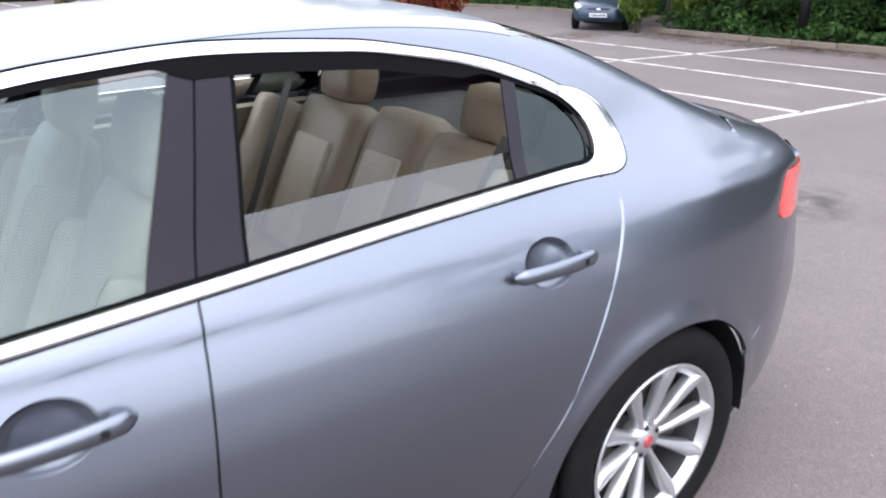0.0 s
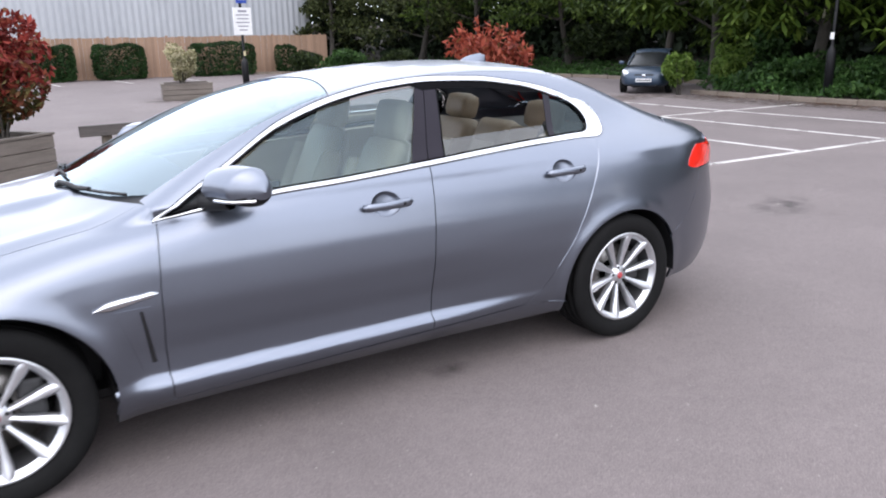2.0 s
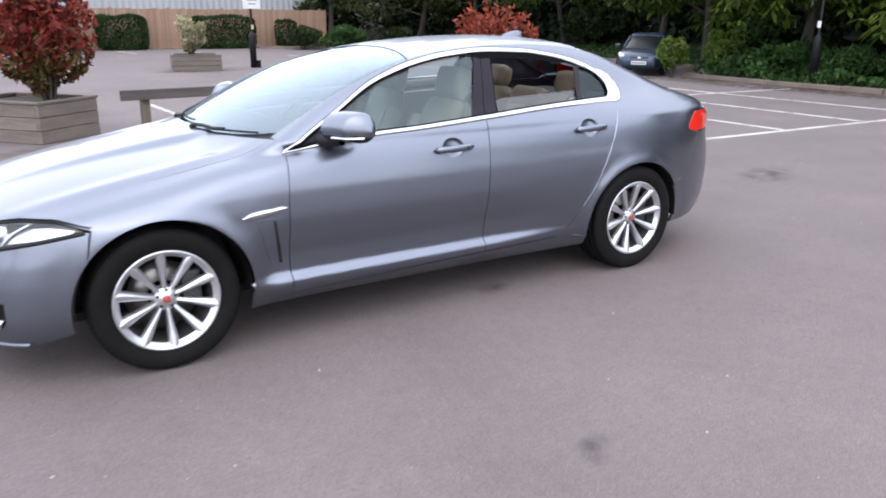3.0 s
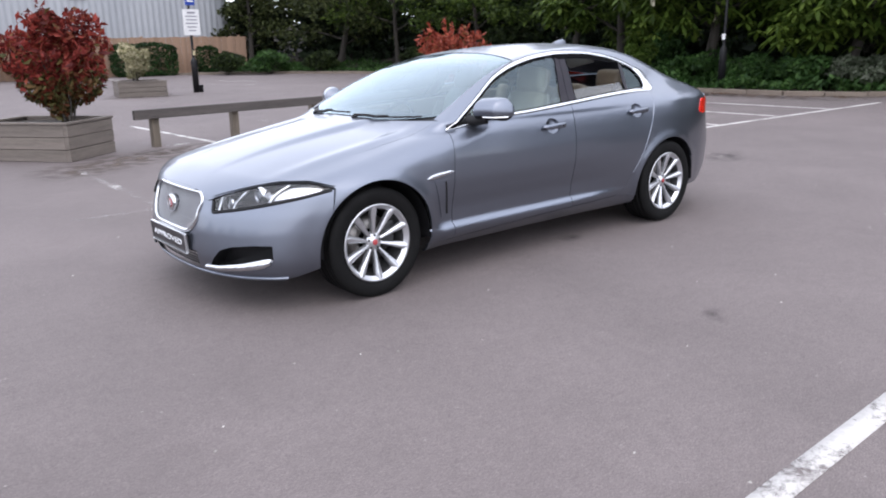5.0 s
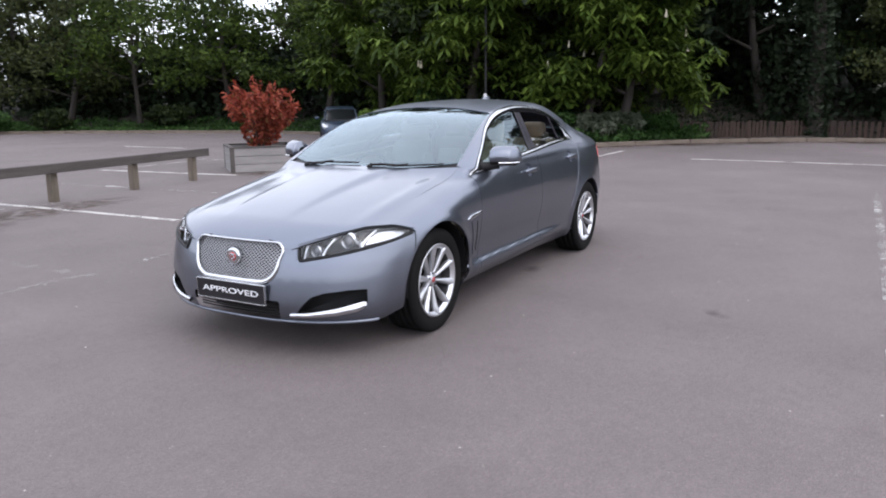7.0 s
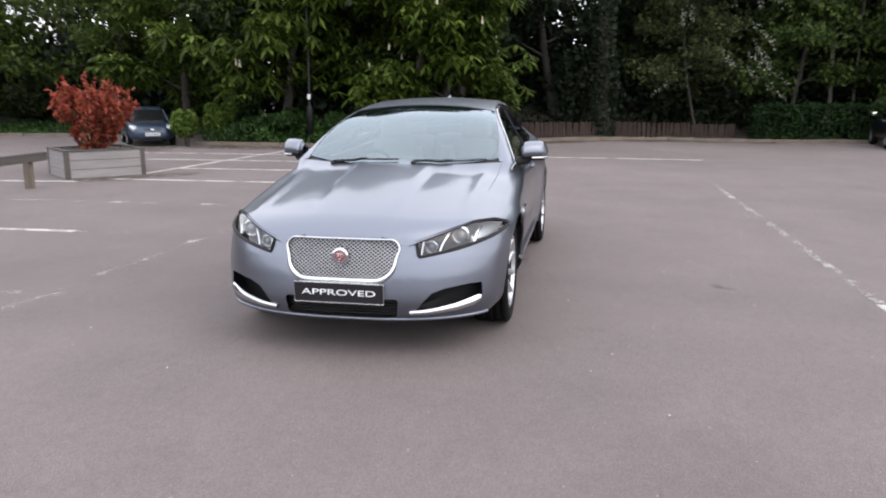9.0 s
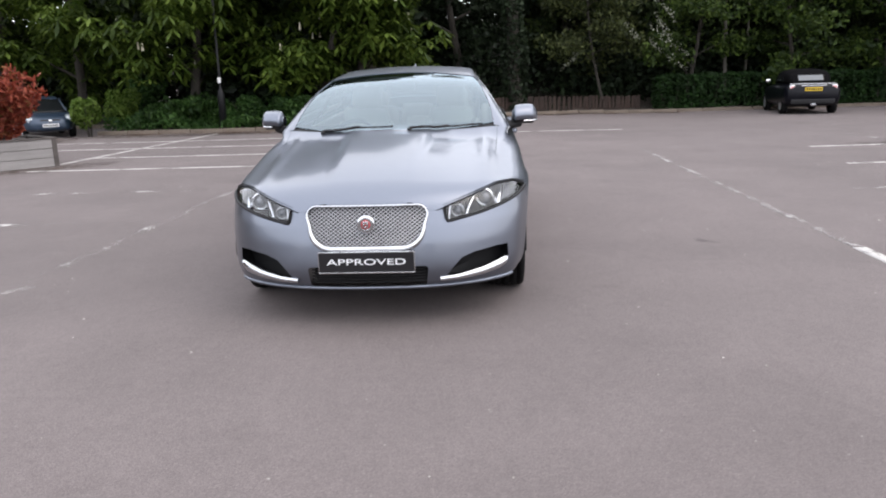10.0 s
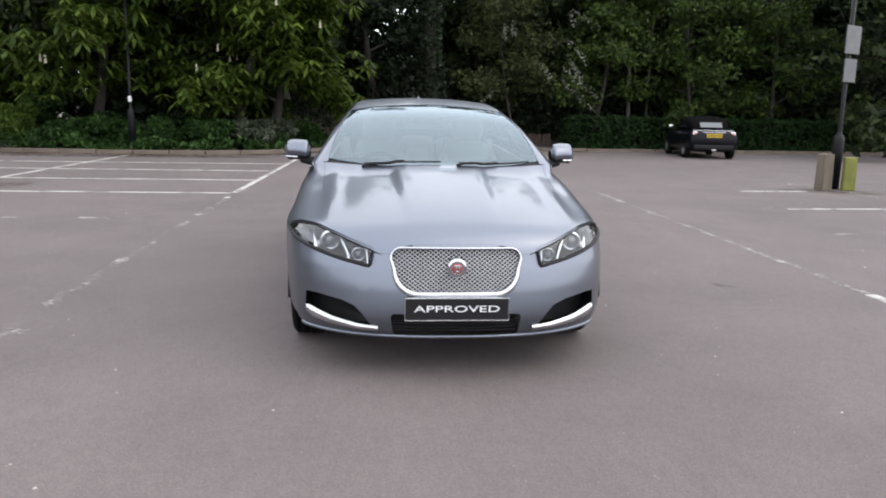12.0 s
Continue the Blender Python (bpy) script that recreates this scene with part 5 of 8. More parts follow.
def on_front(y, z):
    y, z = np.broadcast_arrays(np.asarray(y, float), np.asarray(z, float))
    r = bisect(lambda m: (m, y, z), np.full(y.shape, -1.35), np.full(y.shape, -2.7))
    return np.stack([r, y, z], -1)


def radial(P, py, pz):
    """Moves points to the skin along rays from the line y=py, z=pz, within their own cross-section."""
    d = P[..., 1:] - np.array([py, pz])
    d /= np.linalg.norm(d, axis=-1, keepdims=True)
    r = bisect(lambda m: (P[..., 0], py + d[..., 0] * m, pz + d[..., 1] * m), np.full(P.shape[:-1], 0.02), np.full(P.shape[:-1], 1.6))
    return np.stack([P[..., 0], py + d[..., 0] * r, pz + d[..., 1] * r], -1)


def planar(P, px):
    """Moves points to the skin along level rays from the upright line x=px, y=0."""
    d = P[..., :2] - np.array([px, 0.0])
    d /= np.linalg.norm(d, axis=-1, keepdims=True)
    r = bisect(lambda m: (px + d[..., 0] * m, d[..., 1] * m, P[..., 2]), np.full(P.shape[:-1], 0.05), np.full(P.shape[:-1], 1.9))
    return np.stack([px + d[..., 0] * r, d[..., 1] * r, P[..., 2]], -1)


def resample(P, n):
    P = np.asarray(P, float)
    s = np.concatenate([[0], np.cumsum(np.linalg.norm(np.diff(P, axis=0), axis=1))])
    t = np.linspace(0, s[-1], n)
    return np.stack([np.interp(t, s, P[:, k]) for k in range(P.shape[1])], -1)


def coons(bottom, top, left, right, nu, nv, p=1):
    """A patch from its four edges; left and right run from bottom to top."""
    b, t, l, r = resample(bottom, nu), resample(top, nu), resample(left, nv), resample(right, nv)
    u, v = np.linspace(0, 1, nu)[:, None, None], np.linspace(0, 1, nv)[None, :, None]
    ruled = (1 - v) * b[:, None] + v * t[:, None]
    return ruled + (1 - u) ** p * (l[None] - ruled[:1]) + u ** p * (r[None] - ruled[-1:])


def normals(P):
    n = np.cross(np.gradient(P, axis=0), np.gradient(P, axis=1))
    n /= np.linalg.norm(n, axis=-1, keepdims=True) + 1e-12
    q = P[P.shape[0] // 2, P.shape[1] // 2] - np.array([np.clip(P[P.shape[0] // 2, P.shape[1] // 2, 0], -1.2, 1.6), 0, 0.55])
    if (n[P.shape[0] // 2, P.shape[1] // 2] * q).sum() < 0:
        n = -n
    return n


def grid_faces(nu, nv):
    i, j = np.meshgrid(np.arange(nu - 1), np.arange(nv - 1), indexing="ij")
    a = (i * nv + j).ravel()
    return np.stack([a, a + nv, a + nv + 1, a + 1], -1)


def sheet(name, P, material, parent, side=1, gap=0.002, lift=0.0, thick=0.014, label="", edges="bnlr", hole=None):
    """A skin panel: a grid with turned-in rims. gap: half of the shut line on the edges named in edges (l, r: first and last row; b, n: first and last column)."""
    P = P.copy()
    N = normals(P)
    if gap:
        def pull(a, b):
            d = b - a
            return a + d / (np.linalg.norm(d, axis=-1, keepdims=True) + 1e-9) * gap
        if "l" in edges:
            P[0] = pull(P[0], P[1])
        if "r" in edges:
            P[-1] = pull(P[-1], P[-2])
        if "b" in edges:
            P[:, 0] = pull(P[:, 0], P[:, 1])
        if "n" in edges:
            P[:, -1] = pull(P[:, -1], P[:, -2])
    P = P + N * lift
    nu, nv = P.shape[:2]
    V, F = P.reshape(-1, 3).copy(), grid_faces(nu, nv)
    if hole:
        hit = hole[0](V)
        gone = hit[F].sum(1) >= 2
        rim = np.intersect1d(np.unique(F[gone].ravel()), np.unique(F[~gone].ravel()))
        V[rim] = hole[1](V[rim])
        F = F[~gone]
    idx = np.arange(nu * nv).reshape(nu, nv)
    ring = np.concatenate([idx[:-1, 0], idx[-1, :-1], idx[:0:-1, -1], idx[0, :0:-1]])
    low = (P - N * thick).reshape(-1, 3)[ring]
    k = np.arange(len(ring))
    V = np.concatenate([V, V[ring], low])
    base = nu * nv
    F = np.concatenate([F, np.stack([base + k, base + np.roll(k, -1), base + len(ring) + np.roll(k, -1), base + len(ring) + k], -1)])
    m = F[(len(F) - len(ring)) // 2]
    q = np.cross(V[m[2]] - V[m[0]], V[m[3]] - V[m[1]])
    if (q * N.reshape(-1, 3)[m[0]]).sum() < 0:
        F = F[:, ::-1]
    V = V * [1, side, 1]
    if side < 0:
        F = F[:, ::-1]
    return from_arrays(name, V, F, material, parent, smooth=True, label=label)


def both(P):
    """A centre patch whose second way starts at y = 0, made whole by its mirror image."""
    return np.concatenate([P[:, :0:-1] * [1, -1, 1], P], 1)


BELT = curve([-0.86, -0.8, -0.37, -0.11, 0.34, 0.77, 1.02, 1.24, 1.36, 1.40], [0.945, 0.952, 1.0, 1.010, 1.036, 1.062, 1.073, 1.079, 1.075, 1.073])
DLO_TOP = curve([-0.86, -0.73, -0.56, -0.285, 0.0, 0.23, 0.47, 0.75, 0.9, 1.09, 1.217, 1.33, 1.37, 1.395], [0.945, 1.022, 1.114, 1.258, 1.344, 1.381, 1.398, 1.388, 1.368, 1.332, 1.292, 1.240, 1.205, 1.155])
DOOR_FRONT = [(-0.862, 0.262), (-0.868, 0.31), (-0.874, 0.5), (-0.872, 0.71), (-0.86, 0.86), (-0.842, 0.945)]
DOOR_SPLIT = [(0.282, 0.297), (0.287, 0.5), (0.299, 0.75), (0.313, 0.92), (0.323, 1.032)]
DOOR_REAR = [(0.80, 0.303), (0.862, 0.325), (0.915, 0.362), (0.983, 0.440), (1.105, 0.620), (1.222, 0.850), (1.290, 0.99), (1.325, 1.062)]
DOOR_LOW = curve([-1.1, -0.88, -0.45, 0.07, 0.69, 0.85], [0.250, 0.262, 0.278, 0.294, 0.303, 0.304])
HOOD_SIDE = curve([-1.95, -1.6, -1.2, -0.9], [0.700, 0.715, 0.735, 0.745])
LAMP_LOW = curve([0.385, 0.426, 0.445, 0.5, 0.65, 0.78, 0.84, 0.875, 0.894], [0.637, 0.646, 0.580, 0.589, 0.617, 0.650, 0.670, 0.688, 0.702])
LAMP_TOP = curve([0.385, 0.45, 0.55, 0.65, 0.74, 0.81, 0.85, 0.875, 0.894], [0.640, 0.663, 0.696, 0.726, 0.744, 0.743, 0.731, 0.717, 0.705])
HOOD_LEAD = curve([0.0, 0.15, 0.24, 0.30, 0.345, 0.385], [0.694, 0.692, 0.685, 0.669, 0.642, 0.640])
ROOF_SIDE = curve([-0.97, -0.7, -0.4, -0.1, 0.2, 0.6, 1.0, 1.3, 1.6, 1.95], [0.742, 0.716, 0.664, 0.606, 0.570, 0.550, 0.548, 0.556, 0.582, 0.635])


def cubic(k):
    t = np.linspace(0, 1, 60)[:, None]
    k = np.array(k)
    return (1 - t) ** 3 * k[0] + 3 * t * (1 - t) ** 2 * k[1] + 3 * t * t * (1 - t) * k[2] + t ** 3 * k[3]


# outer edge of the side window's pointed rear end
WINDOW_TIP = cubic([(1.29, float(DLO_TOP(1.29))), (1.468, 1.240), (1.482, 1.070), (1.33, float(BELT(1.33)))])


def arch_line(xc, rx, rz, a0, a1, n=60):
    a = np.radians(np.linspace(a0, a1, n))
    return np.stack([xc - rx * np.cos(a), 0.335 + rz * np.sin(a)], -1)


F_ARCH, R_ARCH = (-1.4545, 0.398, 0.384), (1.4545, 0.396, 0.370)


def side_of(pts, n=None):
    p = np.array(pts, float)
    if n:
        p = resample(p, n)
    return on_side(p[:, 0], p[:, 1])


def hood_edge(n=60):
    x = np.linspace(-1.952, -0.88, n)
    return on_top(x, HOOD_SIDE(x))


def build_shell(car):
    # bonnet
    nv = 40
    ys = np.concatenate([np.linspace(0, 0.36, 22), np.linspace(0.375, 0.70, 22)])
    lead = np.where(ys < 0.385, HOOD_LEAD(ys), LAMP_TOP(ys))
    f = on_front(ys, lead)
    xr = -1.085 + 0.205 * (ys / 0.70) ** 2
    yr = ys / 0.70 * 0.745
    t = np.linspace(0, 1, 64)[:, None] ** 1.25
    X, Y = f[:, 0][None] * (1 - t) + xr[None] * t, f[:, 1][None] * (1 - t) + (yr[None] * (1 - t) + yr[None] * t) * t
    Y = ys[None] * (1 - t) + yr[None] * t
    P = on_top(X, Y)
    P[0] = f
    P[1, :, 2] = np.where(np.abs(P[1, :, 2] - f[:, 2]) < 0.2, P[1, :, 2], f[:, 2])
    sheet("bonnet", both(P), M_PAINT, car, gap=0.0006, label="grey-blue metallic bonnet with raised centre")
    # scuttle under the wipers
    ys = np.linspace(0, 0.74, 24)
    x0, x1 = -1.085 + 0.205 * (ys / 0.745) ** 2 - 0.01, -0.98 + 0.17 * (ys / 0.745) ** 2
    t = np.linspace(0, 1, 5)[:, None]
    sheet("scuttle", both(on_top(x0 + (x1 - x0) * t, np.broadcast_to(ys, (5, 24)))), M_DARK, car, gap=0, lift=-0.012, label="black scuttle panel")
    # screens and roof
    def span(x0, x1, nx, name, mat, lift, gap, label=""):
        s = np.linspace(0, 1, 26)
        t = np.linspace(0, 1, nx)[:, None]
        X = np.zeros((nx, 26))
        Y = np.zeros((nx, 26))
        for j, q in enumerate(s):
            xa, xb = x0(q), x1(q)
            X[:, j] = xa + (xb - xa) * t[:, 0]
            Y[:, j] = q * ROOF_SIDE(X[:, j])
        return sheet(name, both(on_top(X, Y)), mat, car, gap=gap, lift=lift, label=label, thick=0.006 if lift else 0.014)
    w0, w1 = (lambda q: -1.09 + 0.255 * q * q), (lambda q: 0.06 - 0.10 * q * q)
    r0, r1 = (lambda q: 1.26 - 0.06 * q * q), (lambda q: 1.985 - 0.06 * q * q)
    glass = span(w0, w1, 40, "windscreen", M_SCREEN, -0.004, 0.004, "clear curved windscreen")
    glass.visible_shadow = False
    span(w1, r0, 44, "roof", M_PAINT, 0.0, 0.0015)
    back = span(r0, r1, 30, "rear_screen", M_REARGLASS, -0.004, 0.004, "tinted rear screen")
    back.visible_shadow = False
    # boot lid
    s, t = np.linspace(0, 1, 24), np.linspace(0, 1, 30)[:, None]
    X = (1.985 - 0.06 * s * s)[None] * (1 - t) + (2.50 - 0.16 * s ** 2.5)[None] * t
    sheet("boot_lid", both(on_top(X, 0.635 * s[None] + 0 * X)), M_PAINT, car)
    # tail panel below the boot lid
    ys, t = np.linspace(0, 0.80, 30), np.linspace(0, 1, 24)[:, None]
    def on_rear(y, z):
        r = bisect(lambda m: (m, y, z), np.full(y.shape, 1.4), np.full(y.shape, 2.9))
        return np.stack([r, y, z], -1)
    top = 1.03 - 0.02 * (ys / 0.7) ** 2
    Z = 0.845 + (top - 0.845)[None] * t
    sheet("boot_face", both(on_rear(np.broadcast_to(ys * 0.86, Z.shape), Z)), M_PAINT, car)
    # rear bumper
    ang = np.linspace(0, 1, 44)
    P = np.zeros((44, 26, 3))
    zz = np.linspace(0.245, 0.842, 26)
    for j, z in enumerate(zz):
        xe = np.interp(z, [0.245, 0.335, 0.40, 0.45, 0.511, 0.575, 0.65, 0.75, 0.842], [1.84, 1.8425, 1.835, 1.82, 1.792, 1.90, 1.98, 2.05, 2.088])
        a = ang * math.atan2(on_side(np.array([xe]), np.array([z]))[0, 1], xe - 1.0)
        P[:, j] = np.stack([1.0 + np.cos(a), np.sin(a), np.full(44, z)], -1)
    P = planar(P, 1.0)
    sheet("rear_bumper", both(P.transpose(1, 0, 2)), M_PAINT, car)

    for s in (-1, 1):
        # front door, rear door
        df, ds, dr = side_of(DOOR_FRONT), side_of(DOOR_SPLIT), side_of(DOOR_REAR)
        def low(a, b):
            x = np.linspace(a, b, 20)
            return on_side(x, DOOR_LOW(x))
        def belt(a, b):
            x = np.linspace(a, b, 24)
            return on_side(x, BELT(x) - 0.003)
        def door(name, left, right, nu, hx, hz):
            b, t = low(left[0, 0], right[0, 0]), belt(left[-1, 0], right[-1, 0])
            b[0], b[-1], t[0], t[-1] = left[0], right[0], left[-1], right[-1]
            P = coons(b, t, left, right, nu, 64)

            def inside(V):
                return ((V[:, 0] - hx) / 0.070) ** 2 + ((V[:, 2] - hz - 0.004) / 0.052) ** 2 < 1

            def snap(V):
                u, w = (V[:, 0] - hx) / 0.070, (V[:, 2] - hz - 0.004) / 0.052
                r = np.hypot(u, w)
                return on_side(hx + 0.070 * u / r, hz + 0.004 + 0.052 * w / r)
            return sheet(name, radial(P, 0.0, 0.62), M_PAINT, car, s, gap=0.0022, hole=(inside, snap))
        d1 = door("front_door", df, ds, 80, 0.075, 0.898)
        d2 = door("rear_door", ds, dr, 80, 1.055, 0.936)
        for d, hx, hz in ((d1, 0.075, 0.898), (d2, 1.055, 0.936)):
            handle(d, hx, hz, s)
        # front wing
        ar = arch_line(*F_ARCH, 38, 180)
        bottom = np.concatenate([ar, [(-1.068, 0.245)], [(-0.862, 0.262)]])
        y = np.linspace(0.70, 0.893, 16)
        lamp_edge = on_front(y, LAMP_TOP(y))[::-1]
        a0 = side_of(ar[:1])
        left = np.concatenate([a0, lamp_edge])
        top = hood_edge()
        top = np.concatenate([lamp_edge[-1:], top[1:], df[-1:]])
        P = coons(side_of(bottom), top, left, df, 90, 40)
        wing = sheet("front_wing", wing_project(P), M_PAINT, car, s, gap=0.002, edges="blr")
        side_vent(wing, s)
        # bumper flank
        y = np.linspace(0.385, 0.893, 34)
        lamp_low = on_front(y, LAMP_LOW(y))
        top = np.concatenate([lamp_low, a0])
        aw = arch_line(*F_ARCH, 38, -12, 30)
        aw[:, 1] = np.maximum(aw[:, 1], 0.212)
        right = side_of(aw)[::-1]
        yb = np.linspace(0.385, 0.80, 20)
        bottom = np.concatenate([on_front(yb, np.full(20, 0.212)), right[:1]])
        zl = np.linspace(0.212, 0.637, 12)
        left = on_front(np.full(12, 0.385), zl)
        P = planar(coons(bottom, top, left, right, 84, 44), -1.2)
        fog_hole(P, car, s)
        # lamp
        head_lamp(car, s)
        # sill
        x = np.linspace(-1.066, 1.066, 60)
        zt = np.where(x < 0.84, DOOR_LOW(x) - 0.003, 0.304 - 0.03 * np.clip((x - 0.84) / 0.2, 0, 1))
        zt = np.where(x < -0.87, 0.256, zt)
        z = 0.198 + (zt - 0.198)[:, None] * np.linspace(0, 1, 8)[None]
        sheet("sill", on_side(np.broadcast_to(x[:, None], z.shape), z), M_PAINT, car, s, gap=0.0015)
        # rear quarter
        right = side_of([(1.7905, 0.511), (1.90, 0.575), (1.98, 0.65), (2.05, 0.75), (2.088, 0.84), (2.13, 0.91), (2.19, 0.985)])
        tx = np.linspace(1.325, 1.92, 24)
        crease = on_side(tx, 1.062 + 0.035 * np.clip((tx - 1.325) / 0.4, 0, 1))
        bx = np.linspace(1.95, 2.30, 10)
        outer = np.concatenate([side_of([(1.066, 0.274), (0.95, 0.290)]), dr, crease[1:], on_top(bx, np.full(10, 0.637)), right[::-1]])
        seg = np.concatenate([[0], np.cumsum(np.linalg.norm(np.diff(outer, axis=0), axis=1))])
        fine = resample(outer, 900)
        turn = np.maximum.accumulate(np.arctan2(fine[:, 2] - 0.335, 1.4545 - fine[:, 0])) + np.arange(900) * 1e-6
        th = np.interp(np.linspace(0, 1, 130), np.linspace(0, 1, 900), turn)
        rr = 1 / np.hypot(np.cos(th) / R_ARCH[1], np.sin(th) / R_ARCH[2])
        inner = on_side(1.4545 - rr * np.cos(th), 0.335 + rr * np.sin(th))
        O = np.stack([np.interp(th, turn, fine[:, k]) for k in range(3)], -1)
        v = np.linspace(0, 1, 40)[None, :, None]
        P = radial(inner[:, None] * (1 - v) + O[:, None] * v, 0.0, 0.62)
        P[:, -1] = O
        sheet("rear_quarter", P, M_PAINT, car, s, gap=0.0, edges="b")
        # cant rail and pillars above the side glass
        dx = np.linspace(-0.85, 1.28, 120)
        tip = WINDOW_TIP[:int(WINDOW_TIP[:, 0].argmax()) + 1] - [0.006, 0.004]
        low_ = np.concatenate([on_side(dx, DLO_TOP(dx) - 0.006), on_side(tip[1:, 0], tip[1:, 1])])
        rx = np.linspace(-0.875, 1.93, 120)
        up_ = on_top(rx, ROOF_SIDE(rx) - 0.010)
        l_ = np.stack([np.linspace(low_[0, k], up_[0, k], 16) for k in range(3)], -1)
        r_ = np.concatenate([low_[-1:], crease[5:], up_[-1:]])
        P = coons(low_, up_, l_, r_, 150, 18, 9)
        sheet("cant_rail", radial(P, 0.0, 0.80), M_PAINT, car, s, gap=0, lift=-0.0012, thick=0.003)
        # small body panel behind the tip of the side windows
        u, v = np.meshgrid(np.linspace(0, 1, 14), np.linspace(0, 1, 10), indexing="ij")
        px = 1.295 + 0.215 * u
        pz = 1.030 + (np.interp(px, [1.295, 1.36, 1.385, 1.51], [1.070, 1.080, 1.175, 1.160]) - 1.030) * v
        sheet("pillar_base", on_side(px, pz), M_PAINT, car, s, gap=0, lift=-0.0009, thick=0.003)
        side_glass(car, s, d1, d2)
        tail_lamp(car, s)
        mirror(d1, s)
        # wheel-arch liners
        for xc, r in ((-1.4545, 0.388), (1.4545, 0.380)):
            a = np.radians(np.linspace(-4, 184, 40))
            yy = np.array([0.90, 0.80, 0.55])
            V = np.stack([np.broadcast_to(xc - r * np.cos(a)[:, None], (40, 3)), np.broadcast_to(yy[None], (40, 3)) * s, np.broadcast_to(0.335 + r * np.sin(a)[:, None], (40, 3))], -1).reshape(-1, 3)
            from_arrays("arch_liner", V, grid_faces(40, 3), M_DARK, car, smooth=True)
            v, f = lathe_arrays([(0.0, 0), (r, 0)], 40)
            v[:, 2] = np.maximum(v[:, 2], -0.10)
            from_arrays("arch_inner", v + [xc, 0.55 * s, 0.335], f, M_DARK, car)
    # bumper centre
    nv = 46
    y = np.linspace(0, 0.385, 34)
    top = HOOD_LEAD(y)
    z = 0.212 + (top - 0.212)[:, None] * np.linspace(0, 1, nv)[None]
    P = on_front(np.broadcast_to(y[:, None], z.shape), z)
    grille_and_centre(both(P.transpose(1, 0, 2)), car)
    # floor pan
    box("floor_pan", (3.9, 1.3, 0.04), (0.05, 0, 0.25), M_DARK, car)


def wing_project(P):
    """Flank by level rays low down, turning to slanted ones towards the crest."""
    return radial(P, 0.34, 0.42)


def holed_sheet(name, P, inside, snap, material, parent, side=1, label=""):
    """A panel with an opening: drops the faces inside it and draws its rim onto the outline."""
    nu, nv = P.shape[:2]
    V = P.reshape(-1, 3).copy()
    F = grid_faces(nu, nv)
    hit = inside(V)
    keep = ~(hit[F].sum(1) >= 2)
    F2 = F[keep]
    gone = np.unique(F[~keep].ravel())
    rim = np.intersect1d(gone, np.unique(F2.ravel()))
    V[rim] = snap(V[rim])
    N = normals(P).reshape(-1, 3)
    q = np.cross(V[F2[0, 1]] - V[F2[0, 0]], V[F2[0, 3]] - V[F2[0, 0]])
    if (q * N[F2[0, 0]]).sum() < 0:
        F2 = F2[:, ::-1]
    V = V * [1, side, 1]
    if side < 0:
        F2 = F2[:, ::-1]
    used, inv = np.unique(F2.ravel(), return_inverse=True)
    return from_arrays(name, V[used], inv.reshape(-1, 4), material, parent, smooth=True, label=label)


def rounded_outline(w_top, w_low, z0, z1, r, n=14, r_low=None):
    """A closed outline in (y, z): a rounded trapezium, from its top centre round."""
    pts = []
    q = r_low or r
    for (cy, cz, a0, r) in ((w_top - r, z1 - r, 90, r), (w_low - q, z0 + q, 0, q)):
        a = np.radians(np.linspace(a0, a0 - 90, n))
        pts += [(cy + r * math.cos(t), cz + r * math.sin(t)) for t in a]
    right = np.array(pts)
    return np.concatenate([right, right[::-1] * [-1, 1]])


def point_in(poly, y, z):
    c = np.zeros(y.shape, bool)
    a, b = poly, np.roll(poly, -1, 0)
    for (y0, z0), (y1, z1) in zip(a, b):
        cross = ((z0 > z) != (z1 > z)) & (y < (y1 - y0) * (z - z0) / (z1 - z0 + 1e-12) + y0)
        c ^= cross
    return c


def nearest_on(poly, y, z):
    a, b = poly, np.roll(poly, -1, 0)
    best, out = np.full(y.shape, 1e9), np.zeros(y.shape + (2,))
    for p, q in zip(a, b):
        d = q - p
        t = np.clip(((y - p[0]) * d[0] + (z - p[1]) * d[1]) / (d @ d + 1e-12), 0, 1)
        c = p + t[:, None] * d
        e = (c[:, 0] - y) ** 2 + (c[:, 1] - z) ** 2
        m = e < best
        best[m], out[m] = e[m], c[m]
    return out


GRILLE = rounded_outline(0.336, 0.318, 0.446, 0.676, 0.055, r_low=0.120)
INTAKE = rounded_outline(0.335, 0.325, 0.228, 0.345, 0.02)


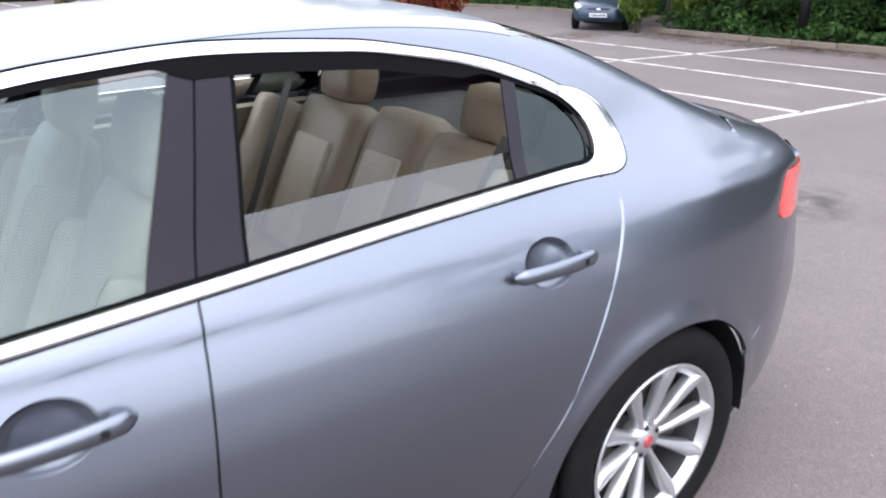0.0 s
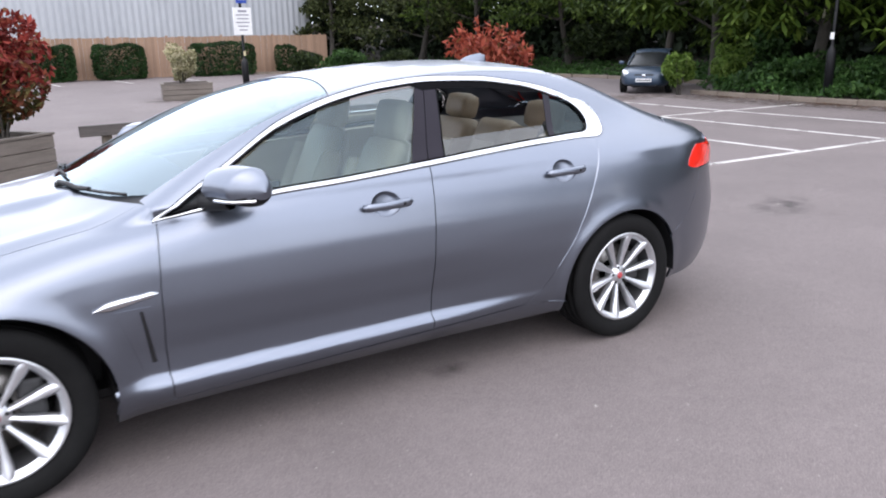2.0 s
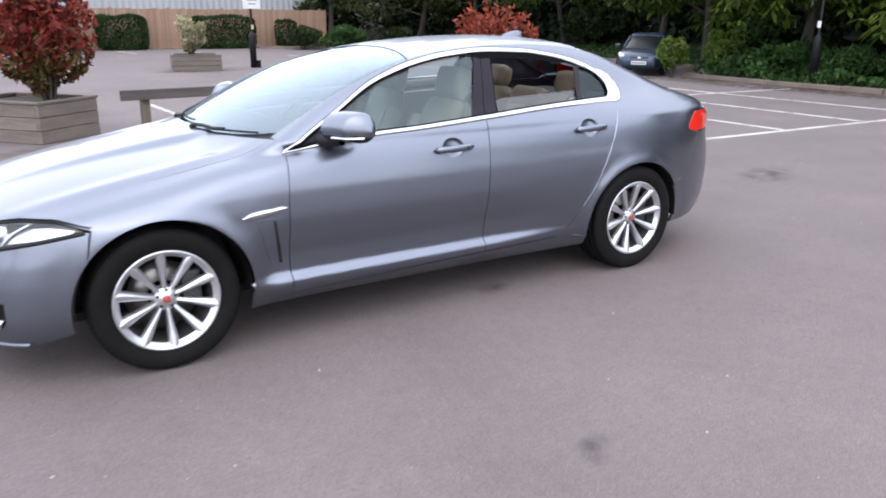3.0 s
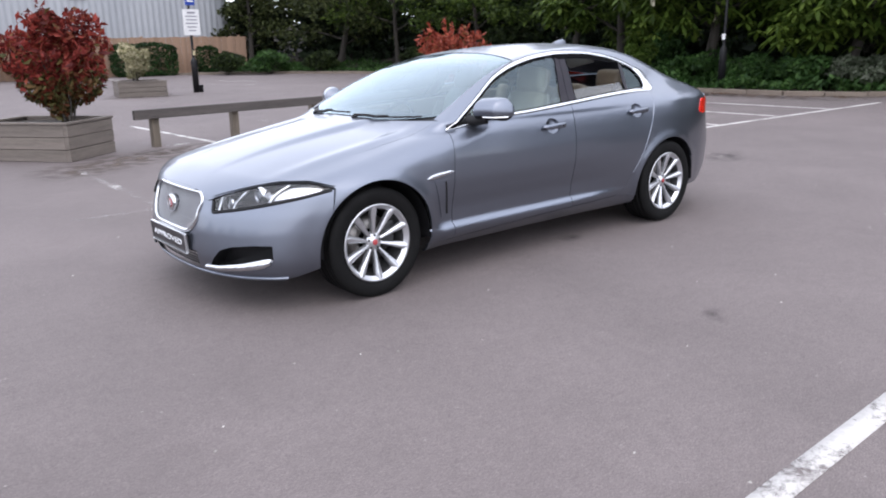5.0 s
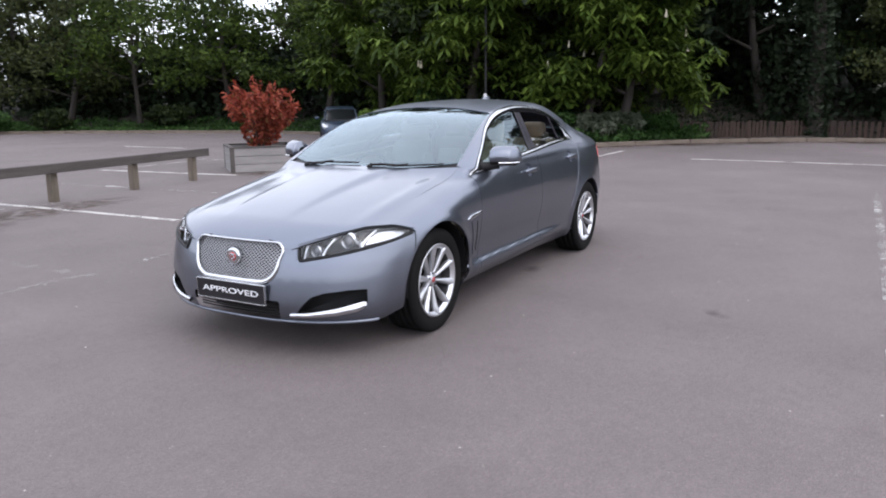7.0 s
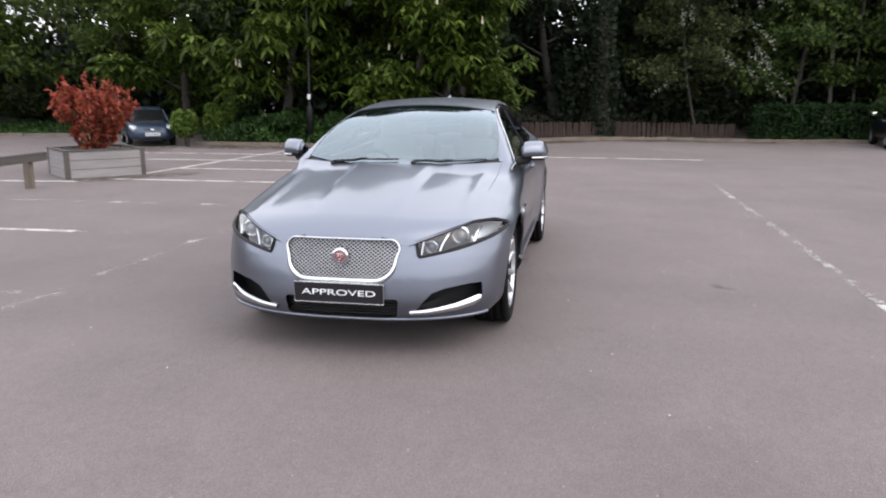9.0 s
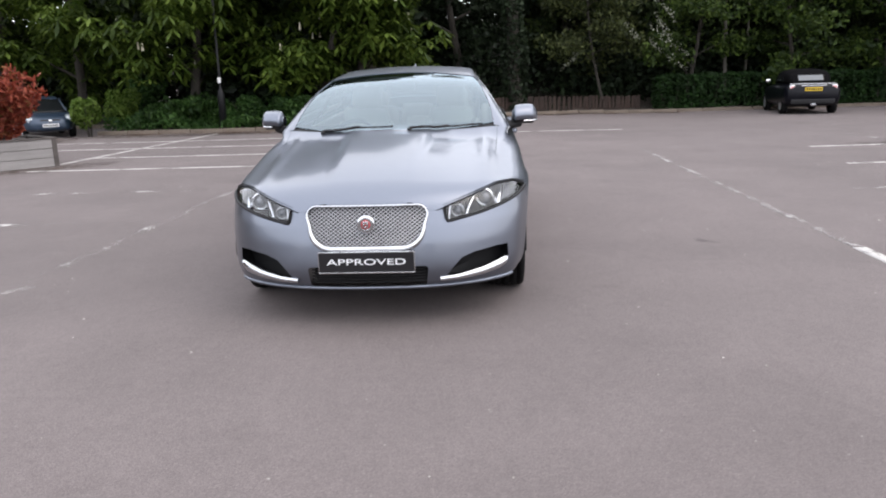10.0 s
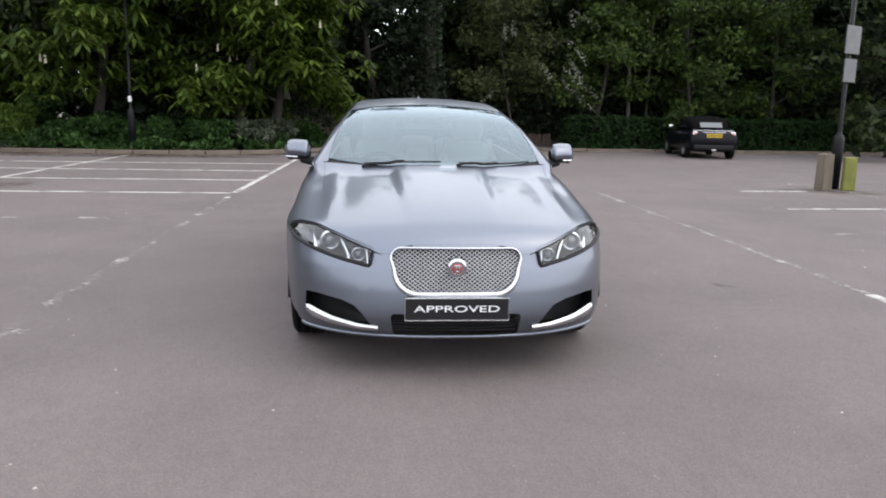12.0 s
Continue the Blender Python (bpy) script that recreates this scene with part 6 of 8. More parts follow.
def front_ring(poly, n, width, proud, name, material, parent, label=""):
    """A rounded trim ring that follows an outline on the nose."""
    p = resample(np.concatenate([poly, poly[:1]]), n + 1)[:-1]
    d = np.roll(p, -1, 0) - np.roll(p, 1, 0)
    nrm = np.stack([d[:, 1], -d[:, 0]], -1)
    nrm /= np.linalg.norm(nrm, axis=1, keepdims=True)
    if ((p - p.mean(0)) * nrm).sum() < 0:
        nrm = -nrm
    c = on_front(np.abs(p[:, 0]), p[:, 1])
    w = width(p) if callable(width) else np.full(n, width)
    rows = []
    for a in np.radians(np.arange(0, 360, 36)):
        off = nrm * (w[:, None] / 2 * math.cos(a))
        x = on_front(np.abs(p[:, 0] + off[:, 0]), np.clip(p[:, 1] + off[:, 1], 0.15, 0.74))[:, 0]
        rows.append(np.stack([x - proud * math.sin(a), p[:, 0] + off[:, 0], p[:, 1] + off[:, 1]], -1))
    V = np.stack(rows, 1)
    m = V.shape[1]
    i, j = np.meshgrid(np.arange(n), np.arange(m), indexing="ij")
    F = np.stack([i * m + j, ((i + 1) % n) * m + j, ((i + 1) % n) * m + (j + 1) % m, i * m + (j + 1) % m], -1).reshape(-1, 4)
    return from_arrays(name, V.reshape(-1, 3), F, material, parent, smooth=True, label=label)


def grille_and_centre(P, car):
    poly = [GRILLE, INTAKE]

    def inside(V):
        return point_in(poly[0], V[:, 1], V[:, 2]) | point_in(poly[1], V[:, 1], V[:, 2])

    def snap(V):
        a, b = nearest_on(poly[0], V[:, 1], V[:, 2]), nearest_on(poly[1], V[:, 1], V[:, 2])
        da, db = np.hypot(*(a - V[:, 1:]).T), np.hypot(*(b - V[:, 1:]).T)
        c = np.where((da < db)[:, None], a, b)
        q = on_front(np.abs(c[:, 0]), c[:, 1])
        return np.stack([q[:, 0], c[:, 0], c[:, 1]], -1)
    bumper = holed_sheet("front_bumper", P, inside, snap, M_PAINT, car, label="grey-blue bumper centre with grille opening")
    # grille
    g = new("grille")
    g.parent = car
    tagged(g, "chrome-framed grille with a fine silver mesh")
    front_ring(GRILLE, 120, lambda p: 0.010 + 0.023 * np.clip((0.665 - p[:, 1]) / 0.20, 0, 1), 0.012, "surround", M_CHROME, g, "polished chrome surround")
    back = resample(GRILLE, 90)
    V = np.concatenate([np.column_stack([np.full(90, -2.20), back]), [[-2.20, 0, 0.56]]])
    from_arrays("backing", V, np.array([(i, (i + 1) % 90, 90) for i in range(90)]), M_DARK, g)
    # mesh of crossed bars
    def bars(sign):
        out = []
        step = 0.0265
        for k in range(-26, 27):
            t = np.linspace(-0.22, 0.22, 40)
            y, z = k * step + t * 0.80, 0.561 + sign * t * 0.60
            ok = point_in(GRILLE, y, z)
            if ok.sum() < 3:
                continue
            y, z = y[ok], z[ok]
            x = on_front(np.abs(y), z)[:, 0] + 0.012
            out.append(tube_arrays(np.column_stack([x, y, z]), 0.0026, 6))
        return merge(*out)
    from_arrays("mesh", *merge(bars(1), bars(-1)), M_MESH, g, smooth=True, label="silver diamond mesh of fine bars")
    # round badge
    v, f = lathe_arrays([(0.0, 0.012), (0.028, 0.0115), (0.034, 0.013), (0.047, 0.012), (0.052, 0.004), (0.052, -0.03), (0, -0.03)], 40)
    b = from_arrays("badge", v[:, [1, 0, 2]] * [-1, 1, 1] + [-2.330, 0, 0.580], f, M_CHROME, g, smooth=True, label="round chrome badge with a red centre")
    v, f = lathe_arrays([(0.0, 0.0165), (0.015, 0.0155), (0.027, 0.0125), (0.027, 0.009)], 32)
    from_arrays("badge_face", v[:, [1, 0, 2]] * [-1, 1, 1] + [-2.330, 0, 0.580], f, M_RED_BADGE, b, smooth=True)
    bm = bmesh.new()
    for sy, sz, w, h, a in ((0, 0.012, 0.03, 0.012, 0), (0.010, -0.002, 0.010, 0.022, 0.3), (-0.010, -0.002, 0.010, 0.022, -0.3), (0, -0.016, 0.014, 0.012, 0)):
        add_box(bm, (0.006, w, h), (-2.346, sy, 0.580 + sz), Matrix.Rotation(a, 3, "X"), 0.003)
    part("badge_relief", bm, M_CHROME, b, "plain chrome relief")
    # lower intake
    k = new("lower_intake")
    k.parent = car
    tagged(k, "black lower air intake")
    V = np.concatenate([np.column_stack([np.full(len(INTAKE), -2.19), INTAKE]), [[-2.19, 0, 0.29]]])
    n = len(INTAKE)
    from_arrays("backing", V, np.array([(i, (i + 1) % n, n) for i in range(n)]), M_DARK, k)
    for z in (0.25, 0.268, 0.286, 0.304, 0.322):
        y = np.linspace(-0.32, 0.32, 30)
        from_arrays("slat", *tube_arrays(np.column_stack([on_front(np.abs(y), np.full(30, z))[:, 0] + 0.035, y, np.full(30, z)]), 0.0045, 6), M_DARK, k, smooth=True)
    # plate
    pl = new("show_plate")
    pl.parent = car
    tagged(pl, "black show plate with white APPROVED lettering")
    lean = Matrix.Rotation(radians(-4), 3, "Y")
    box("plate", (0.012, 0.52, 0.111), (-2.372, 0, 0.378), M_PLATE, pl, lean, 0.003)
    box("plinth", (0.05, 0.50, 0.09), (-2.345, 0, 0.378), M_DARK, pl, lean, 0.004)
    for size, at in (((0.016, 0.53, 0.006), (-2.374, 0, 0.3205)), ((0.016, 0.53, 0.004), (-2.372, 0, 0.4355)), ((0.016, 0.004, 0.116), (-2.373, 0.264, 0.378)), ((0.016, 0.004, 0.116), (-2.373, -0.264, 0.378))):
        box("plate_frame", size, at, M_SATIN, pl, lean, 0.001)
    txt = bpy.data.curves.new("lettering", "FONT")
    txt.body, txt.align_x, txt.align_y, txt.size, txt.extrude, txt.offset = "APPROVED", "CENTER", "CENTER", 0.073, 0.0012, 0.0
    txt.materials.append(M_PLATE_WHITE)
    to = new("lettering", txt)
    dg = bpy.context.evaluated_depsgraph_get()
    me = bpy.data.meshes.new_from_object(to.evaluated_get(dg))
    bpy.data.objects.remove(to)
    tob = new("lettering", me)
    tob.parent = pl
    w = max(v.co.x for v in me.vertices) - min(v.co.x for v in me.vertices)
    tob.matrix_world = Matrix.Translation((-2.3805, 0, 0.379)) @ Matrix.Rotation(radians(-4), 4, "Y") @ Matrix.Rotation(-math.pi / 2, 4, "Z") @ Matrix.Rotation(math.pi / 2, 4, "X") @ Matrix.Diagonal((0.435 / w, 0.66, 1, 1))
    # front splitter edge
    y = np.linspace(-0.80, 0.80, 80)
    c = on_front(np.abs(y), np.full(80, 0.222))
    from_arrays("lip", *tube_arrays(np.column_stack([c[:, 0] - 0.001, y, np.full(80, 0.218)]), 0.011, 8), M_PAINT, car, smooth=True, label="body-coloured lower bumper lip")


FOG = np.array([(0.42, 0.262), (0.55, 0.260), (0.68, 0.274), (0.765, 0.298), (0.782, 0.335), (0.778, 0.412), (0.71, 0.414), (0.59, 0.400), (0.52, 0.376), (0.475, 0.330)])


def fog_hole(P, car, s):
    def inside(V):
        return point_in(FOG, V[:, 1], V[:, 2]) & (V[:, 0] < -1.7)

    def snap(V):
        c = nearest_on(FOG, V[:, 1], V[:, 2])
        q = on_front(c[:, 0], c[:, 1])
        return q
    b = holed_sheet("bumper_flank", P, inside, snap, M_PAINT, car, s)
    pocket = new("fog_recess")
    pocket.parent = car
    tagged(pocket, "black bumper recess with a chrome blade")
    p = resample(np.concatenate([FOG, FOG[:1]]), 60)[:-1]
    c = on_front(p[:, 0], p[:, 1])
    d = c + np.array([0.10, -0.03, 0])
    V = np.concatenate([c, d, [d.mean(0)]]) * [1, s, 1]
    n = len(c)
    F = [(i, (i + 1) % n, n + (i + 1) % n, n + i) for i in range(n)]
    from_arrays("pocket", V, np.array(F), M_DARK, pocket)
    from_arrays("pocket_back", V[n:], np.array([(i, (i + 1) % n, n) for i in range(n)]), M_DARK, pocket)
    # chrome blade along the lower edge
    t = np.linspace(0, 1, 40)
    yc = 0.400 + (0.778 - 0.400) * t
    zc = np.interp(yc, [0.400, 0.50, 0.64, 0.735, 0.778], [0.264, 0.268, 0.286, 0.308, 0.324])
    h = 0.017 + 0.021 * np.clip(t, 0, 1) ** 1.3 * np.clip((1 - t) / 0.10, 0, 1) ** 0.5
    rows = []
    for a in np.radians(np.arange(0, 360, 30)):
        z = zc + h * math.cos(a) * 0.8
        x = on_front(yc, z)[:, 0]
        rows.append(np.stack([x - 0.012 * math.sin(a) - 0.006 + 0.32 * h * math.cos(a), yc, z], -1))
    V = np.stack(rows, 1)
    m = V.shape[1]
    i, j = np.meshgrid(np.arange(39), np.arange(m), indexing="ij")
    F = np.stack([i * m + j, (i + 1) * m + j, (i + 1) * m + (j + 1) % m, i * m + (j + 1) % m], -1).reshape(-1, 4)
    from_arrays("blade", V.reshape(-1, 3) * [1, s, 1], F, M_CHROME, pocket, smooth=True, label="chrome blade trim")


def head_lamp(car, s):
    e = new("headlamp")
    e.parent = car
    tagged(e, "slim swept headlamp with twin round projectors under a clear cover")
    y = np.concatenate([np.linspace(0.426, 0.446, 5), np.linspace(0.455, 0.80, 32), np.linspace(0.81, 0.890, 16)])
    t = np.linspace(0, 1, 14)
    z = LAMP_LOW(y)[:, None] * (1 - t) + LAMP_TOP(y)[:, None] * t
    P = on_front(np.broadcast_to(y[:, None], z.shape), z)
    cover = sheet("cover", P, M_LENS, e, s, gap=0.003, lift=-0.002, thick=0.01, label="clear polycarbonate cover")
    cover.visible_shadow = False
    B = P.copy()
    B[:, 1:-1] += np.array([0.075, -0.045, 0])[None, None] * (np.sin(np.pi * t[1:-1]) ** 0.4)[None, :, None]
    sheet("housing", B, M_LAMP_DARK, e, s, gap=0.001, lift=-0.012, thick=0.002)
    # dark lower rim
    n = len(y)
    low = P[:, 0]
    from_arrays("rim", *tube_arrays(low * [1, s, 1], 0.010, 8), M_DARK, e, smooth=True)
    top = P[:, -1]
    from_arrays("rim", *tube_arrays(top * [1, s, 1], 0.004, 8), M_DARK, e, smooth=True)
    for yc, zc, r in ((0.660, 0.678, 0.047), (0.510, 0.625, 0.034)):
        c = on_front(np.array([yc]), np.array([zc]))[0]
        v, f = lathe_arrays([(0.0, 0.030), (r * 0.35, 0.028), (r * 0.62, 0.018), (r * 0.72, 0.0)], 28)
        lens = from_arrays("projector", v[:, [1, 0, 2]] * [-1, 1, 1] + (c + [0.062, -0.012, 0]) * [1, s, 1], f, M_PROJ, e, smooth=True, label="glass projector lens")
        v, f = lathe_arrays([(r * 0.72, 0.002), (r * 0.80, 0.020), (r * 1.0, 0.024), (r * 1.16, 0.012), (r * 1.16, -0.03)], 32)
        from_arrays("bezel", v[:, [1, 0, 2]] * [-1, 1, 1] + (c + [0.062, -0.012, 0]) * [1, s, 1], f, M_CHROME, e, smooth=True)
    # bright fins: J-shaped running lights and the outer reflector
    def fin(y0, y1, lift, width, name, mat):
        tt = np.linspace(0.08, 0.92, 12)
        yc = y0 + (y1 - y0) * tt ** 1.5
        zc = LAMP_LOW(yc) * (1 - tt) + LAMP_TOP(yc) * tt
        c = on_front(yc, zc) + np.array([lift, -lift * 0.4, 0])
        a, b = c + [0, -width / 2, 0], c + [0.004, width / 2, 0]
        V = np.concatenate([a, b, a + [0.02, 0, 0], b + [0.02, 0, 0]]) * [1, s, 1]
        k = np.arange(11)
        F = np.concatenate([np.stack([k, k + 1, k + 13, k + 12], -1), np.stack([k, k + 24, k + 25, k + 1], -1), np.stack([k + 12, k + 13, k + 37, k + 36], -1)])
        from_arrays(name, V, F, mat, e, smooth=True)
    fin(0.552, 0.606, 0.016, 0.026, "light_guide", M_CHROME)
    fin(0.458, 0.468, 0.016, 0.016, "light_guide", M_CHROME)
    fin(0.725, 0.765, 0.014, 0.036, "light_guide", M_CHROME)
    yy = np.linspace(0.755, 0.872, 16)
    tt = np.linspace(0.18, 0.86, 8)
    z = LAMP_LOW(yy)[:, None] * (1 - tt) + LAMP_TOP(yy)[:, None] * tt
    P2 = on_front(np.broadcast_to(yy[:, None], z.shape), z)
    sheet("reflector", P2, M_REFLECTOR, e, s, gap=0, lift=-0.020, thick=0.002, label="silver outer reflector")


M_PROJ = plain("projector glass", (0.10, 0.11, 0.13), 0.03, 0.0, 1.0)


def handle(door, x, z, s):
    c = on_side(np.array([x]), np.array([z]))[0]
    h = new("door_handle")
    h.parent = door
    tagged(h, "body-coloured pull handle over a scooped cup")
    # scooped cup: a shallow dish let into the skin
    a = np.linspace(0, 2 * np.pi, 33)[:-1]
    rows = []
    for r, d in ((1.07, -0.0015), (0.96, -0.004), (0.86, -0.014), (0.6, -0.021), (0.01, -0.023)):
        px, pz = x + 0.070 * r * np.cos(a), z + 0.004 + 0.052 * r * np.sin(a)
        q = on_side(px, pz)
        q[:, 1] += d
        rows.append(q)
    V = np.stack(rows, 0)
    m = 32
    F = [(i * m + j, i * m + (j + 1) % m, (i + 1) * m + (j + 1) % m, (i + 1) * m + j) for i in range(4) for j in range(m)]
    from_arrays("cup", V.reshape(-1, 3) * [1, s, 1], np.array(F), M_PAINT, h, smooth=True)
    # grip
    t = np.linspace(0, 1, 24)
    px = x - 0.118 + 0.236 * t
    q = on_side(px, np.full(24, z + 0.002) + 0.004 * t)
    q[:, 1] += 0.020 + 0.014 * np.sin(np.pi * t) ** 0.7
    prof = np.clip(np.minimum(t, 1 - t) / 0.08, 0.05, 1) ** 0.5
    ring = []
    for b in np.radians(np.arange(0, 360, 30)):
        ring.append(q + np.stack([0 * t, 0.011 * prof * math.cos(b), 0.0165 * prof * (1 + 0.15 * t) * math.sin(b)], -1))
    V = np.stack(ring, 1)
    m = 12
    i, j = np.meshgrid(np.arange(23), np.arange(m), indexing="ij")
    F = np.stack([i * m + j, (i + 1) * m + j, (i + 1) * m + (j + 1) % m, i * m + (j + 1) % m], -1).reshape(-1, 4)
    from_arrays("grip", V.reshape(-1, 3) * [1, s, 1], F, M_PAINT, h, smooth=True)
    k = q[18]
    box("key_button", (0.014, 0.004, 0.014), (k[0], (k[1] + 0.010) * s, k[2]), M_DARK, h, bevel=0.003)
    for tt in (1, 22):
        w = q[tt]
        box("pivot", (0.026, 0.034, 0.020), (w[0] + (0.012 if tt == 1 else -0.012), (w[1] - 0.014) * s, w[2]), M_PAINT, h, bevel=0.006)


def side_vent(wing, s):
    t = np.linspace(0, 1, 26)
    x = -1.108 + 0.222 * t
    zc = 0.678 + 0.028 * t
    h = 0.012 * np.clip(t / 0.2, 0.15, 1) * np.clip((1 - t) / 0.10, 0.12, 1) ** 0.7 + 0.005 * np.sin(np.pi * np.clip(t * 1.4, 0, 1))
    ring = []
    for b in np.radians(np.arange(0, 360, 30)):
        q = on_side(x, zc + h * np.sin(b))
        q[:, 1] += 0.004 + 0.008 * math.cos(b)
        ring.append(q)
    V = np.stack(ring, 1)
    i, j = np.meshgrid(np.arange(25), np.arange(12), indexing="ij")
    F = np.stack([i * 12 + j, (i + 1) * 12 + j, (i + 1) * 12 + (j + 1) % 12, i * 12 + (j + 1) % 12], -1).reshape(-1, 4)
    e = new("side_vent")
    e.parent = wing
    tagged(e, "chrome blade over a slim body-coloured vent panel")
    from_arrays("blade", V.reshape(-1, 3) * [1, s, 1], F, M_CHROME, e, smooth=True, label="chrome blade")
    # vent panel: a raised wedge under the blade with a dark slot
    u, v = np.meshgrid(np.linspace(0, 1, 8), np.linspace(0, 1, 14), indexing="ij")
    zz = 0.660 - 0.245 * v
    xx = (-1.040 + 0.075 * v ** 0.9) * (1 - u) + (-0.915 + 0.012 * v) * u
    P = on_side(xx, zz)
    sheet("panel", P, M_PAINT, e, s, gap=0, lift=0.004, thick=0.006)
    xx = (-0.956 + 0.028 * v) * (1 - u) + (-0.944 + 0.034 * v) * u
    sheet("slot", on_side(xx, 0.648 - 0.215 * v), M_DARK, e, s, gap=0, lift=0.0055, thick=0.002)


def side_glass(car, s, d1, d2):
    def strip(name, la, ra, lo, hi, mat, parent, lift, label="", n=30):
        """A sheet between two slanted uprights (x at foot, x at head) and two height curves."""
        v = np.linspace(0, 1, 14)[None]
        u = np.linspace(0, 1, n)[:, None]
        x = (la[0] * (1 - u) + ra[0] * u) * (1 - v) + (la[1] * (1 - u) + ra[1] * u) * v
        z = lo(x) * (1 - v) + hi(x) * v
        ob = sheet(name, on_side(x, z), mat, parent, s, gap=0, lift=lift, thick=0.004, label=label)
        return ob
    lo, hi = (lambda x: BELT(x) + 0.006), (lambda x: np.maximum(DLO_TOP(x) - 0.030, BELT(x) + 0.008))
    strip("side_window", (-0.765, -0.66), (0.285, 0.42), lo, hi, M_GLASS, d1, -0.012, "clear side window glass", 60).visible_shadow = False
    half = (lambda x: BELT(x) + 0.092 - 0.02 * (x - 0.4))
    strip("side_window", (0.408, 0.44), (1.055, 1.075), lo, half, M_REARGLASS, d2, -0.016, "side window glass wound partly down").visible_shadow = False
    strip("quarter_light", (1.08, 1.147), (1.345, 1.30), lo, hi, M_QUARTER, d2, -0.012, "fixed quarter window").visible_shadow = False
    strip("pillar_trim", (0.243, 0.385), (0.325, 0.430), lo, hi, M_GLOSSBLACK, d1, -0.004, "gloss dark pillar trim", 8)
    strip("pillar_trim", (0.329, 0.434), (0.413, 0.496), lo, hi, M_GLOSSBLACK, d2, -0.004, "gloss dark pillar trim", 8)
    strip("pillar_backing", (0.305, 0.408), (0.352, 0.458), lo, hi, M_SEAL, car, -0.014, "black pillar backing", 6)
    strip("window_channel", (0.411, 0.494), (0.422, 0.505), lo, hi, M_SEAL, d2, -0.006, "black window channel", 6)
    strip("divider", (1.046, 1.112), (1.084, 1.150), lo, hi, M_GLOSSBLACK, d2, -0.003, "dark window divider", 6)
    # bright surround, with the black seal inside it
    def edge(height, x, drop):
        return np.stack([x, height(x) + drop], -1)
    xs, xb, xt, xk = np.linspace(-0.855, 1.20, 220), np.linspace(1.27, -0.855, 200), np.linspace(1.20, 1.29, 10), np.linspace(1.33, 1.27, 8)
    tail = np.concatenate([edge(DLO_TOP, xt, 0)[:-1], WINDOW_TIP, edge(BELT, xk, 0)[1:]])
    up_w = np.interp(xs, [-0.86, -0.6, 1.0, 1.20], [0.011, 0.015, 0.019, 0.028])
    low_w = np.interp(xb, [-0.86, -0.55, 0.0, 1.27], [0.005, 0.012, 0.016, 0.020])
    tail_in = cubic([(1.20, DLO_TOP(1.20) - 0.026), (1.345, 1.228), (1.378, 1.105), (1.27, BELT(1.27) + 0.020)])
    loop = np.concatenate([edge(DLO_TOP, xs, 0), resample(tail, 90)[1:-1], edge(BELT, xb, 0)])
    inner = np.concatenate([edge(DLO_TOP, xs, -up_w), resample(tail_in, 90)[1:-1], edge(BELT, xb, low_w)])
    w = np.linalg.norm(inner - loop, axis=1)
    nin = (inner - loop) / w[:, None]

    def band(a, b, lift, bulge, name, mat, label):
        rows = []
        for k, t in enumerate(np.linspace(0, 1, 6)):
            q = loop + nin * (a + (b - a) * t)[:, None]
            P = on_side(q[:, 0], q[:, 1])
            P[:, 1] += lift + bulge * math.sin(math.pi * t)
            rows.append(P)
        V = np.stack(rows, 1)
        n, m = V.shape[:2]
        i, j = np.meshgrid(np.arange(n), np.arange(m - 1), indexing="ij")
        F = np.stack([i * m + j, ((i + 1) % n) * m + j, ((i + 1) % n) * m + j + 1, i * m + j + 1], -1).reshape(-1, 4)
        return from_arrays(name, V.reshape(-1, 3) * [1, s, 1], F if s > 0 else F[:, ::-1], mat, car, smooth=True, label=label)
    band(w * 0 - 0.003, w * 0.92, 0.001, 0.005, "window_surround", M_BRIGHT, "bright chrome side window surround")
    band(np.where((nin[:, 1] < 0) & (loop[:, 0] > 0.5), -0.030, 0.0), w * 0 + 0.003, -0.0030, 0.0, "rail_backing", M_PAINT, "")
    band(w * 0 - 0.0065, w * 0 - 0.0025, 0.0006, 0.0, "roof_seal", M_SEAL, "thin black seal outside the surround")
    band(w, w + np.where(nin[:, 1] > 0.3, 0.006, np.interp(loop[:, 0], [0.36, 0.42, 1.0, 1.06], [0.012, 0.036, 0.030, 0.010])), -0.003, 0.0, "window_seal", M_SEAL, "black window seal")


def tail_lamp(car, s):
    z = np.linspace(0.846, 0.972, 18)
    t = np.linspace(0, 1, 26)[:, None]
    x0 = np.interp(z, [0.846, 0.858, 0.87, 0.90, 0.95, 0.972], [2.05, 1.985, 1.955, 1.965, 2.03, 2.075])
    a0 = np.arctan2(on_side(x0, z)[:, 1], x0 - 1.0)
    a1 = math.atan2(0.52, 1.5)
    a = a0[None] * (1 - t) + a1 * t
    G = np.stack([1.0 + np.cos(a), np.sin(a), np.broadcast_to(z[None], a.shape)], -1)
    P = planar(G, 1.0)
    e = sheet("tail_lamp", P, M_RED_LENS, car, s, gap=0.001, lift=0.004, thick=0.012, label="red wrap-round tail lamp")


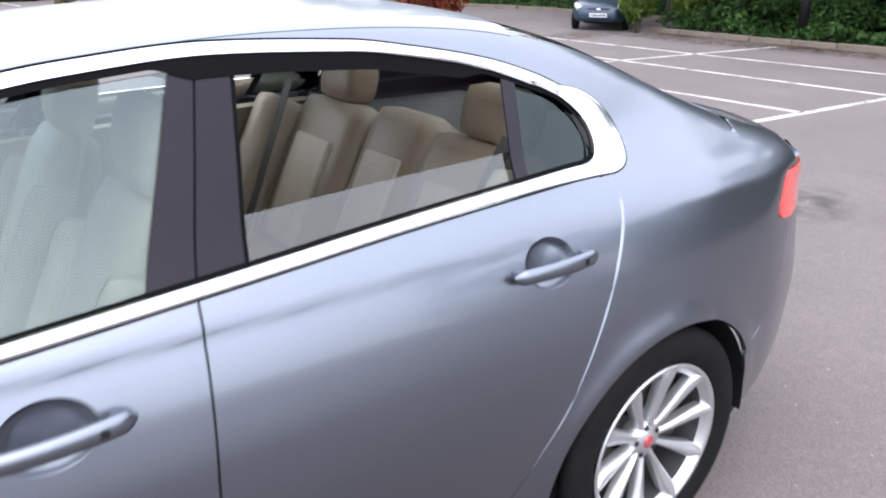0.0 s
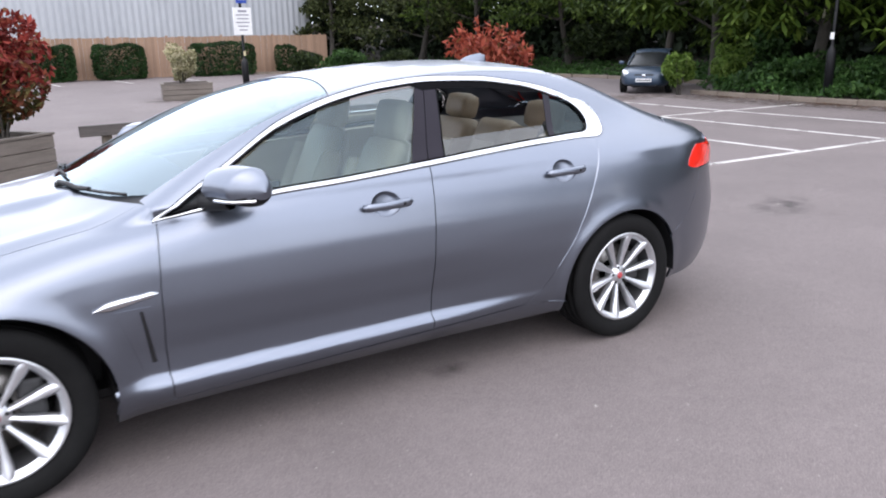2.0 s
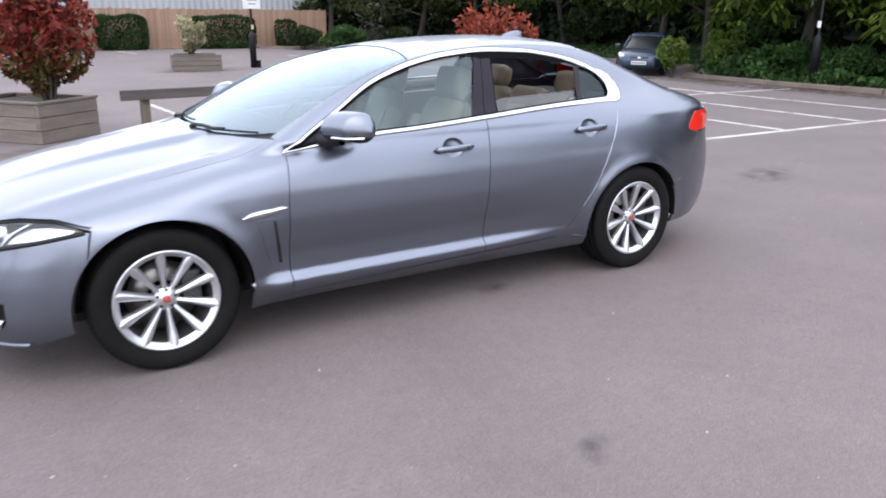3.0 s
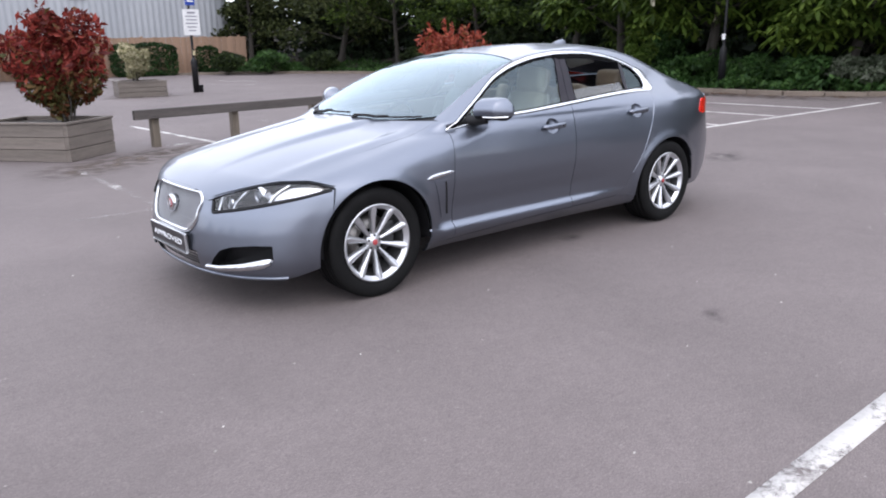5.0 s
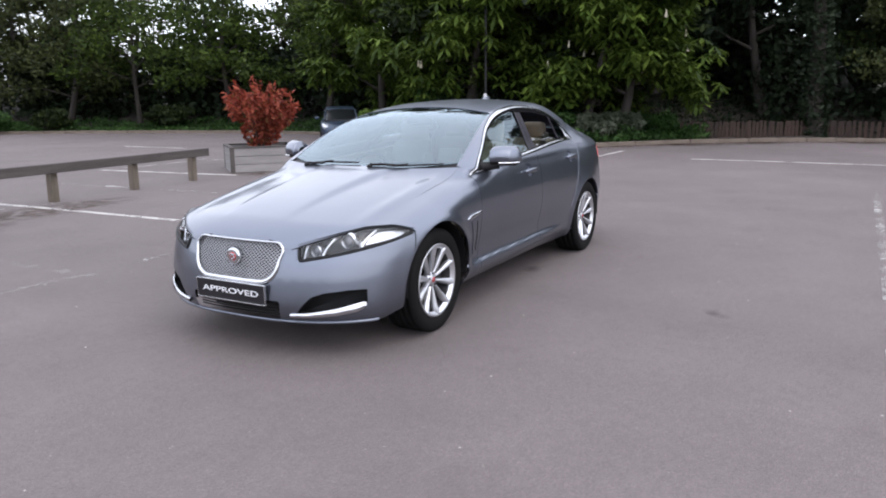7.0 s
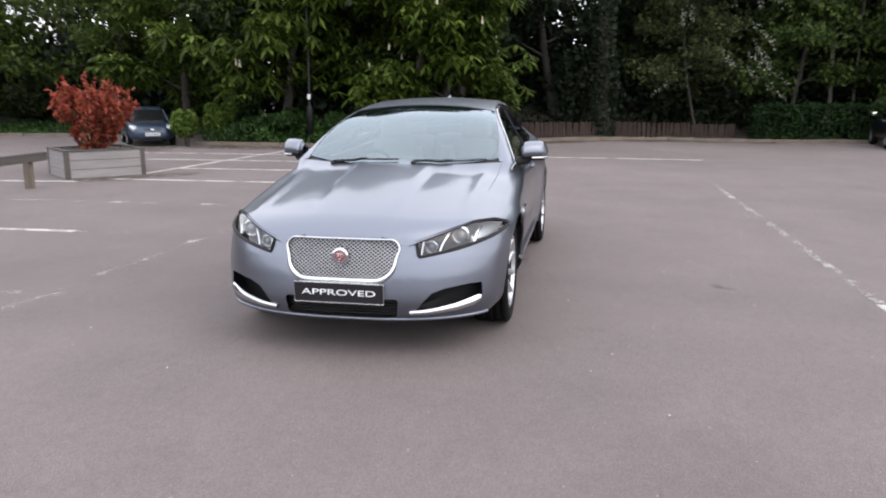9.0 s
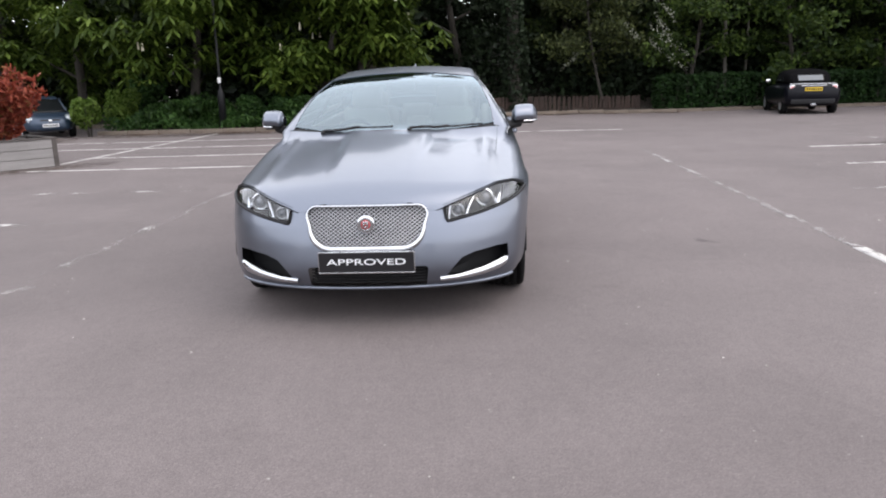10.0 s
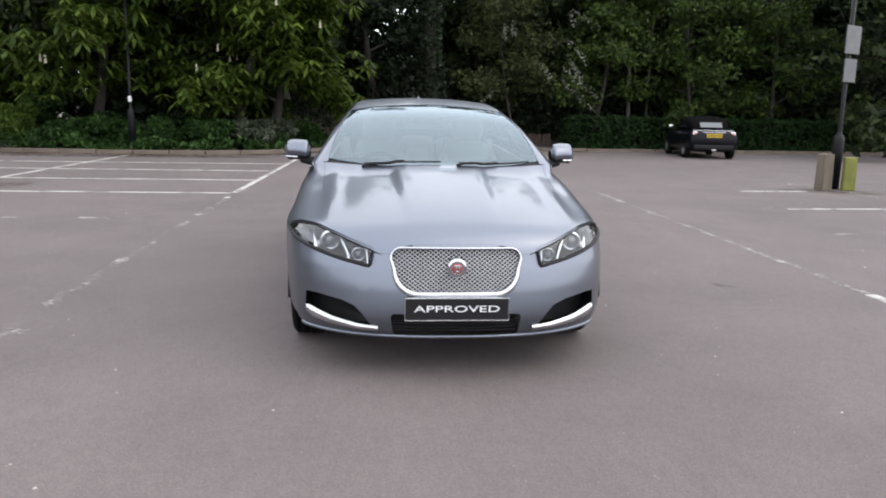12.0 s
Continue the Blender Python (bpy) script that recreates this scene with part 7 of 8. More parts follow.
def mirror(door, s):
    e = new("door_mirror")
    e.parent = door
    tagged(e, "body-coloured door mirror with a dark foot and clear indicator strip")
    # shell: a swept rounded pod
    n, m = 26, 28
    u = np.linspace(0, 1, n)
    rows = []
    for k in u:
        y = 0.862 + 0.195 * k
        tip = np.clip((1 - k) / 0.22, 0, 1) ** 0.5
        root = np.clip((k + 0.02) / 0.14, 0.3, 1) ** 0.6
        h, d = 0.075 * tip * root + 0.004, 0.080 * tip * root + 0.004
        cx, cz = -0.585 + 0.085 * k ** 1.3, 1.050 + 0.010 * np.sin(np.pi * k)
        a = np.linspace(0, 2 * np.pi, m, endpoint=False)
        ca, sa = np.cos(a), np.sin(a)
        ex = np.where(ca < 0, 1.25, 0.75)
        px = cx + d * np.sign(ca) * np.abs(ca) ** 0.95 * ex
        pz = cz + h * np.sign(sa) * np.abs(sa) ** 1.0 * np.where(sa < 0, 0.82, 1.0)
        rows.append(np.stack([px, np.full(m, y), pz], -1))
    V = np.stack(rows, 0)
    cap0, cap1 = V[0].mean(0), V[-1].mean(0) + [0, 0.004, 0]
    i, j = np.meshgrid(np.arange(n - 1), np.arange(m), indexing="ij")
    F = np.stack([i * m + j, i * m + (j + 1) % m, (i + 1) * m + (j + 1) % m, (i + 1) * m + j], -1).reshape(-1, 4)
    zlow = 1.032
    mid = V.reshape(-1, 3)[F].mean(1)
    upper = mid[:, 2] > zlow
    caps = np.array([(m * (n - 1) + j, m * (n - 1) + (j + 1) % m, n * m) for j in range(m)])
    W = np.concatenate([V.reshape(-1, 3), [cap1], [cap0]]) * [1, s, 1]
    from_arrays("shell", W, F[upper], M_PAINT, e, smooth=True)
    from_arrays("lower_shell", W, F[~upper], M_DARK, e, smooth=True, label="black lower shell")
    from_arrays("end_cap", W, caps, M_PAINT, e, smooth=True)
    # indicator strip round the outer front of the pod
    t = np.linspace(0.42, 0.97, 16)
    q = np.stack([-0.585 + 0.085 * t ** 1.3 - 0.101 * np.clip((1 - t) / 0.22, 0, 1) ** 0.5 + 0.004, 0.862 + 0.195 * t, np.full(16, 1.020)], -1)
    from_arrays("indicator", *tube_arrays(q * [1, s, 1], 0.0065, 8), M_SATIN, e, smooth=True, label="clear indicator strip")
    # mirror face, on the rear
    v, f = lathe_arrays([(0.0, 0.0), (0.06, 0.0)], 28)
    v = v[:, [1, 0, 2]] * [1, 1.15, 0.95] + [-0.474, 0.945, 1.052]
    from_arrays("mirror_glass", v * [1, s, 1], f, M_CHROME, e)
    # foot
    p = np.array([[-0.66, 0.800, 0.990], [-0.635, 0.850, 0.992], [-0.59, 0.915, 1.006]])
    r = merge(tube_arrays(p * [1, s, 1], 0.03, 10, [0.040, 0.032, 0.034]))
    from_arrays("foot", *r, M_DARK, e, smooth=True, label="black mirror foot")
    u, w = np.meshgrid(np.linspace(0, 1, 8), np.linspace(0, 1, 6), indexing="ij")
    x = -0.80 + 0.17 * u
    P = on_side(x, BELT(x) + 0.006 + (np.maximum(DLO_TOP(x) - 0.03, BELT(x) + 0.008) - BELT(x) - 0.006) * w)
    sheet("sail_panel", P, M_DARK, e, s, gap=0, lift=-0.004, thick=0.004, label="black sail panel")


def wheel(car, xc, s, track, phase):
    e = new("wheel")
    e.parent = car
    tagged(e, "ten-spoke silver alloy wheel with a black tyre")
    yo = track
    def put(v):
        w = v.copy()
        w[:, 1] = w[:, 1] * s
        return w + [xc, yo * s, 0.3355]
    # tyre: sidewalls and grooved tread
    half, R = 0.120, 0.335
    side = [(0.229, -0.094), (0.236, -0.104), (0.262, -0.117), (0.292, -0.1205), (0.314, -0.117), (0.326, -0.108)]
    tread = []
    for g in (-0.072, -0.026, 0.026, 0.072):
        tread += [(R, g - 0.008), (R - 0.008, g - 0.006), (R - 0.008, g + 0.006), (R, g + 0.008)]
    prof = side + [(R - 0.002, -0.098)] + tread + [(R - 0.002, 0.098)] + [(r, -y) for r, y in side[::-1]]
    v, f = lathe_arrays(prof, 72)
    v[:, 2] = np.maximum(v[:, 2], -0.3345)
    t = from_arrays("tyre", put(v), f, M_RUBBER, e, smooth=True, label="black tyre with grooved tread")
    # rim barrel and lip
    v, f = lathe_arrays([(0.230, 0.104), (0.238, 0.108), (0.237, 0.113), (0.229, 0.114), (0.222, 0.108), (0.214, 0.098), (0.206, 0.090)], 72)
    rim = from_arrays("rim", put(v), f, M_ALLOY, e, smooth=True)
    v, f = lathe_arrays([(0.206, 0.090), (0.203, 0.05), (0.198, 0.0), (0.205, -0.09), (0.228, -0.098)], 72)
    from_arrays("barrel", put(v), f, M_BARREL, rim, smooth=True, label="inner barrel darkened for the shade inside the wheel")
    # spokes: ten, broad at the rim, ridged
    r = np.linspace(0.036, 0.229, 12)
    w = np.interp(r, [0.036, 0.07, 0.12, 0.18, 0.205, 0.229], [0.0115, 0.0105, 0.0150, 0.0215, 0.0235, 0.012])
    yf = np.interp(r, [0.036, 0.08, 0.16, 0.205, 0.229], [0.074, 0.084, 0.098, 0.108, 0.1155])
    prof = np.array([(-1.0, -0.034), (-1.0, -0.010), (-0.90, -0.006), (0.30, 0.0), (0.42, -0.001), (1.0, -0.014), (1.0, -0.034)])
    V = np.stack([np.stack([w[i] * prof[:, 0], yf[i] + prof[:, 1], np.full(7, r[i])], -1) for i in range(12)])
    i, j = np.meshgrid(np.arange(11), np.arange(6), indexing="ij")
    F = np.stack([i * 7 + j, i * 7 + j + 1, (i + 1) * 7 + j + 1, (i + 1) * 7 + j], -1).reshape(-1, 4)
    for k in range(10):
        a = k * math.pi / 5 + phase
        c, sn = math.cos(a), math.sin(a)
        Q = V.reshape(-1, 3)
        Q = np.stack([Q[:, 0] * c + Q[:, 2] * sn, Q[:, 1], -Q[:, 0] * sn + Q[:, 2] * c], -1)
        from_arrays("spoke", put(Q), F, M_ALLOY, e, smooth=False)
    v, f = lathe_arrays([(0.0, 0.080), (0.026, 0.080), (0.030, 0.077), (0.050, 0.073), (0.056, 0.067), (0.058, 0.03)], 40)
    hub = from_arrays("hub", put(v), f, M_ALLOY, e, smooth=True)
    v, f = lathe_arrays([(0.0, 0.0850), (0.012, 0.0845), (0.018, 0.0830), (0.0185, 0.078)], 32)
    cap = from_arrays("centre_cap", put(v), f, M_RED_BADGE, hub, smooth=True, label="red centre cap")
    for k in range(5):
        a = k * 2 * math.pi / 5 + phase + math.pi / 10
        v, f = lathe_arrays([(0.0, 0.079), (0.006, 0.079), (0.0075, 0.076), (0.0075, 0.05)], 12)
        from_arrays("wheel_nut", put(v + [0.042 * math.cos(a), 0, 0.042 * math.sin(a)]), f, M_DARK, hub, smooth=True)
    v, f = lathe_arrays([(0.07, 0.0), (0.16, 0.0), (0.16, -0.025), (0.07, -0.025)], 48)
    from_arrays("brake_disc", put(v), f, M_DISC, e, smooth=False, label="steel brake disc")
    bm = bmesh.new()
    add_box(bm, (0.09, 0.09, 0.17), (xc + 0.125, (yo - 0.0) * s, 0.36), None, 0.015)
    part("brake_caliper", bm, M_BARREL, e)


def rounded(name, size, at, mat, parent, rot=None, bevel=0.04, label="", taper=1.0):
    bm = bmesh.new()
    vs = add_box(bm, size, (0, 0, 0), None, bevel, taper)
    bmesh.ops.transform(bm, matrix=Matrix.Translation(at) @ (rot.to_4x4() if rot is not None else Matrix()), verts=bm.verts)
    return part(name, bm, mat, parent, label, True)


def front_seat(car, y):
    e = new("front_seat")
    e.parent = car
    tagged(e, "cream leather front seat with a tall headrest")
    tilt = Matrix.Rotation(radians(22), 3, "Y")
    rounded("cushion", (0.52, 0.50, 0.16), (-0.10, y, 0.50), M_LEATHER, e, Matrix.Rotation(radians(-8), 3, "Y"), 0.06)
    rounded("backrest", (0.17, 0.46, 0.66), (0.27, y, 0.80), M_LEATHER, e, tilt, 0.09, taper=0.84)
    for s in (-1, 1):
        rounded("bolster", (0.15, 0.09, 0.50), (0.205, y + s * 0.205, 0.76), M_LEATHER, e, tilt, 0.04, taper=0.8)
        rounded("cushion_bolster", (0.48, 0.09, 0.10), (-0.12, y + s * 0.215, 0.575), M_LEATHER, e, Matrix.Rotation(radians(-8), 3, "Y"), 0.04)
    rounded("headrest", (0.11, 0.27, 0.20), (0.40, y, 1.19), M_LEATHER, e, Matrix.Rotation(radians(12), 3, "Y"), 0.055)
    for s in (-1, 1):
        from_arrays("headrest_post", *tube_arrays([(0.355, y + s * 0.06, 1.06), (0.385, y + s * 0.06, 1.15)], 0.006, 8), M_CHROME, e, smooth=True)


def cabin(car):
    e = new("rear_bench")
    e.parent = car
    tagged(e, "tan leather rear bench with two headrests")
    tilt = Matrix.Rotation(radians(26), 3, "Y")
    rounded("cushion", (0.52, 1.30, 0.18), (0.86, 0, 0.50), M_LEATHER_TAN, e, Matrix.Rotation(radians(-8), 3, "Y"), 0.07)
    for y, w, x, top in ((-0.40, 0.46, 1.16, 0.62), (0.0, 0.36, 1.185, 0.66), (0.40, 0.46, 1.16, 0.62)):
        rounded("backrest", (0.17, w, top), (x, y, 0.80), M_LEATHER_TAN, e, tilt, 0.07, taper=0.93)
        rounded("backrest_panel", (0.03, w * 0.55, top * 0.62), (x - 0.088, y, 0.80), M_LEATHER, e, tilt, 0.014, "stitched cream centre panel")
    for y in (-0.41, 0.41):
        rounded("headrest", (0.12, 0.25, 0.16), (1.30, y, 1.155), M_LEATHER_TAN, e, Matrix.Rotation(radians(14), 3, "Y"), 0.055)
    for y in (-0.67, 0.67):
        rounded("side_bolster", (0.26, 0.10, 0.56), (1.08, y, 0.80), M_LEATHER, e, tilt, 0.045)
    for s in (-1, 1):
        x = np.linspace(-0.85, 1.30, 40)
        for d in ("door_card",):
            z = np.linspace(0.32, 1.0, 10)
            zz = 0.32 + (BELT(x) - 0.02 - 0.32)[:, None] * np.linspace(0, 1, 10)[None]
            P = on_side(np.broadcast_to(x[:, None], zz.shape), zz)
            P[..., 1] -= 0.09
            sheet("door_card", P, M_LEATHER, car, s, gap=0, thick=0.02, label="cream door trim panel")
        rounded("armrest", (0.60, 0.09, 0.07), (-0.10, s * 0.73, 0.72), M_TRIM, car, None, 0.03)
        rounded("armrest", (0.46, 0.09, 0.07), (0.82, s * 0.73, 0.74), M_TRIM, car, None, 0.03)
        # belt webbing
        bm = bmesh.new()
        add_box(bm, (0.003, 0.05, 0.62), (1.03, s * 0.555, 0.87), Matrix.Rotation(radians(26), 3, "Y") @ Matrix.Rotation(radians(-8 * s), 3, "X"), 0.001)
        part("seat_belt", bm, M_TRIM, car, "dark seat belt webbing")
    front_seat(car, -0.37)
    front_seat(car, 0.37)
    rounded("dashboard", (0.42, 1.44, 0.24), (-0.70, 0, 0.86), M_TRIM, car, Matrix.Rotation(radians(-6), 3, "Y"), 0.07, "dark dashboard with a soft top")
    rounded("dash_band", (0.30, 1.46, 0.09), (-0.60, 0, 0.74), M_LEATHER, car, None, 0.03, "cream dashboard band")
    rounded("centre_console", (1.1, 0.24, 0.30), (-0.05, 0, 0.48), M_TRIM, car, None, 0.04)
    v, f = [], None
    a = np.linspace(0, 2 * np.pi, 49)
    ring = np.stack([0.03 * 0 * a, 0.185 * np.cos(a), 0.185 * np.sin(a)], -1)
    rot = np.array(Matrix.Rotation(radians(24), 3, "Y"))
    sw = new("steering_wheel")
    sw.parent = car
    tagged(sw, "dark leather steering wheel")
    c = np.array([-0.36, 0.37, 0.86])
    from_arrays("wheel_rim", *tube_arrays(ring @ rot.T + c, 0.015, 10), M_TRIM, sw, smooth=True)
    rounded("wheel_boss", (0.05, 0.16, 0.13), tuple(c), M_TRIM, sw, Matrix.Rotation(radians(24), 3, "Y"), 0.03)
    for ang in (0, 180, 270):
        d = np.array([0, math.cos(radians(ang)), math.sin(radians(ang))])
        from_arrays("wheel_spoke", *tube_arrays([c, rot @ d * 0.18 + c], 0.014, 8), M_TRIM, sw, smooth=True)
    box("carpet", (2.3, 1.45, 0.02), (0.25, 0, 0.30), M_TRIM, car)
    rounded("parcel_shelf", (0.62, 1.2, 0.04), (1.62, 0, 1.02), M_TRIM, car, None, 0.015)
    rounded("bulkhead", (0.05, 1.45, 0.55), (-0.98, 0, 0.62), M_DARK, car, None, 0.01)
    rounded("boot_bulkhead", (0.05, 1.35, 0.6), (1.44, 0, 0.66), M_DARK, car, Matrix.Rotation(radians(20), 3, "Y"), 0.01)
    # headlining under the roof, with the inner mirror
    s_, t = np.linspace(0, 1, 20), np.linspace(0, 1, 20)[:, None]
    X = 0.02 + 1.22 * t + 0 * s_[None]
    P = on_top(X, ROOF_SIDE(X) * s_[None] * 0.97)
    sheet("headlining", both(P), M_HEADLINING, car, gap=0, lift=-0.035, thick=0.004, label="pale cloth headlining")
    rounded("interior_mirror", (0.03, 0.24, 0.065), (-0.10, 0.02, 1.285), M_DARK, car, None, 0.012, "black interior mirror")


def wipers(car):
    for y0, y1 in ((-0.14, -0.64), (0.48, -0.02)):
        t = np.linspace(0, 1, 16)
        y = y0 + (y1 - y0) * t
        x = -1.075 + 0.030 * t + 0.34 * y * y
        P = on_top(x, y) + [0, 0, 0.010]
        w = new("wiper")
        w.parent = car
        tagged(w, "black windscreen wiper")
        from_arrays("blade", *tube_arrays(P, 0.006, 6), M_DARK, w, smooth=True)
        Q = on_top(x[:9] - 0.02 * (1 - t[:9] * 1.8), y[:9] * 1.0) + [0, 0, 0.016]
        from_arrays("arm", *tube_arrays(Q, 0.010, 6), M_DARK, w, smooth=True)
        rounded("pivot", (0.035, 0.035, 0.03), tuple(Q[0] - [0, 0, 0.014]), M_DARK, w, None, 0.012)


def aerial(car):
    P = []
    for k, t in enumerate(np.linspace(0, 1, 12)):
        h, wd = 0.055 * t ** 0.6 * (1 if t < 0.9 else 0.8), 0.030 * (1 - 0.5 * t)
        x = 1.03 + 0.16 * t
        z = float(on_top(np.array([x]), np.array([0.0]))[0, 2])
        P.append([(x, wd * c, z - 0.006 + (h + 0.006) * (1 - abs(c) ** 1.5)) for c in np.linspace(-1, 1, 11)])
    V = np.array(P)
    end = V[-1] * [1, 0.2, 1] + [0.012, 0, -0.05]
    V = np.concatenate([V, end[None]])
    from_arrays("aerial_fin", V.reshape(-1, 3), grid_faces(13, 11), M_PAINT, car, smooth=True, label="body-coloured roof aerial fin")


def saloon():
    car = thing("saloon_car", "grey-blue metallic four-door saloon parked on the asphalt", "car")
    build_shell(car)
    wipers(car)
    aerial(car)
    cabin(car)
    for s in (-1, 1):
        wheel(car, -1.4545, s, 0.775, -0.05)
        wheel(car, 1.4545, s, 0.795, 0.16)
    return car


saloon()

# ---- the two other cars ----
M_NAVY = plain("near-black navy paint", (0.003, 0.0032, 0.0055), 0.3, 0.0, 0.05, 0.14)
M_BLUE = paint_material("steel-blue paint", (0.020, 0.036, 0.062), rough=0.32, metal=0.4, coat=0.3)
M_DARKGLASS = plain("dark car window", (0.008, 0.009, 0.010), 0.25, 0.0, 0.0, 0.12)
M_PALEGLASS = plain("pale rear window", (0.05, 0.06, 0.07), 0.08, 0.0, 0.8)
M_PLATE_YELLOW = plain("yellow plate", (0.62, 0.42, 0.02), 0.4)
M_TAIL = plain("pale red lamp", (0.50, 0.20, 0.19), 0.15, 0.0, 0.8)
M_LAMP_CLEAR = plain("clear lamp", (0.50, 0.53, 0.56), 0.08, 0.3, 1.0)


def loft(name, stations, power, material, parent, m=28, label="", rows=None):
    """A body through rounded sections: (x, half width, low, high) each."""
    st = np.array(stations, float)
    xs = np.linspace(st[0, 0], st[-1, 0], 46)
    w, lo, hi = (curve(st[:, 0], st[:, k])(xs) for k in (1, 2, 3))
    a = np.linspace(-np.pi, np.pi, m, endpoint=False)
    c, s = np.cos(a), np.sin(a)
    cy, cz = np.sign(c) * np.abs(c) ** (2 / power), np.sign(s) * np.abs(s) ** (2 / power)
    V = np.stack([np.broadcast_to(xs[:, None], (46, m)), w[:, None] * cy[None], ((lo + hi) / 2)[:, None] + ((hi - lo) / 2)[:, None] * cz[None]], -1)
    i, j = np.meshgrid(np.arange(45), np.arange(m), indexing="ij")
    F = np.stack([i * m + j, (i + 1) * m + j, (i + 1) * m + (j + 1) % m, i * m + (j + 1) % m], -1).reshape(-1, 4)
    W = np.concatenate([V.reshape(-1, 3), V[0].mean(0)[None], V[-1].mean(0)[None]])
    k = np.arange(m)
    caps = np.concatenate([np.stack([k, (k + 1) % m, np.full(m, 46 * m), np.full(m, 46 * m)], -1)[:, :3], np.stack([45 * m + (k + 1) % m, 45 * m + k, np.full(m, 46 * m + 1)], -1)])
    tri = np.concatenate([F[:, [0, 1, 2]], F[:, [0, 2, 3]], caps])
    return from_arrays(name, W, tri, material, parent, smooth=True, label=label)


def small_wheels(e, axles, track, r):
    for x in axles:
        for s in (-1, 1):
            w = new("wheel")
            w.parent = e
            v, f = lathe_arrays([(r * 0.62, -0.09), (r * 0.94, -0.095), (r, -0.07), (r, 0.07), (r * 0.94, 0.095), (r * 0.62, 0.09)], 36)
            t = from_arrays("tyre", v + [x, track * s, r], f, M_RUBBER, w, smooth=True)
            v, f = lathe_arrays([(0.0, 0.06), (r * 0.2, 0.07), (r * 0.3, 0.05), (r * 0.55, 0.065), (r * 0.64, 0.088)], 30)
            from_arrays("rim", v * [1, s, 1] + [x, track * s, r], f, M_ALLOY, w, smooth=True)


def dark_hatch():
    e = thing("small_car", "near-black small soft-top car with a yellow rear plate", "car", "", Matrix.Translation((20.4, -11.2, float(gz(20.4, -11.2)))) @ Matrix.Rotation(radians(-8.6), 4, "Z"))
    loft("body", [(-1.86, 0.70, 0.36, 0.84), (-1.78, 0.79, 0.28, 0.93), (-1.4, 0.835, 0.22, 0.96), (0.0, 0.84, 0.20, 0.95), (1.0, 0.83, 0.2, 0.92), (1.55, 0.80, 0.22, 0.84), (1.82, 0.68, 0.30, 0.70)], 4.5, M_NAVY, e)
    loft("soft_top", [(-1.45, 0.50, 0.85, 1.00), (-1.25, 0.62, 0.85, 1.25), (-0.85, 0.66, 0.85, 1.385), (-0.1, 0.66, 0.85, 1.41), (0.35, 0.64, 0.85, 1.34), (0.95, 0.60, 0.82, 0.95)], 3.2, M_SEAL, e, label="black fabric soft top")
    box("rear_window", (0.02, 0.74, 0.21), (-1.37, 0, 1.12), M_PALEGLASS, e, Matrix.Rotation(radians(38), 3, "Y"), 0.008, "pale clear rear window")
    box("belt_strip", (0.03, 1.34, 0.022), (-1.70, 0, 0.945), M_SATIN, e, None, 0.006, "bright strip round the boot edge")
    for s in (-1, 1):
        ring = rounded("tail_lamp", (0.07, 0.165, 0.285), (-1.792, 0.62 * s, 0.775), M_CHROME, e, Matrix.Rotation(radians(8 * s), 3, "Z"), 0.034, "upright red tail lamp in a bright ring")
        rounded("lens", (0.07, 0.125, 0.235), (-1.802, 0.622 * s, 0.775), M_TAIL, ring, Matrix.Rotation(radians(8 * s), 3, "Z"), 0.030)
        box("side_window", (1.0, 0.02, 0.26), (-0.25, 0.645 * s, 1.15), M_DARKGLASS, e, Matrix.Rotation(radians(14 * s), 3, "X"), 0.006)
        rounded("door_mirror", (0.10, 0.16, 0.11), (0.50, 0.90 * s, 1.03), M_SATIN, e, None, 0.03)
        box("reflector", (0.02, 0.12, 0.035), (-1.83, 0.55 * s, 0.42), M_RED_LENS, e, None, 0.006)
    box("boot_handle", (0.03, 0.74, 0.05), (-1.845, 0, 0.88), M_CHROME, e, None, 0.012, "chrome boot handle")
    pl = box("number_plate", (0.015, 0.50, 0.11), (-1.868, 0, 0.78), M_PLATE_YELLOW, e, None, 0.003, "yellow rear plate")
    for k in range(7):
        box("text_bar", (0.004, 0.045, 0.06), (-1.877, -0.20 + k * 0.066, 0.78), M_DARK, pl, None, 0)
    box("rear_bumper", (0.10, 1.30, 0.16), (-1.83, 0, 0.40), M_DARK, e, None, 0.04, "black lower bumper")
    box("exhaust", (0.10, 0.16, 0.07), (-1.88, 0, 0.30), M_CHROME, e, None, 0.02)
    small_wheels(e, (-1.18, 1.25), 0.735, 0.305)


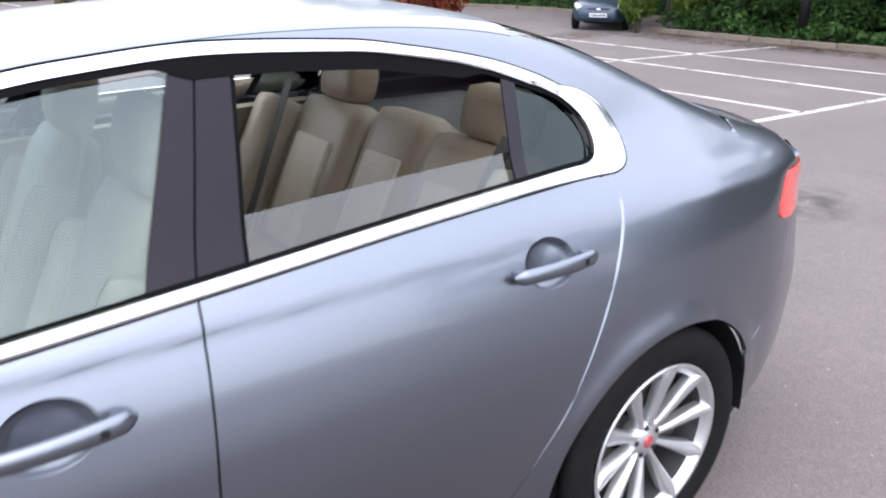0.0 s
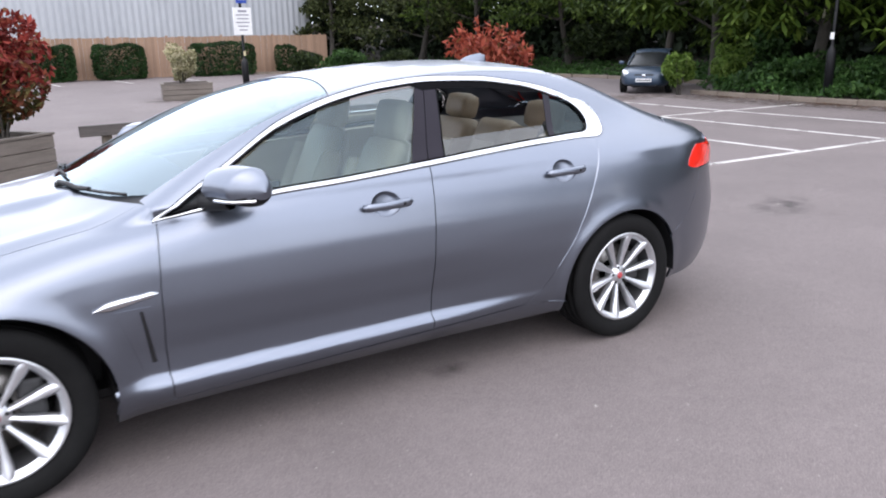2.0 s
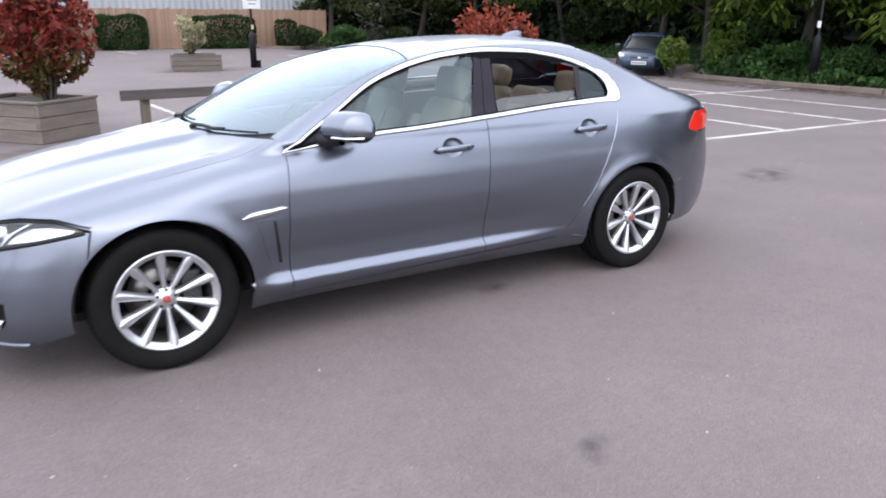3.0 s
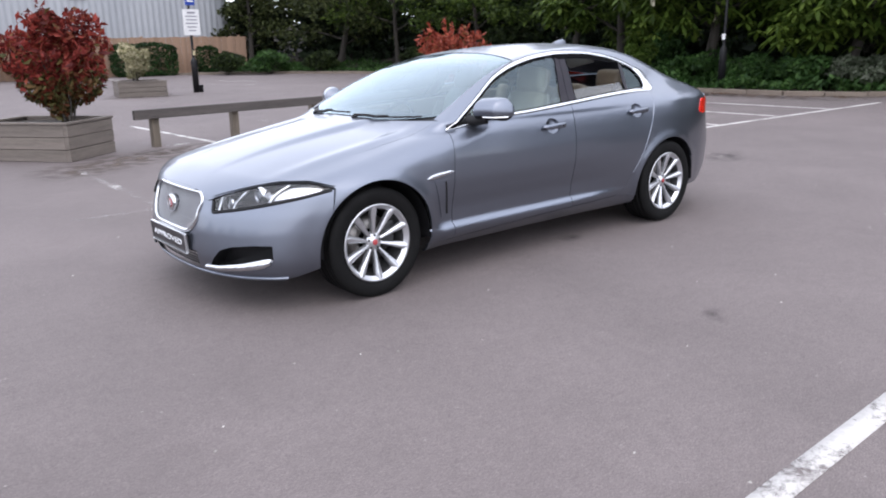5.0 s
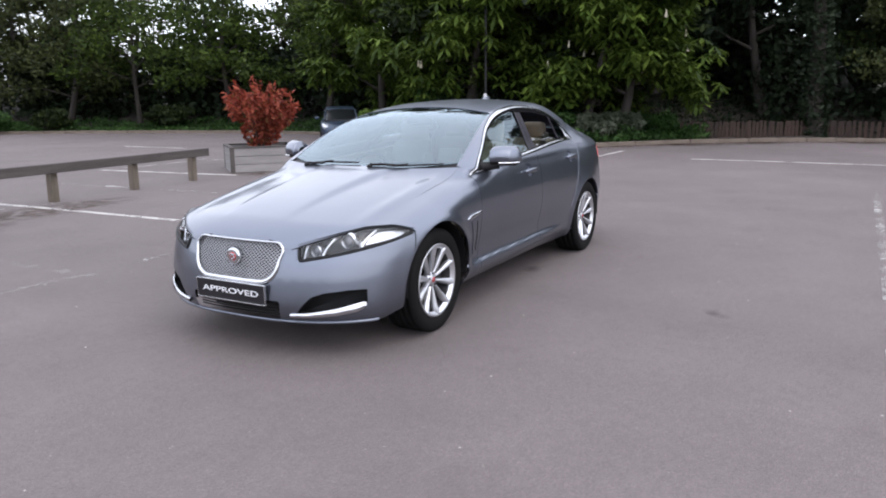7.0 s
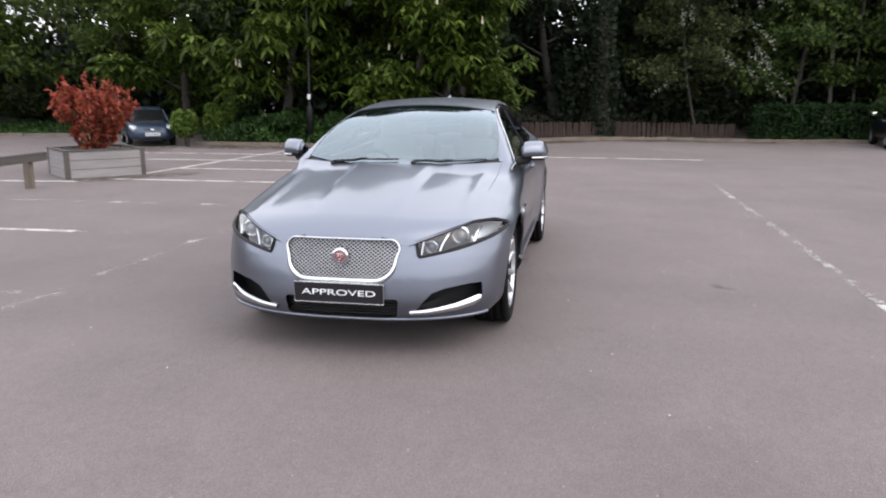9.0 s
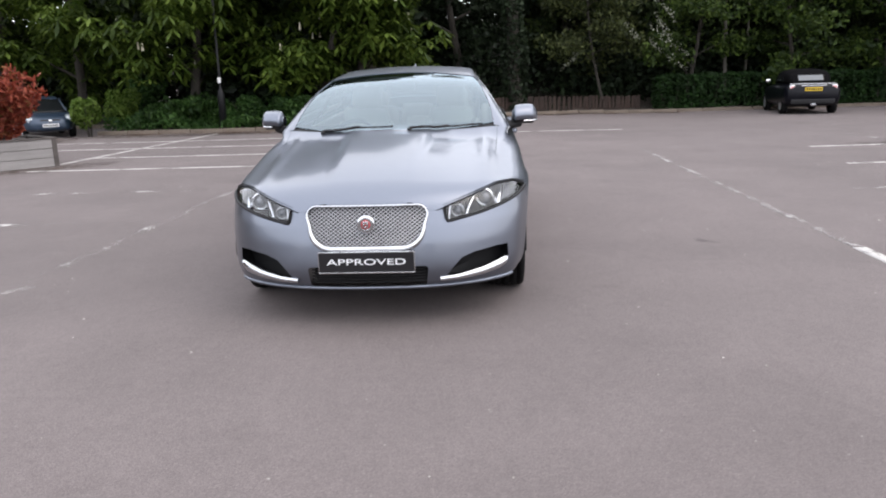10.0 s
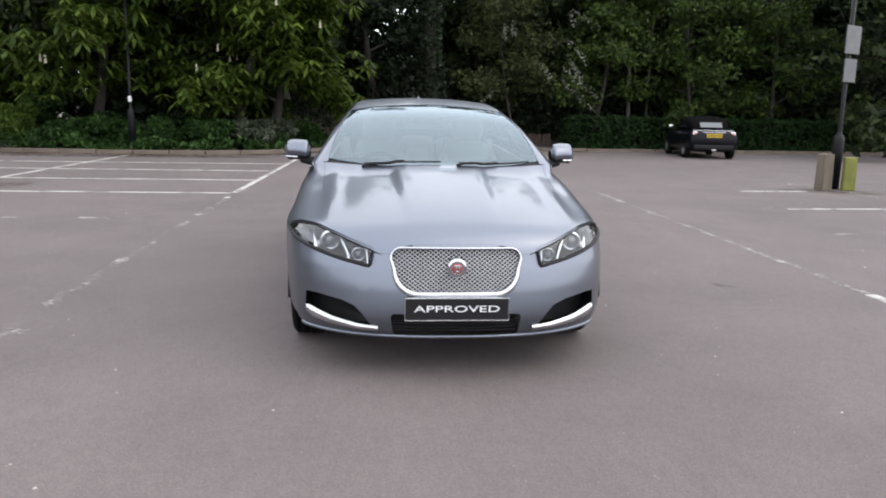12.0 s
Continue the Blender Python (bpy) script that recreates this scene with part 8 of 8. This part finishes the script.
def blue_hatch():
    a = radians(217)
    e = thing("hatchback", "steel-blue hatchback parked nose outwards by the bushes", "car", "", Matrix.Translation((15.35, 12.14, 0.0)) @ Matrix.Rotation(a, 4, "Z") @ Matrix.Diagonal((0.86, 0.80, 0.78, 1)))
    loft("body", [(-1.95, 0.66, 0.40, 0.92), (-1.8, 0.80, 0.28, 0.98), (-1.2, 0.845, 0.22, 0.97), (0.0, 0.85, 0.2, 0.95), (0.9, 0.845, 0.2, 0.93), (1.5, 0.80, 0.22, 0.84), (1.85, 0.66, 0.24, 0.72), (1.97, 0.45, 0.30, 0.60)], 4.2, M_BLUE, e)
    loft("glasshouse", [(-1.88, 0.60, 0.85, 0.98), (-1.6, 0.66, 0.85, 1.32), (-1.0, 0.67, 0.85, 1.425), (-0.2, 0.66, 0.85, 1.42), (0.2, 0.66, 0.84, 1.33), (1.25, 0.64, 0.82, 0.93)], 3.4, M_DARKGLASS, e, label="dark glazed cabin")
    loft("roof", [(-1.62, 0.55, 1.29, 1.335), (-1.0, 0.585, 1.36, 1.442), (-0.25, 0.58, 1.36, 1.438), (0.14, 0.55, 1.29, 1.35)], 3.0, M_BLUE, e)
    for s in (-1, 1):
        q = rounded("headlamp", (0.30, 0.30, 0.15), (1.70, 0.58 * s, 0.69), M_LAMP_CLEAR, e, Matrix.Rotation(radians(-28 * s), 3, "Z") @ Matrix.Rotation(radians(24), 3, "Y"), 0.05, "clear headlamp")
        rounded("door_mirror", (0.12, 0.18, 0.12), (0.62, 0.95 * s, 1.0), M_BLUE, e, None, 0.035)
        from_arrays("pillar", *tube_arrays([(1.18, 0.66 * s, 0.92), (0.22, 0.60 * s, 1.32)], 0.03, 8), M_BLUE, e, smooth=True)
        box("fog_lamp", (0.03, 0.16, 0.09), (1.86, 0.50 * s, 0.34), M_DARK, e, Matrix.Rotation(radians(-25 * s), 3, "Z"), 0.01)
    rounded("grille", (0.05, 0.62, 0.13), (1.93, 0, 0.60), M_DARK, e, None, 0.02, "black grille")
    rounded("badge", (0.03, 0.11, 0.10), (1.962, 0, 0.61), M_CHROME, e, None, 0.012, "plain chrome badge")
    box("intake", (0.05, 0.9, 0.12), (1.935, 0, 0.33), M_DARK, e, None, 0.02)
    pl = box("number_plate", (0.015, 0.50, 0.11), (1.985, 0, 0.46), M_SIGN_WHITE, e, None, 0.003, "white front plate")
    for k in range(7):
        box("text_bar", (0.004, 0.045, 0.06), (1.994, -0.20 + k * 0.066, 0.46), M_DARK, pl, None, 0)
    small_wheels(e, (-1.2, 1.26), 0.745, 0.30)


dark_hatch()
blue_hatch()
